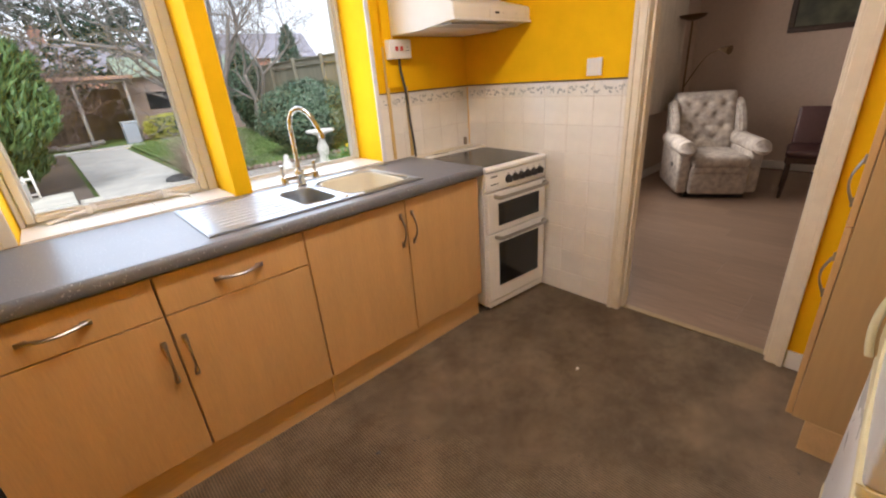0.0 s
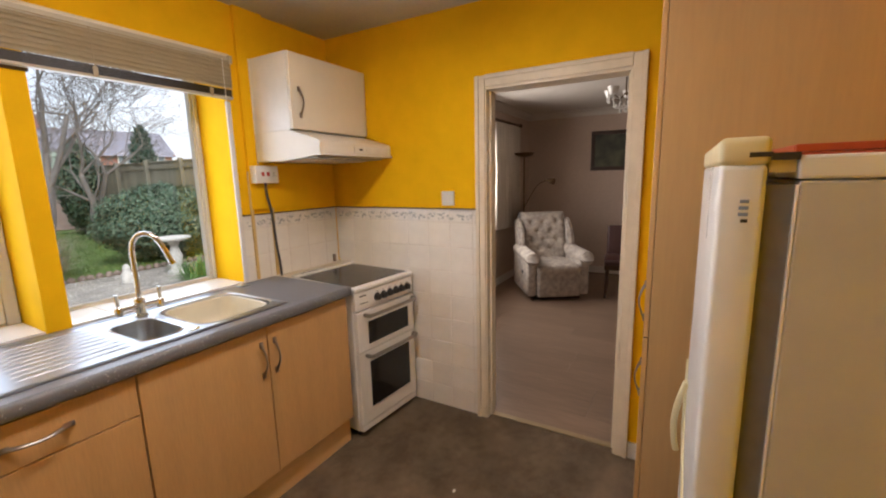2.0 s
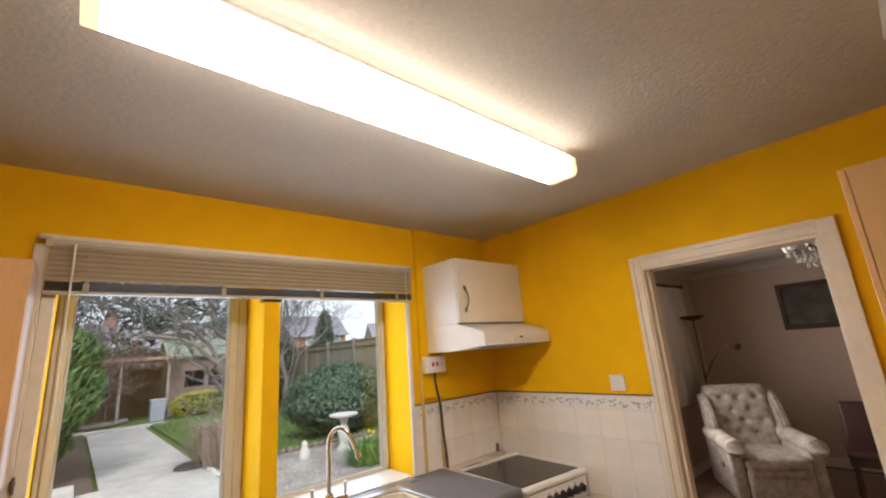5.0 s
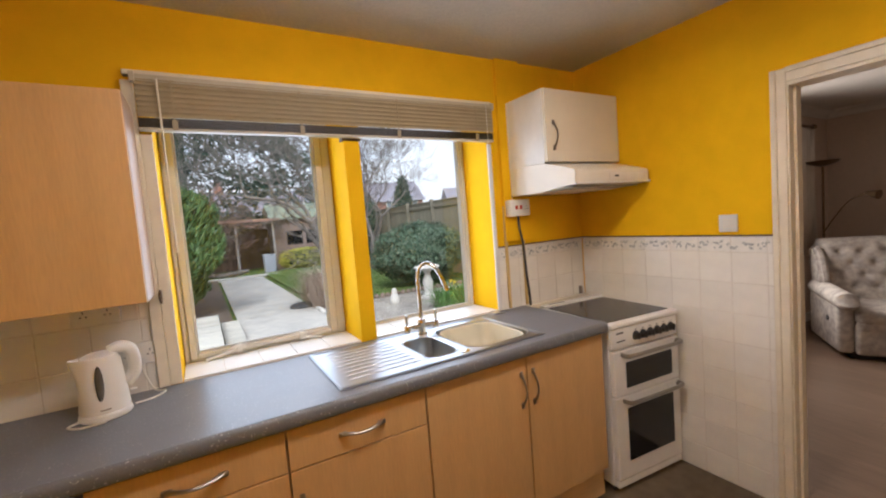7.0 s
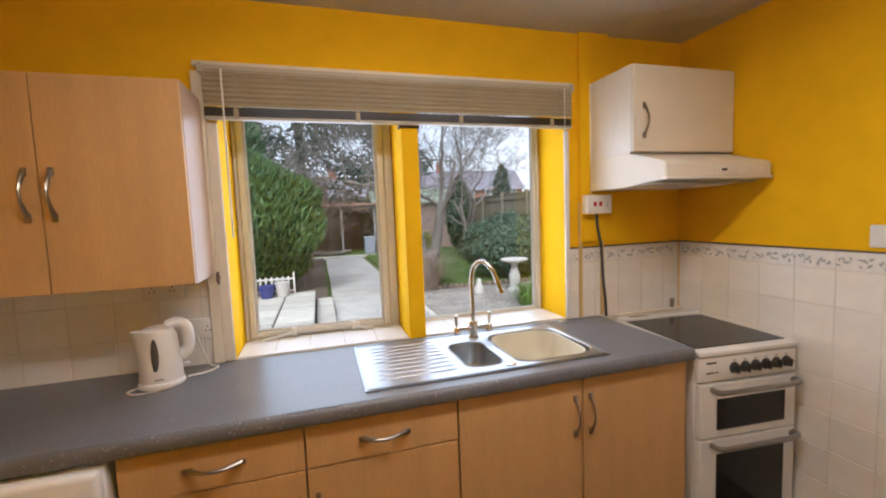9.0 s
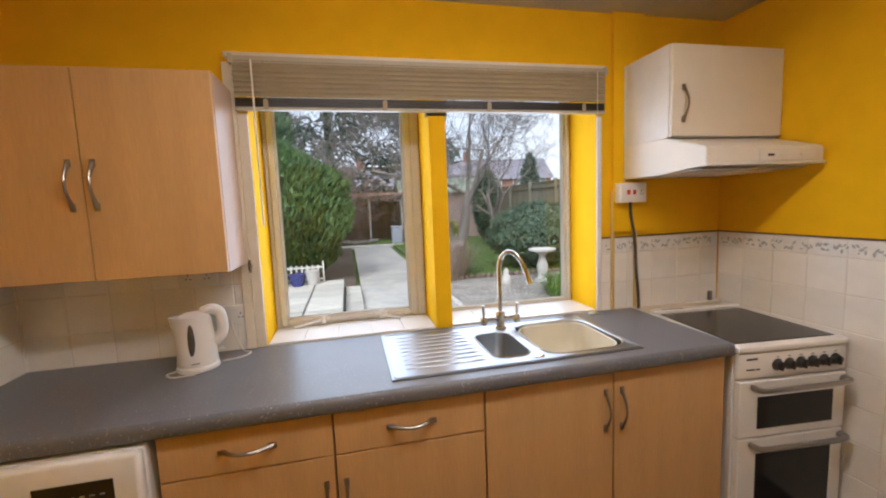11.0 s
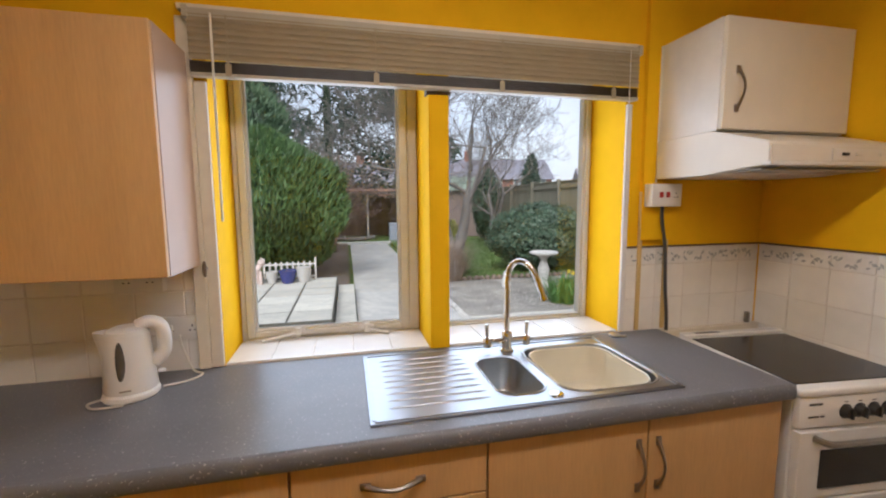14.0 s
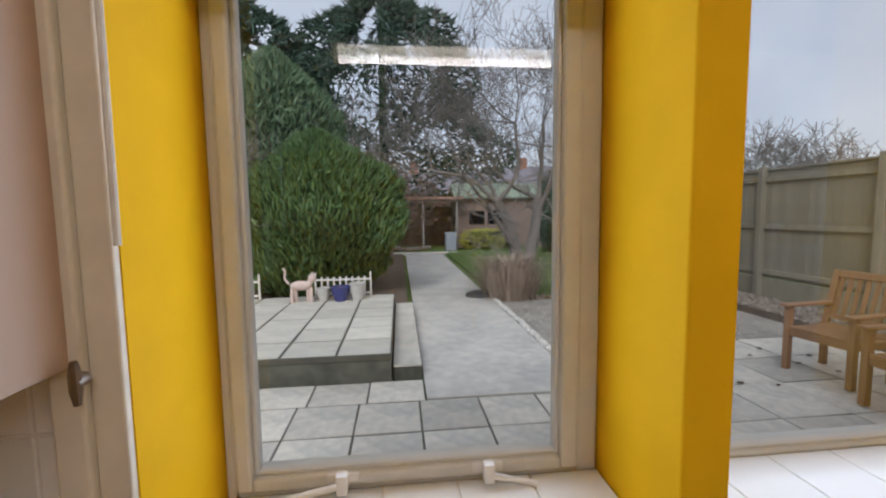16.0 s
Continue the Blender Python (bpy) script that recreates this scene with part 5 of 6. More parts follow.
def picture():
    root = thing("framed_picture", "dark framed landscape painting on the lounge wall", "picture", (LX1, 1.70, 1.82), turn=-90)
    w, h = 0.84, 0.56
    for a in ((-w / 2, w / 2, -h / 2, -h / 2 + 0.055), (-w / 2, w / 2, h / 2 - 0.055, h / 2), (-w / 2, -w / 2 + 0.055, -h / 2 + 0.055, h / 2 - 0.055), (w / 2 - 0.055, w / 2, -h / 2 + 0.055, h / 2 - 0.055)):
        part("frame", one(a[0], a[1], -0.03, 0, a[2], a[3], 0.008), OAK, root)
    part("canvas", one(-w / 2 + 0.05, w / 2 - 0.05, -0.012, -0.004, -h / 2 + 0.05, h / 2 - 0.05), CANVAS, root, "dim green landscape painting")


picture()


def chandelier():
    root = thing("chandelier", "small cut-glass chandelier under the lounge ceiling", "ceiling light", (5.16, 1.43, 2.06))
    part("ceiling_rose", lathe(bmesh.new(), [(0.05, 0.345), (0.05, 0.36), (0.01, 0.3599)], (0, 0, 0)), BRONZE, root, smooth=True)
    part("rod", cyl(bmesh.new(), 0.006, 0.006, (0, 0, 0.15), (0, 0, 0.355), 8), BRONZE, root)
    for k in range(5):
        a = 2 * math.pi * k / 5
        c, s = math.cos(a), math.sin(a)
        arm = part("arm", sweep(bmesh.new(), bend([(0, 0, 0.18), (0.07 * c, 0.07 * s, 0.12), (0.16 * c, 0.16 * s, 0.15)], 5), 0.005, 8), BRONZE, root, smooth=True)
        part("shade", lathe(bmesh.new(), [(0.012, 0.14), (0.03, 0.15), (0.042, 0.19), (0.055, 0.215), (0.05, 0.212), (0.02, 0.16)], (0.16 * c, 0.16 * s, 0)), CRYSTAL, arm, "glass tulip shade", smooth=True)
    for ring, r, z, n in ((0, 0.16, 0.11, 15), (1, 0.10, 0.06, 16), (2, 0.05, 0.01, 6)):
        for k in range(n):
            a = 2 * math.pi * k / n
            bm = bmesh.new()
            bmesh.ops.create_icosphere(bm, subdivisions=1, radius=0.013, matrix=Matrix.Translation((r * math.cos(a), r * math.sin(a), z)) @ Matrix.Diagonal((0.8, 0.8, 1.6, 1)))
            part("crystal_drop", bm, CRYSTAL, root)


chandelier()

# ---- garden ----
GZ = -0.10


def leaf_mat(name, a, b, rough=0.5):
    """Leaves that differ one by one."""
    m = bpy.data.materials.new(name)
    m.use_nodes = True
    n, l = m.node_tree.nodes, m.node_tree.links
    p = n["Principled BSDF"]
    g, mx = n.new("ShaderNodeNewGeometry"), n.new("ShaderNodeMix")
    mx.data_type = "RGBA"
    mx.inputs[6].default_value, mx.inputs[7].default_value = (*a, 1), (*b, 1)
    l.new(g.outputs["Random Per Island"], mx.inputs[0])
    l.new(mx.outputs[2], p.inputs["Base Color"])
    p.inputs["Roughness"].default_value = rough
    return m


LAWN = mat("lawn_soil", (0.13, 0.20, 0.05), 0.95, vary=0.35, grain=18, stain=0.6, bump=0.9, depth=0.03)
SOIL = mat("garden_soil", (0.17, 0.13, 0.10), 0.95, vary=0.45, grain=25, stain=3, bump=0.9, depth=0.03)
GRAVEL = mat("gravel_bed", (0.36, 0.33, 0.29), 0.9, vary=0.5, grain=60, stain=2, bump=0.9, depth=0.02)
SLAB = mat("paving_slab", (0.68, 0.63, 0.54), 0.8, second=(0.42, 0.41, 0.37), grain=14, stain=3, bump=0.4, bump_scale=60, objrand=0.2, depth=0.004)
SLAB_WARM = mat("terrace_slab", (0.66, 0.62, 0.53), 0.8, second=(0.46, 0.45, 0.40), grain=20, stain=4, bump=0.4, bump_scale=60, objrand=0.15, depth=0.004)
JOINT = mat("paving_joint", (0.10, 0.095, 0.075), 0.95, vary=0.3)
CONCRETE = mat("path_concrete", (0.64, 0.61, 0.55), 0.85, second=(0.42, 0.41, 0.385), grain=9, stain=1.8, bump=0.4, bump_scale=80, depth=0.004)
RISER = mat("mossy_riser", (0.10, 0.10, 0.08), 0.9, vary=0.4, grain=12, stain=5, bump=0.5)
FENCE = mat("fence_timber", (0.27, 0.245, 0.185), 0.85, vary=0.22, grain=22, stain=3, stretch=(5, 5, 0.7), bump=0.3, objrand=0.12)
SHED = mat("shed_timber", (0.26, 0.19, 0.16), 0.8, vary=0.2, grain=16, stretch=(0.6, 5, 5), bump=0.3)
FELT = mat("green_felt", (0.25, 0.31, 0.24), 0.9, vary=0.2, grain=30, bump=0.4)
BARK = mat("bark", (0.20, 0.18, 0.16), 0.9, vary=0.35, grain=30, bump=0.6)
BARK_PALE = mat("pale_bark", (0.30, 0.28, 0.26), 0.9, vary=0.35, grain=30, bump=0.6)
TEAK = mat("teak", (0.30, 0.165, 0.085), 0.6, vary=0.2, grain=20, stretch=(5, 5, 1), bump=0.2, objrand=0.08)
STONE = mat("cast_stone", (0.58, 0.56, 0.52), 0.8, vary=0.2, grain=20, bump=0.4)
PINK = mat("terracotta_pink", (0.66, 0.52, 0.46), 0.7, vary=0.15)
BLUEPOT = mat("blue_glaze", (0.05, 0.06, 0.22), 0.25, vary=0.2)
BRICKFAR = mat("far_brick", (0.36, 0.17, 0.13), 0.9, vary=0.15, grain=6)
ROOFFAR = mat("far_roof", (0.24, 0.23, 0.27), 0.8, vary=0.15, grain=3)
CONIFER = leaf_mat("conifer_green", (0.025, 0.065, 0.02), (0.13, 0.23, 0.07))
CEDAR = leaf_mat("cedar_green", (0.02, 0.045, 0.03), (0.05, 0.10, 0.065), 0.7)
LAUREL = leaf_mat("shrub_green", (0.035, 0.08, 0.045), (0.13, 0.20, 0.12), 0.35)
GOLD = leaf_mat("golden_leaf", (0.22, 0.24, 0.03), (0.50, 0.46, 0.08))
STRAW = leaf_mat("dry_grass", (0.30, 0.22, 0.165), (0.56, 0.45, 0.36), 0.8)
BLADE = leaf_mat("leaf_blade", (0.04, 0.12, 0.02), (0.12, 0.26, 0.05))
DAFF = leaf_mat("daffodil", (0.70, 0.50, 0.02), (0.80, 0.62, 0.05))
BERRY = leaf_mat("twig_haze", (0.20, 0.16, 0.13), (0.34, 0.28, 0.24), 0.9)
LAWN_BLADE = leaf_mat("lawn_blade", (0.07, 0.15, 0.025), (0.16, 0.27, 0.06))


def raw(name, verts, faces, material, smooth=False):
    me = bpy.data.meshes.new(name)
    me.from_pydata(verts, [], faces)
    me.materials.append(material)
    if smooth:
        me.polygons.foreach_set("use_smooth", [True] * len(me.polygons))
    return me


solid("ground", one(-90, 90, 3.422, 260, GZ - 0.3, GZ - 0.035), LAWN, "rough winter lawn and soil", "lawn", "structure")
solid("lawn_bed", one(2.75, 7.05, 9.75, 19.3, GZ - 0.03, GZ + 0.04), LAWN, "short green lawn behind a stone edge", "lawn", "structure")
solid("soil_bed", one(6.2, 7.0, 3.43, 9.74, GZ - 0.03, GZ + 0.10), SOIL, "raised soil bed along the fence", "soil", "structure")
solid("soil_bed", one(-3.2, 1.05, 9.30, 18.0, GZ - 0.03, GZ + 0.08), SOIL, "bare soil bed under the conifer", "soil", "structure")
solid("gravel_bed", one(2.62, 6.19, 7.05, 9.70, GZ - 0.03, GZ - 0.005), GRAVEL, "grey gravel bed around the bird bath", "gravel", "structure")
solid("path", one(1.14, 2.58, 5.92, 18.4, GZ - 0.03, GZ + 0.004, 0.004), CONCRETE, "pale worn concrete garden path", "path", "structure")
solid("path_end", one(0.6, 3.2, 18.42, 18.9, GZ - 0.03, GZ + 0.05, 0.006), CONCRETE, "low concrete step at the path's end", "path", "structure")


def slabs(name, label, x0, x1, y0, y1, z, w, d, material, gap=0.008, seed=1):
    root = solid(name, one(x0, x1, y0, y1, z - 0.06, z - 0.006), JOINT, label, "paving", "structure")
    rnd = random.Random(seed)
    me = mesh_of("slab", one(-w / 2 + gap, w / 2 - gap, -d / 2 + gap, d / 2 - gap, -0.04, 0, 0.004, seg=1), material)
    y = y0 + d / 2
    while y < y1 + 0.01:
        x = x0 + w / 2
        while x < x1 + 0.01:
            piece("slab", me, root, pose(x, y, z + rnd.uniform(-0.003, 0.003), rnd.uniform(-0.3, 0.3), rnd.uniform(-0.3, 0.3), rnd.uniform(-0.4, 0.4)))
            x += w
        y += d


slabs("patio", "grey concrete slab paving with mossy joints", -1.93, 2.57, 3.43, 5.89, GZ, 0.50, 0.492, SLAB, seed=4)
slabs("patio", "grey concrete slab paving below the terrace", -1.86, 1.13, 5.90, 6.34, GZ - 0.002, 0.498, 0.44, SLAB, seed=6)
slabs("patio", "grey concrete slab paving by the garden chairs", 2.585, 6.185, 3.43, 7.03, GZ - 0.004, 0.60, 0.60, SLAB, seed=5)


def terrace():
    zt = 0.17
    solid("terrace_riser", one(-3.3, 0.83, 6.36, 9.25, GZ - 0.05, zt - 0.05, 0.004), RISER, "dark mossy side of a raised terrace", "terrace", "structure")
    slabs("terrace_paving", "pale slab paving on a raised terrace", -3.3, 0.835, 6.345, 9.25, zt, 0.5168, 0.484, SLAB_WARM, gap=0.014, seed=8)
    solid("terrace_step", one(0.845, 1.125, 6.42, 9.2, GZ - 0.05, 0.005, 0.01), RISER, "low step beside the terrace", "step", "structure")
    for i in range(4):
        solid("step_slab", one(0.850, 1.120, 6.40 + i * 0.70, 7.09 + i * 0.70, 0.006, 0.03, 0.004), SLAB_WARM, "pale slab on the low terrace step", "paving", "structure")


terrace()


def edging():
    rnd = random.Random(11)
    root = thing("stone_edging", "row of small pale edging stones along the gravel", "edging stones", (2.6, 6.0, GZ), kind="structure")
    base = []
    for k in range(3):
        bm = bmesh.new()
        bmesh.ops.create_icosphere(bm, subdivisions=1, radius=0.05)
        for v in bm.verts:
            v.co *= rnd.uniform(0.8, 1.2)
        base.append(mesh_of("stone", bm, STONE))
    for i in range(46):
        piece("stone", base[i % 3], root, pose(0.02 + rnd.uniform(-0.015, 0.015), 0.05 + i * 0.092, 0.015, rnd.uniform(0, 360), rnd.uniform(0, 360), 0))
    dull = [me.copy() for me in base]
    for me in dull:
        me.materials[0] = mat("brown_edging", (0.24, 0.18, 0.145), 0.9, vary=0.3, grain=20, bump=0.4)
    for i in range(32):
        piece("stone", dull[i % 3], root, pose(0.15 + i * 0.13, 3.72 + rnd.uniform(-0.02, 0.02), 0.03, rnd.uniform(0, 360), 40, 0) @ Matrix.Scale(1.35, 4))
    vs, fs = [], []
    for i in range(2600):
        x, y, s = rnd.uniform(2.66, 6.15), rnd.uniform(7.08, 9.66), rnd.uniform(0.008, 0.022)
        b = len(vs)
        a = rnd.uniform(0, 6.28)
        for q in ((1, 0, 0), (-0.5, 0.87, 0), (-0.5, -0.87, 0), (0, 0, 0.8)):
            vs.append((x + s * (q[0] * math.cos(a) - q[1] * math.sin(a)), y + s * (q[0] * math.sin(a) + q[1] * math.cos(a)), GZ - 0.006 + s * q[2]))
        fs += [(b, b + 1, b + 3), (b + 1, b + 2, b + 3), (b + 2, b, b + 3)]
    tagged(new("gravel", raw("gravel", vs, fs, leaf_mat("pebbles", (0.24, 0.22, 0.19), (0.52, 0.49, 0.44), 0.8))), "loose grey gravel stones", "gravel", kind="stuff")
    vs, fs = [], []
    for i in range(22000):
        if i % 5:
            x, y, z0 = rnd.uniform(2.8, 7.0), rnd.uniform(9.8, 19.2), GZ + 0.038
        else:
            x, y, z0 = rnd.uniform(-3, 9), rnd.uniform(18.9, 30), GZ - 0.036
        h, a, w = rnd.uniform(0.02, 0.06), rnd.uniform(0, 6.28), 0.008
        b = len(vs)
        vs += [(x - w * math.cos(a), y - w * math.sin(a), z0), (x + w * math.cos(a), y + w * math.sin(a), z0), (x + rnd.uniform(-0.03, 0.03), y + rnd.uniform(-0.03, 0.03), z0 + h)]
        fs.append((b, b + 1, b + 2))
    tagged(new("grass", raw("grass", vs, fs, LAWN_BLADE)), "short winter grass of the lawn", "grass", kind="stuff")


edging()


def litter():
    """Dead leaves on the slabs, and rubble in the soil by the fence."""
    rnd = random.Random(91)
    brown = leaf_mat("dead_leaf", (0.05, 0.035, 0.025), (0.14, 0.09, 0.05), 0.8)
    for i in range(26):
        x, y, s = rnd.uniform(2.9, 5.4), rnd.uniform(4.2, 6.8), rnd.uniform(0.02, 0.04)
        a = rnd.uniform(0, 6.28)
        vs = [(s * math.cos(a + k), s * 0.7 * math.sin(a + k), 0.004 + 0.008 * (k % 2)) for k in range(6)]
        ob = new("dead_leaf", raw("dead_leaf", vs, [(0, 1, 2, 3, 4, 5)], brown))
        ob.matrix_basis = pose(x, y, GZ + 0.001)
        tagged(ob, "dead brown leaf lying on the slabs", "leaf", "dead leaves")
    vs, fs = [], []
    for i in range(1500):
        x, y, s = rnd.uniform(6.2, 7.0), rnd.uniform(5.0, 9.7), rnd.uniform(0.012, 0.045)
        b, a = len(vs), rnd.uniform(0, 6.28)
        for q in ((1, 0, -0.2), (-0.5, 0.87, -0.2), (-0.5, -0.87, -0.2), (0.1, 0, 0.8)):
            vs.append((x + s * (q[0] * math.cos(a) - q[1] * math.sin(a)), y + s * (q[0] * math.sin(a) + q[1] * math.cos(a)), GZ + 0.10 + s * q[2]))
        fs += [(b, b + 1, b + 3), (b + 1, b + 2, b + 3), (b + 2, b, b + 3)]
    tagged(new("rubble", raw("rubble", vs, fs, leaf_mat("clods", (0.12, 0.09, 0.07), (0.36, 0.32, 0.27), 0.9))), "clods and small stones in the soil bed", "rubble", kind="stuff")


litter()


# ---- plants ----
def spindles(rnd, points, length, width, lean, verts, faces):
    """Small tufts, each a three-sided spindle, at points with directions."""
    for p, d in points:
        d = (d + Vector((rnd.gauss(0, lean), rnd.gauss(0, lean), rnd.gauss(0, lean)))).normalized()
        s = d.orthogonal().normalized()
        s = Matrix.Rotation(rnd.uniform(0, 6.28), 3, d) @ s
        t = d.cross(s)
        L, w = length * rnd.uniform(0.6, 1.4), width * rnd.uniform(0.7, 1.3)
        b = len(verts)
        verts.append(p - d * L * 0.35)
        for k in range(3):
            a = 2.094 * k
            verts.append(p + w * (math.cos(a) * s + math.sin(a) * t))
        verts.append(p + d * L * 0.65)
        for k in range(3):
            faces += [(b, b + 1 + (k + 1) % 3, b + 1 + k), (b + 4, b + 1 + k, b + 1 + (k + 1) % 3)]


def conifer(label, x, y, z, height, radius, n, length, width, material, seed, lift=0.8, category="conifer", power=0.75, gap=0.0, low=0.0, rough=1.0):
    """An evergreen: trunk and a crown of many upward tufts on uneven lobes."""
    rnd = random.Random(seed)
    root = thing("conifer", label, category, (x, y, z))
    part("trunk", cyl(bmesh.new(), radius * 0.045 + 0.03, 0.02, (0, 0, 0), (0, 0, height * 0.9), 10), BARK, root)
    lobes = [(rnd.uniform(0, 6.28), rnd.uniform(0.05, 0.9), rnd.uniform(0.10, 0.28)) for _ in range(26)]
    vs, fs, pts = [], [], []
    for _ in range(n):
        u = low + (1 - low) * rnd.random() ** 0.9
        a = rnd.uniform(0, 6.28)
        r = radius * (math.sin(math.pi * min(1, 0.12 + 0.88 * u)) ** power if u < 0.5 else (1 - ((u - 0.5) / 0.5) ** 1.7) ** 0.8 * math.sin(math.pi * 0.56) ** power)
        k = 1.0 + sum(rough * amp * math.exp(-(((a - la + 3.14) % 6.28 - 3.14) ** 2) / 0.10 - (u - lu) ** 2 / 0.012) for la, lu, amp in lobes) - 0.10
        if gap and noise.noise((math.cos(a) * 3 + seed, math.sin(a) * 3, u * 9)) > gap:
            continue
        r *= k * (0.80 + 0.20 * rnd.random() ** 0.5)
        p = Vector((r * math.cos(a), r * math.sin(a), height * u))
        pts.append((p, Vector((math.cos(a) * 0.6, math.sin(a) * 0.6, lift))))
    spindles(rnd, pts, length, width, 0.42, vs, fs)
    ob = new("crown", raw("crown", vs, fs, material))
    ob.parent = root
    # added solid core; its dark colour paints the shade deep in the crown
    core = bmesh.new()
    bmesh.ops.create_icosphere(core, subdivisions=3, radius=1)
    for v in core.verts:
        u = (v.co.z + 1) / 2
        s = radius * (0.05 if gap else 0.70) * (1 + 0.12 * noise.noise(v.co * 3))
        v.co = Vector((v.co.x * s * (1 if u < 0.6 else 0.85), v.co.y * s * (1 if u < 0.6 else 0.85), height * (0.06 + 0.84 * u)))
    part("shade_core", core, mat("shade_core_green", (0.02, 0.045, 0.018), 0.9, vary=0.4, grain=12), root, "dark solid core, coloured as the shade inside the foliage")
    return root


conifer("dense bright green conifer beside the garden path", -0.62, 10.75, GZ + 0.08, 3.05, 1.46, 19000, 0.19, 0.023, CONIFER, 21, lift=1.1, rough=1.5)
conifer("taller grey-green conifer behind the garden path", -1.9, 12.6, GZ, 5.3, 1.7, 11000, 0.22, 0.026, leaf_mat("greyer_green", (0.06, 0.115, 0.06), (0.16, 0.25, 0.13), 0.7), 22)
conifer("large dark cedar at the end of the garden", 0.2, 25.0, GZ, 13.0, 4.6, 13000, 0.70, 0.06, CEDAR, 23, lift=-0.1, rough=2.6, gap=0.15, low=0.12)
conifer("large dark cedar at the end of the garden", -6.5, 24.0, GZ, 12.0, 4.2, 12000, 0.70, 0.06, CEDAR, 24, lift=-0.1, rough=2.6, gap=0.15, low=0.1)
conifer("narrow columnar conifer beyond the fence", 16.2, 34.0, GZ, 5.6, 0.75, 900, 0.5, 0.09, CEDAR, 25)


def bare_tree(label, x, y, z, height, seed, spread, levels, trunk_r, material, stems=1, lean=(0, 0), twig=0.0035, name="bare_tree", first=0.36, leans=()):
    """A leafless tree: tapered trunk, limbs and many twigs."""
    rnd = random.Random(seed)
    root = thing(name, label, "tree", (x, y, z))
    tv, tf = [], []
    wood = [([], []), ([], [])]

    def tube(store, pts, r0, r1, seg):
        vs, fs = store
        side = None
        prev = None
        for i, p in enumerate(pts):
            d = (pts[min(i + 1, len(pts) - 1)] - pts[max(i - 1, 0)]).normalized()
            if side is None:
                side = d.orthogonal().normalized()
            side = (side - d * side.dot(d)).normalized()
            up = d.cross(side)
            r = r0 + (r1 - r0) * i / (len(pts) - 1)
            b = len(vs)
            for k in range(seg):
                a = 2 * math.pi * k / seg
                vs.append(p + r * (math.cos(a) * side + math.sin(a) * up))
            if prev is not None:
                for k in range(seg):
                    fs.append((prev + k, prev + (k + 1) % seg, b + (k + 1) % seg, b + k))
            prev = b

    def grow(p, d, length, r, level):
        n = 5 if level < 2 else 4
        pts, q, dd = [p.copy()], p.copy(), d.copy()
        for i in range(n):
            dd = (dd + Vector((rnd.gauss(0, 0.16), rnd.gauss(0, 0.16), rnd.gauss(0.05, 0.13)))).normalized()
            q = q + dd * length / n
            pts.append(q.copy())
        end = max(twig, r * 0.55)
        tube(wood[0 if level == 0 else 1], pts, r, end, 8 if level == 0 else (5 if level < 3 else 3))
        if level >= levels:
            return
        kids = (4, 4, 4, 3, 3, 3)[min(level, 5)]
        for k in range(kids):
            i = rnd.randint(2, n) if k else n
            o = pts[i]
            out = Vector((rnd.gauss(0, 1), rnd.gauss(0, 1), rnd.gauss(0.25, 0.6))).normalized()
            nd = (dd * 0.75 + out * spread).normalized()
            grow(o, nd, (height * 0.34 if level == 0 else length) * rnd.uniform(0.6, 0.82), max(twig, end * rnd.uniform(0.5, 0.75)), level + 1)

    for s in range(len(leans) or stems):
        lean = leans[s] if leans else lean
        d0 = Vector((lean[0] + rnd.gauss(0, 0.16) * (stems > 1), lean[1] + rnd.gauss(0, 0.12) * (stems > 1), 1)).normalized()
        grow(Vector((rnd.uniform(-0.1, 0.1) * (stems > 1), rnd.uniform(-0.1, 0.1) * (stems > 1), -0.03)), d0, height * first, trunk_r, 0)
    for nm, (vs, fs) in zip(("trunk", "crown"), wood):
        ob = new(nm, raw(nm, vs, fs, material, True))
        ob.parent = root
        if nm == "crown":
            tagged(ob, "bare grey limbs and twigs")
    return root


bare_tree("leafless grey fruit tree on the lawn", 3.42, 11.0, GZ + 0.03, 6.4, 6, 0.95, 6, 0.165, BARK, twig=0.0046, first=0.30, leans=((0.05, 0.0), (-0.12, 0.10)))
bare_tree("leafless pale tree with lichened twigs", -0.3, 17.6, GZ, 7.0, 9, 0.9, 5, 0.12, BARK_PALE, stems=2, lean=(-0.15, 0))
bare_tree("leafless shrub with upright reddish twigs", 0.6, 15.0, GZ, 3.6, 14, 0.7, 5, 0.05, mat("red_bark", (0.24, 0.17, 0.15), 0.9, vary=0.3), stems=4)
bare_tree("leafless pale tree beside the tall conifer", -2.6, 10.4, GZ, 5.0, 17, 0.85, 5, 0.08, BARK_PALE, stems=2)
bare_tree("leafless twiggy tree beyond the fence", 14.0, 14.8, GZ, 5.2, 33, 0.95, 5, 0.10, BARK, stems=3, twig=0.008)
bare_tree("leafless tree near the fence", 6.1, 15.5, GZ, 5.6, 31, 0.85, 5, 0.12, BARK, stems=2)


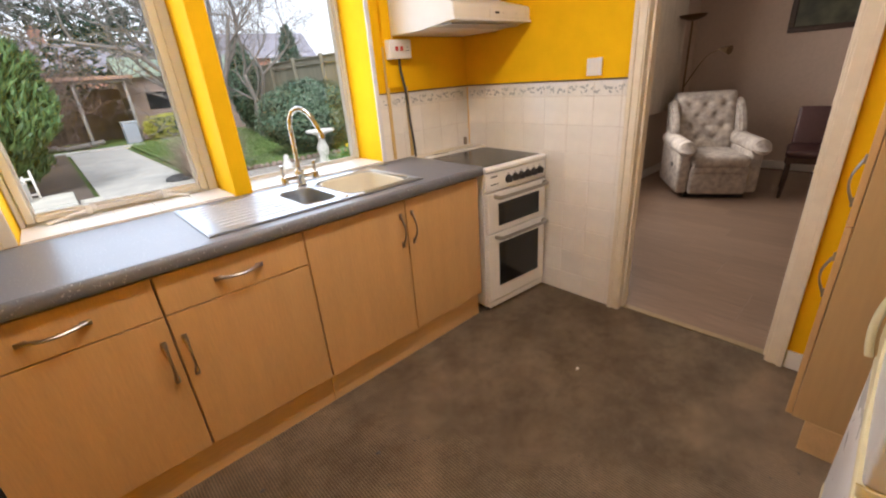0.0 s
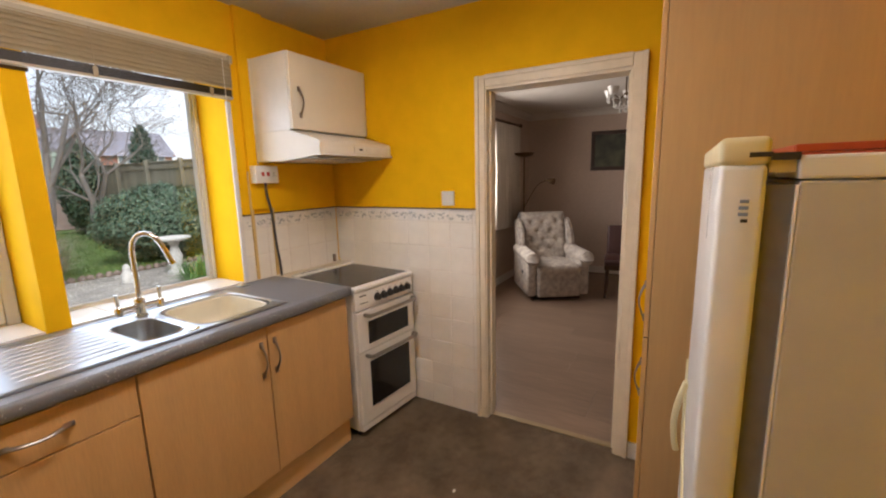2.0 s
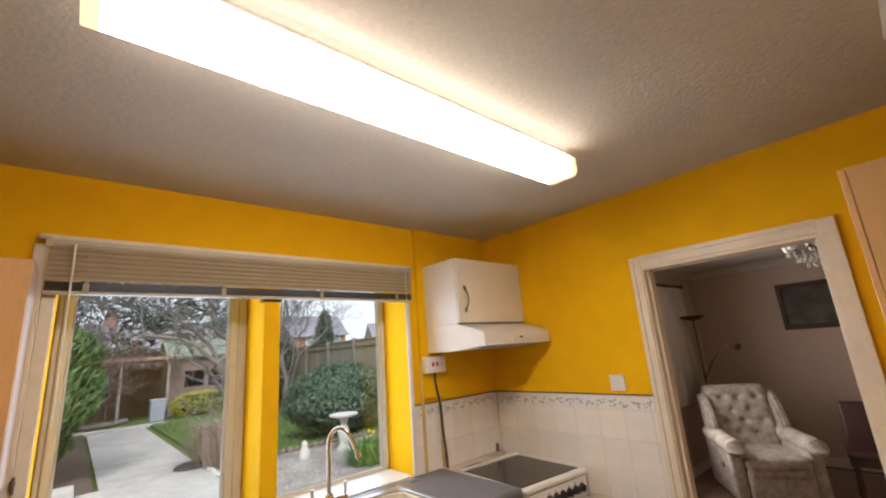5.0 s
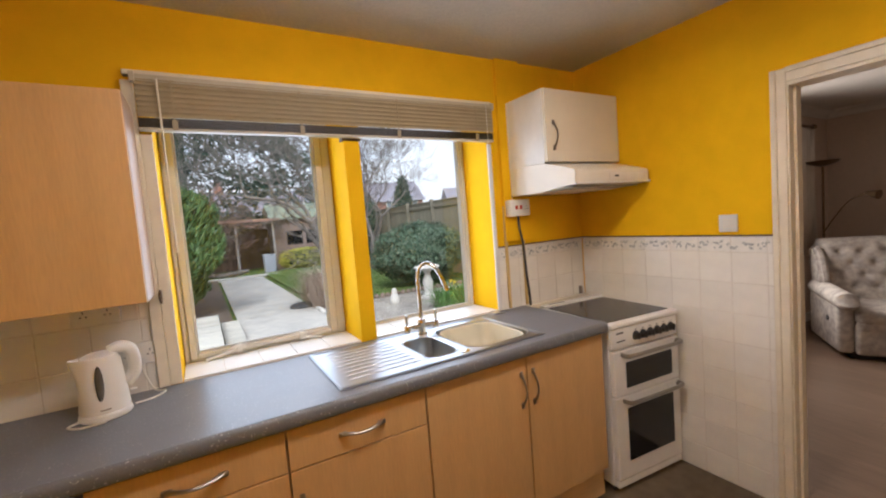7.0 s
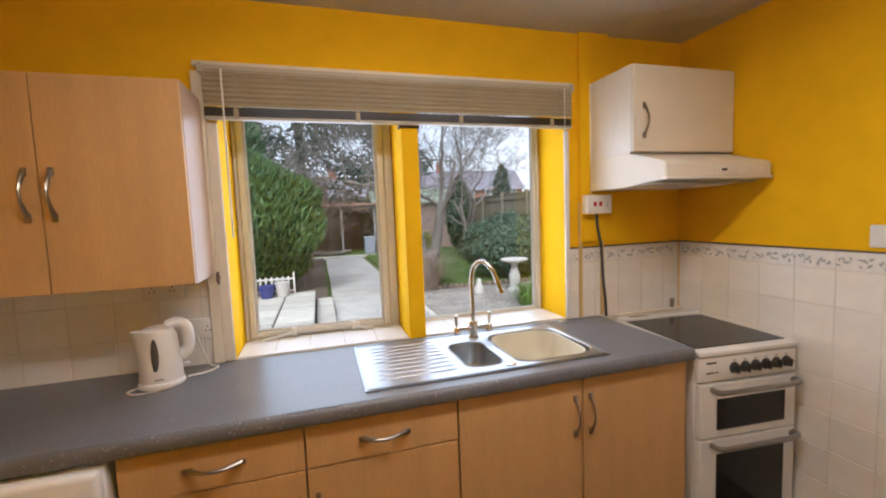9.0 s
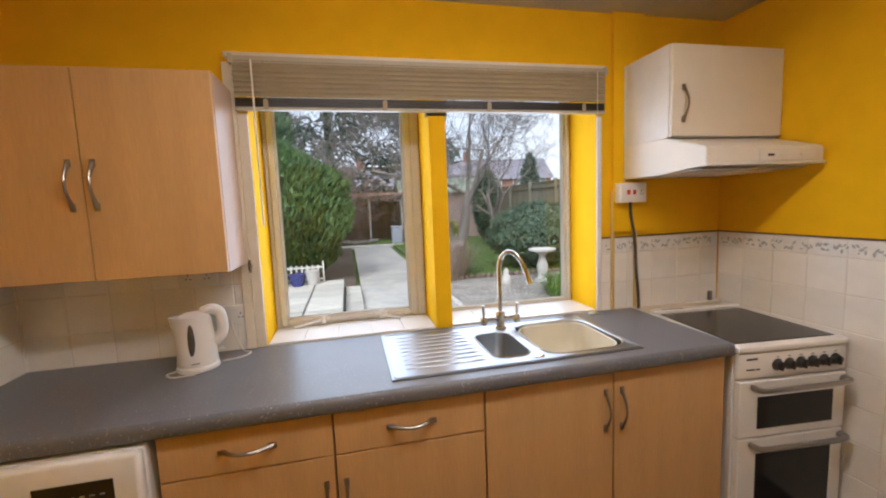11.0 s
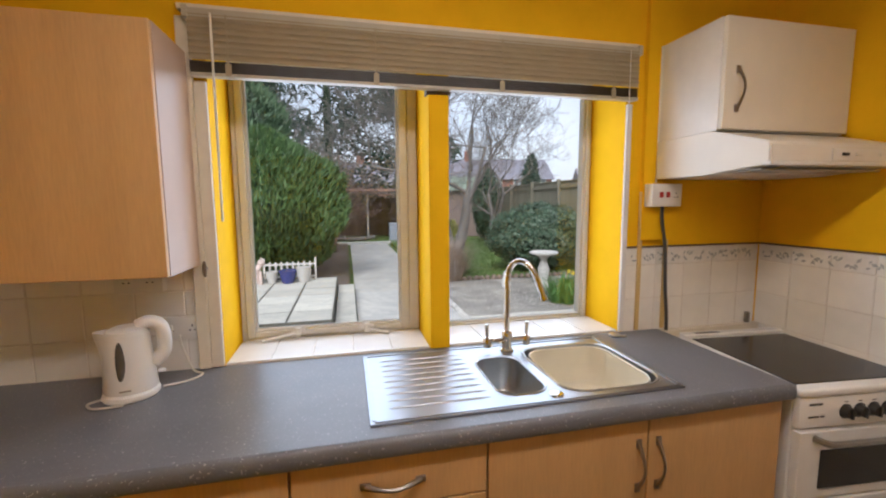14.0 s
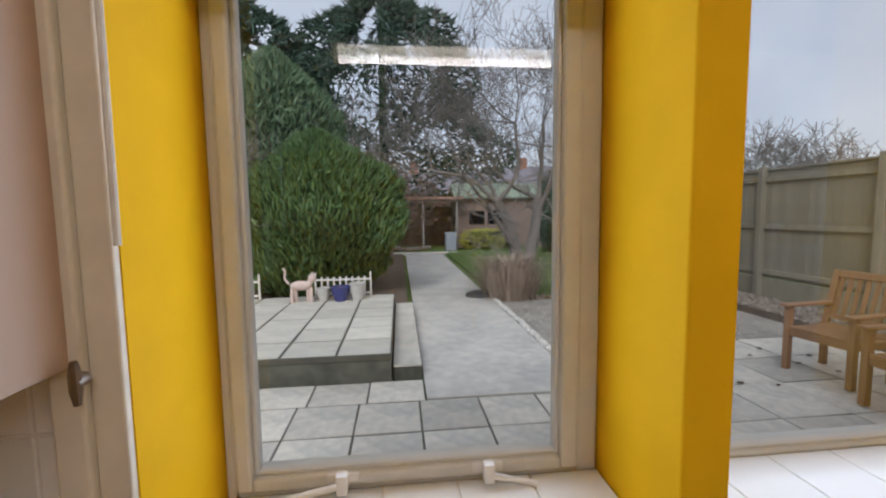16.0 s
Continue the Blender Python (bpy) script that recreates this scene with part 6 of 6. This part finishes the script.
def leafy(name, label, category, x, y, z, rx, ry, rz, n, size, material, seed, square=0.0):
    """A clipped shrub: leaves all over an uneven rounded body."""
    rnd = random.Random(seed)
    root = thing(name, label, category, (x, y, z))
    vs, fs = [], []
    for _ in range(n):
        d = Vector((rnd.gauss(0, 1), rnd.gauss(0, 1), rnd.gauss(0, 1))).normalized()
        if square:
            mx_ = max(abs(d.x), abs(d.y), abs(d.z))
            d2 = d / mx_
            q = d.lerp(d2, square)
        else:
            q = d
        k = (0.90 + 0.12 * noise.noise(d * 2.3 + Vector((seed, 0, 0))) + 0.06 * noise.noise(d * 6)) * rnd.uniform(0.86, 1.03)
        p = Vector((q.x * rx * k, q.y * ry * k, rz + q.z * rz * k))
        nrm = (d + Vector((rnd.gauss(0, 0.5), rnd.gauss(0, 0.5), rnd.gauss(0.2, 0.5)))).normalized()
        s = nrm.orthogonal().normalized()
        s = Matrix.Rotation(rnd.uniform(0, 6.28), 3, nrm) @ s
        t = nrm.cross(s)
        L, W = size * rnd.uniform(0.7, 1.3), size * 0.5
        b = len(vs)
        vs += [p - s * L * 0.5, p + t * W * 0.5 + nrm * W * 0.15, p + s * L * 0.5, p - t * W * 0.5 + nrm * W * 0.15]
        fs += [(b, b + 1, b + 2), (b, b + 2, b + 3)]
    ob = new("foliage", raw("foliage", vs, fs, material))
    ob.parent = root
    # added solid body behind the leaves, dark to paint the shade between them
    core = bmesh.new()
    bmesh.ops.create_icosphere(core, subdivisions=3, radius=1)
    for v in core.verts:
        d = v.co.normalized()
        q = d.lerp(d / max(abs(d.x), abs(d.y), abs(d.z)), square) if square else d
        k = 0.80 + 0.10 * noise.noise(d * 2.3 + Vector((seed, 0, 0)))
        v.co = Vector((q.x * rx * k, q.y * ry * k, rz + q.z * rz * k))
    part("shade_core", core, mat("shade_core_leaf", (0.02, 0.04, 0.02), 0.9, vary=0.4, grain=14), root, "dark solid core, coloured as the shade inside the foliage")
    part("stem", cyl(bmesh.new(), 0.05, 0.04, (0, 0, -0.02), (0, 0, rz), 8), BARK, root)
    return root


leafy("clipped_shrub", "rounded clipped dark green evergreen shrub", "shrub", 5.42, 10.3, GZ + 0.06, 1.42, 1.0, 0.80, 12000, 0.075, LAUREL, 41)
leafy("golden_hedge", "low golden variegated hedge in front of the shed", "hedge", 4.7, 19.75, GZ, 1.35, 0.45, 0.47, 4200, 0.09, GOLD, 42, 0.6)
leafy("ivy_mass", "dark ivy growing over the fence corner", "ivy", 6.6, 17.6, GZ, 0.6, 0.9, 1.6, 3600, 0.12, LAUREL, 43)


def blades(name, label, category, x, y, z, n, h, r, material, seed, droop=0.3, width=0.012):
    rnd = random.Random(seed)
    vs, fs = [], []
    for _ in range(n):
        a, rr = rnd.uniform(0, 6.28), r * 0.55 * rnd.random()
        o = Vector((rr * math.cos(a), rr * math.sin(a), 0))
        out = Vector((math.cos(a), math.sin(a), 0)) * r * rnd.uniform(0.0, 0.9)
        L = h * rnd.uniform(0.3, 1.1)
        s = Vector((-math.sin(a), math.cos(a), 0)) * width * rnd.uniform(0.6, 1.3)
        mid = o + out * 0.35 + Vector((0, 0, L * 0.7))
        tip = o + out + Vector((0, 0, L * (1 - droop * rnd.random())))
        b = len(vs)
        vs += [o - s, o + s, mid + s * 0.8, mid - s * 0.8, tip]
        fs += [(b, b + 1, b + 2, b + 3), (b + 3, b + 2, b + 4)]
    me = raw(name, [v + Vector((x, y, z)) for v in vs], fs, material)
    return tagged(new(name, me), label, category)


blades("pampas_clump", "dry straw-coloured ornamental grass clump", "grass clump", 2.98, 10.05, GZ, 1900, 0.92, 0.95, STRAW, 51, 0.25, 0.006)
blades("daffodil_clump", "green daffodil leaves by the patio", "plant", 4.45, 7.5, GZ, 420, 0.50, 0.48, BLADE, 52, 0.8, 0.010)
blades("daffodil_clump", "green daffodil leaves by the patio", "plant", 5.0, 7.75, GZ, 260, 0.46, 0.42, BLADE, 53, 0.8, 0.010)
rnd = random.Random(54)
root = thing("daffodil_flowers", "few yellow daffodil flowers among the leaves", "flowers", (4.8, 7.6, GZ))
for k in range(3):
    q = (rnd.uniform(-0.5, 0.45), rnd.uniform(-0.2, 0.3), rnd.uniform(0.36, 0.52))
    bm = bmesh.new()
    for i in range(6):
        a = math.radians(60 * i)
        c = bm.verts.new(q)
        e = [bm.verts.new((q[0] + 0.035 * math.cos(a + s), q[1] - 0.006, q[2] + 0.035 * math.sin(a + s))) for s in (-0.4, 0.4)]
        bm.faces.new((c, *e))
    cyl(bm, 0.010, 0.016, q, (q[0], q[1] - 0.03, q[2]), 8)
    f = part("flower", bm, DAFF, root)
    part("stalk", cyl(bmesh.new(), 0.004, 0.004, (q[0] * 0.9, q[1], 0), (q[0], q[1], q[2]), 5), BLADE, f)


# ---- garden things ----
def fence():
    root = thing("garden_fence", "weathered closeboard timber fence with posts", "fence", (7.1, 3.6, 0.0))
    z0, z1, bay = 0.12, 2.12, 1.78
    boards = mesh_of("board", one(-0.011, 0.011, -0.062, 0.062, z0 + 0.2, z1 - 0.02, 0.002, seg=1), FENCE)
    posts = mesh_of("post", one(-0.05, 0.05, -0.05, 0.05, -0.1, z1 + 0.06, 0.006, seg=1), FENCE)
    rails = mesh_of("rail", one(-0.035, 0.0, 0.05, bay - 0.05, -0.04, 0.04, 0.004, seg=1), FENCE)
    gravel_boards = mesh_of("gravel_board", one(-0.02, 0.02, 0.05, bay - 0.05, z0 - 0.2, z0 + 0.19, 0.003, seg=1), FENCE)
    caps = mesh_of("capping", one(-0.04, 0.04, 0.0, bay, z1 - 0.018, z1 + 0.015, 0.004, seg=1), FENCE)
    for k in range(10):
        y = k * bay
        piece("post", posts, root, pose(-0.06, y, 0))
        if k < 9:
            for z in (0.42, 1.18, 1.96):
                piece("rail", rails, root, pose(-0.014, y, z))
            piece("gravel_board", gravel_boards, root, pose(0, y, 0))
            piece("capping", caps, root, pose(0, y, 0))
            for i in range(14):
                piece("board", boards, root, pose(0.003 * (i % 2), y + 0.08 + i * 0.1245, 0, 0, 0, 2))
    back = thing("garden_fence", "dark old timber fence across the garden's end", "fence", (-8.0, 23.0, GZ))
    b2 = mesh_of("board", one(-0.08, 0.08, -0.012, 0.012, 0, 1.9, 0.003, seg=1), mat("old_fence", (0.16, 0.12, 0.10), 0.9, vary=0.3, grain=14, objrand=0.2))
    for i in range(96):
        piece("board", b2, back, pose(i * 0.158, 0.004 * (i % 2), 0))
    left = thing("garden_fence", "dark old timber fence beside the conifers", "fence", (-4.2, 3.6, GZ))
    for i in range(120):
        piece("board", b2, left, pose(0.004 * (i % 2), i * 0.16, 0, 0, 0, 90))


fence()


def shed():
    root = thing("garden_shed", "timber garden shed with a mossy green felt roof", "shed", (3.55, 20.9, GZ))
    W, D, H = 4.2, 2.4, 2.25
    for i in range(15):
        part("board", one(0, W, -0.012, 0.012 + 0.006 * (i % 2), i * 0.15 + 0.002, i * 0.15 + 0.148, 0.003, seg=1), SHED, root)
    part("side_wall", one(0, 0.03, 0.02, D, 0, H), SHED, root)
    part("side_wall", one(W - 0.03, W, 0.02, D, 0, H), SHED, root)
    bm = bmesh.new()
    prof = [(-0.25, H - 0.05), (-0.25, H + 0.02), (D / 2, H + 0.72), (D + 0.2, H + 0.1), (D + 0.2, H + 0.03), (D / 2, H + 0.64)]
    a, b = [bm.verts.new((-0.18, y, z)) for y, z in prof], [bm.verts.new((W + 0.18, y, z)) for y, z in prof]
    for i in range(6):
        j = (i + 1) % 6
        bm.faces.new((a[i], a[j], b[j], b[i]))
    bm.faces.new(a[::-1])
    bm.faces.new(b)
    part("roof", bm, FELT, root, "mossy green felt roof")
    for x0, x1 in ((0.45, 1.25), (1.30, 2.15)):
        w = part("window", one(x0, x1, -0.03, -0.013, 1.0, 1.72, 0.004), SHED, root)
        part("pane", one(x0 + 0.05, x1 - 0.05, -0.034, -0.0305, 1.05, 1.67), BLACK, w, "dark shed window pane")


shed()


def lean_to():
    root = thing("open_store", "old open timber store with a reddish flat roof", "lean-to", (-0.6, 20.2, GZ))
    for x in (0.05, 2.55, 4.0):
        part("post", cyl(bmesh.new(), 0.055, 0.05, (x, 0, 0), (x, 0, 2.15), 10), BARK_PALE, root)
    part("roof", one(-0.3, 4.3, -0.25, 2.4, 2.15, 2.27, 0.01), mat("rusty_sheet", (0.34, 0.20, 0.15), 0.8, vary=0.3, grain=8), root)
    part("beam", one(-0.2, 4.2, -0.06, 0.04, 2.04, 2.149, 0.005), BARK_PALE, root)


lean_to()
t = thing("storage_bin", "grey-blue plastic bin by the store", "bin", (3.05, 19.6, GZ))
part("body", one(-0.22, 0.22, -0.2, 0.2, 0, 0.72, 0.03), mat("bin_plastic", (0.33, 0.36, 0.42), 0.4, vary=0.08), t)
part("lid", one(-0.24, 0.24, -0.22, 0.22, 0.721, 0.77, 0.012), mat("bin_lid", (0.40, 0.43, 0.48), 0.4, vary=0.08), t)
rnd = random.Random(77)
for k in range(9):
    t = thing("log", "old cut log lying by the store", "log", (0.6 + rnd.uniform(-0.9, 1.3), 19.2 + rnd.uniform(-0.3, 0.3), GZ + 0.05), turn=rnd.uniform(-40, 40), group="logs by the store")
    part("wood", cyl(bmesh.new(), 0.09, 0.08, (-0.35, 0, 0.06), (0.35, 0, 0.06 + rnd.uniform(0, 0.1)), 10), BARK, t)
bm = bmesh.new()
bmesh.ops.create_uvsphere(bm, u_segments=20, v_segments=10, radius=1, matrix=Matrix.Translation((2.42, 10.15, GZ + 0.02)) @ Matrix.Diagonal((0.27, 0.22, 0.09, 1)))
solid("garden_rock", bm, mat("dark_rock", (0.08, 0.08, 0.08), 0.8, vary=0.3, bump=0.6), "dark flat rock at the path's edge", "rock", smooth=True)


def bird_bath():
    root = thing("bird_bath", "pale cast-stone bird bath on the gravel", "bird bath", (4.72, 8.75, GZ))
    part("pedestal", lathe(bmesh.new(), [(0.15, 0), (0.15, 0.05), (0.11, 0.08), (0.085, 0.14), (0.10, 0.24), (0.115, 0.32), (0.08, 0.42), (0.06, 0.50), (0.085, 0.56), (0.10, 0.58)], (0, 0, 0)), STONE, root, smooth=True)
    part("basin", lathe(bmesh.new(), [(0.10, 0.58), (0.18, 0.605), (0.27, 0.63), (0.275, 0.66), (0.255, 0.668), (0.22, 0.645), (0.05, 0.632)], (0, 0, 0)), STONE, root, smooth=True)


bird_bath()
bm = lathe(bmesh.new(), [(0.09, 0), (0.10, 0.06), (0.085, 0.14), (0.055, 0.19), (0.05, 0.22), (0.055, 0.26), (0.03, 0.30), (0.01, 0.31)], (3.98, 8.85, GZ - 0.005), 18)
solid("stone_ornament", bm, STONE, "small white stone bird ornament on the gravel", "ornament", smooth=True)


def garden_chair(at, turn):
    root = thing("garden_armchair", "slatted brown teak garden armchair on the patio", "garden chair", at, turn, group="teak garden armchairs")
    for x in (-0.27, 0.27):
        part("leg", one(x - 0.026, x + 0.026, -0.28, -0.22, 0, 0.62, 0.004), TEAK, root)
        part("leg", one(x - 0.026, x + 0.026, 0.20, 0.25, 0, 0.44, 0.004), TEAK, root)
        tilt = pose(x, 0.225, 0.42, -14)
        part("back_post", one(-0.026, 0.026, -0.025, 0.025, 0, 0.55, 0.004, tilt), TEAK, root)
        part("arm", one(x - 0.04, x + 0.04, -0.31, 0.30, 0.62, 0.648, 0.006), TEAK, root)
        part("side_rail", one(x - 0.018, x + 0.018, -0.22, 0.20, 0.34, 0.41, 0.004), TEAK, root)
    part("front_rail", one(-0.244, 0.244, -0.27, -0.235, 0.34, 0.41, 0.004), TEAK, root)
    for i in range(7):
        y = -0.27 + i * 0.078
        part("seat_slat", one(-0.25, 0.25, y, y + 0.058, 0.412, 0.432, 0.003), TEAK, root)
    tilt = pose(0, 0.225, 0.42, -14)
    part("top_rail", one(-0.244, 0.244, -0.02, 0.02, 0.48, 0.55, 0.004, tilt), TEAK, root)
    part("lower_rail", one(-0.244, 0.244, -0.02, 0.02, 0.06, 0.11, 0.004, tilt), TEAK, root)
    for i in range(7):
        x = -0.215 + i * 0.0717
        part("back_slat", one(x - 0.018, x + 0.018, -0.008, 0.008, 0.11, 0.48, 0.003, tilt), TEAK, root)
    return root


chair = garden_chair((5.00, 5.88, GZ + 0.002), -83)
copy_thing(chair, pose(4.84, 5.05, GZ + 0.002, 0, 0, -92))


def low_rail(x0, x1, y, z, seed):
    root = thing("border_fence", "low white decorative border fence on the terrace", "border fence", (x0, y, z))
    w = x1 - x0
    for h in (0.05, 0.27):
        part("rail", one(0, w, -0.012, 0.012, h, h + 0.03, 0.003), WHITE, root)
    n = max(2, int(w / 0.095))
    for i in range(n + 1):
        part("picket", one(i * w / n - 0.014, i * w / n + 0.014, -0.014, 0.014, 0.0, 0.33 if i % n else 0.40, 0.004), WHITE, root)


low_rail(-0.40, 0.46, 9.12, 0.17, 1)
low_rail(-2.3, -1.25, 9.12, 0.17, 2)


def cat_ornament():
    root_at = Vector((-0.56, 8.85, 0.172))
    bm = bmesh.new()

    def ball(p, r):
        bmesh.ops.create_uvsphere(bm, u_segments=14, v_segments=10, radius=1, matrix=Matrix.Translation(root_at + Vector(p)) @ Matrix.Diagonal((*r, 1)))
    ball((0, 0, 0.25), (0.16, 0.07, 0.075))
    ball((0.17, 0, 0.36), (0.062, 0.058, 0.062))
    cyl(bm, 0.05, 0.04, root_at + Vector((0.11, 0, 0.26)), root_at + Vector((0.17, 0, 0.36)), 10)
    for x in (-0.13, -0.08, 0.10, 0.15):
        cyl(bm, 0.03, 0.026, root_at + Vector((x, 0.03 if x in (-0.08, 0.10) else -0.03, 0)), root_at + Vector((x, 0, 0.22)), 8)
    sweep(bm, [root_at + Vector(p) for p in bend([(-0.17, 0, 0.28), (-0.23, 0, 0.36), (-0.22, 0, 0.46), (-0.25, 0, 0.52)], 4)], 0.018, 8)
    for y in (-0.035, 0.035):
        cyl(bm, 0.025, 0.002, root_at + Vector((0.17, y, 0.40)), root_at + Vector((0.17, y, 0.455)), 6)
    solid("cat_ornament", bm, PINK, "pinkish standing cat garden ornament on the terrace", "ornament", smooth=True)


cat_ornament()
for x, y, r, h, m_, lab in ((0.02, 8.86, 0.14, 0.22, BLUEPOT, "glazed dark blue flower pot on the terrace"), (-0.24, 8.9, 0.10, 0.20, STONE, "pale stone flower pot on the terrace"), (0.27, 8.9, 0.12, 0.26, STONE, "pale stone flower pot on the terrace")):
    t = thing("flower_pot", lab, "flower pot", (x, y, 0.172))
    part("pot", lathe(bmesh.new(), [(r * 0.65, 0), (r * 0.9, h * 0.5), (r, h * 0.9), (r * 1.08, h * 0.93), (r * 1.08, h), (r * 0.9, h), (r * 0.85, h * 0.85)], (0, 0, 0), 18), m_, t, smooth=True)
    part("soil", cyl(bmesh.new(), r * 0.86, r * 0.86, (0, 0, h * 0.82), (0, 0, h * 0.86), 16), SOIL, t)


# ---- beyond the garden ----
def far_house(x, y, w, d, h, turn, wins):
    root = thing("brick_house", "distant red brick house with a slate roof", "house", (x, y, GZ), turn)
    part("wall", one(-w / 2, w / 2, 0, d, 0, h), BRICKFAR, root)
    bm = bmesh.new()
    prof = [(-0.4, h - 0.1), (d / 2, h + d * 0.36), (d + 0.4, h - 0.1)]
    a, b = [bm.verts.new((-w / 2 - 0.3, yy, z)) for yy, z in prof], [bm.verts.new((w / 2 + 0.3, yy, z)) for yy, z in prof]
    for i in range(3):
        j = (i + 1) % 3
        bm.faces.new((a[i], a[j], b[j], b[i]))
    bm.faces.new(a[::-1])
    bm.faces.new(b)
    roof = part("roof", bm, ROOFFAR, root)
    part("chimney", one(-w / 4, -w / 4 + 0.8, d / 2 - 0.4, d / 2 + 0.4, h + d * 0.25, h + d * 0.36 + 1.0), BRICKFAR, roof)
    for i in range(wins):
        for z0 in (0.9, 3.4):
            wx = -w / 2 + (i + 0.5) * w / wins
            wn_ = part("window", one(wx - 0.65, wx + 0.65, -0.06, 0.02, z0, z0 + 1.15, 0.02), WHITE, root)
            for s in (-0.31, 0.31):
                part("pane", one(wx + s - 0.26, wx + s + 0.26, -0.07, -0.061, z0 + 0.08, z0 + 1.07), mat("far_pane", (0.22, 0.25, 0.28), 0.1, vary=0.1), wn_)


far_house(18, 47, 13, 7, 4.4, -8, 5)
far_house(5.5, 45, 12, 7, 3.6, 4, 4)
far_house(33, 42, 12, 7, 3.2, -20, 4)
far_house(-10, 48, 14, 7, 4.6, 6, 5)
leafy("far_bushes", "leafless brown bushes beyond the fence", "bush", 14.5, 13.5, GZ, 3.0, 3.5, 1.35, 3000, 0.22, BERRY, 71)
leafy("far_bushes", "leafless brown bushes beyond the fence", "bush", 19.5, 15.5, GZ, 4.0, 3.5, 1.6, 3000, 0.24, BERRY, 72)
leafy("far_bushes", "dull green bushes behind the old fence", "bush", -2.0, 27.5, GZ, 6.0, 2.0, 1.6, 3000, 0.30, CEDAR, 73)
leafy("far_bushes", "dull brown bushes behind the shed", "bush", 7.5, 27.0, GZ, 5.0, 2.0, 1.5, 3000, 0.28, BERRY, 74)


# ---- small marks ----
bm = bmesh.new()
bmesh.ops.create_icosphere(bm, subdivisions=1, radius=0.008, matrix=Matrix.Translation((2.32, 1.78, 0.006)) @ Matrix.Diagonal((1.6, 1, 0.6, 1)))
solid("crumb", bm, CORD, "pale crumb lying on the carpet", "crumb")
for x, y in ((0.95, 2.28), (1.75, 0.98), (1.35, 2.1)):
    bm = bmesh.new()
    bmesh.ops.create_icosphere(bm, subdivisions=1, radius=0.008, matrix=Matrix.Translation((x, y, 0.004)) @ Matrix.Diagonal((1.4, 1, 0.5, 1)))
    solid("crumb", bm, CABLE, "dark crumb lying on the carpet", "crumb", group="crumbs on the carpet")
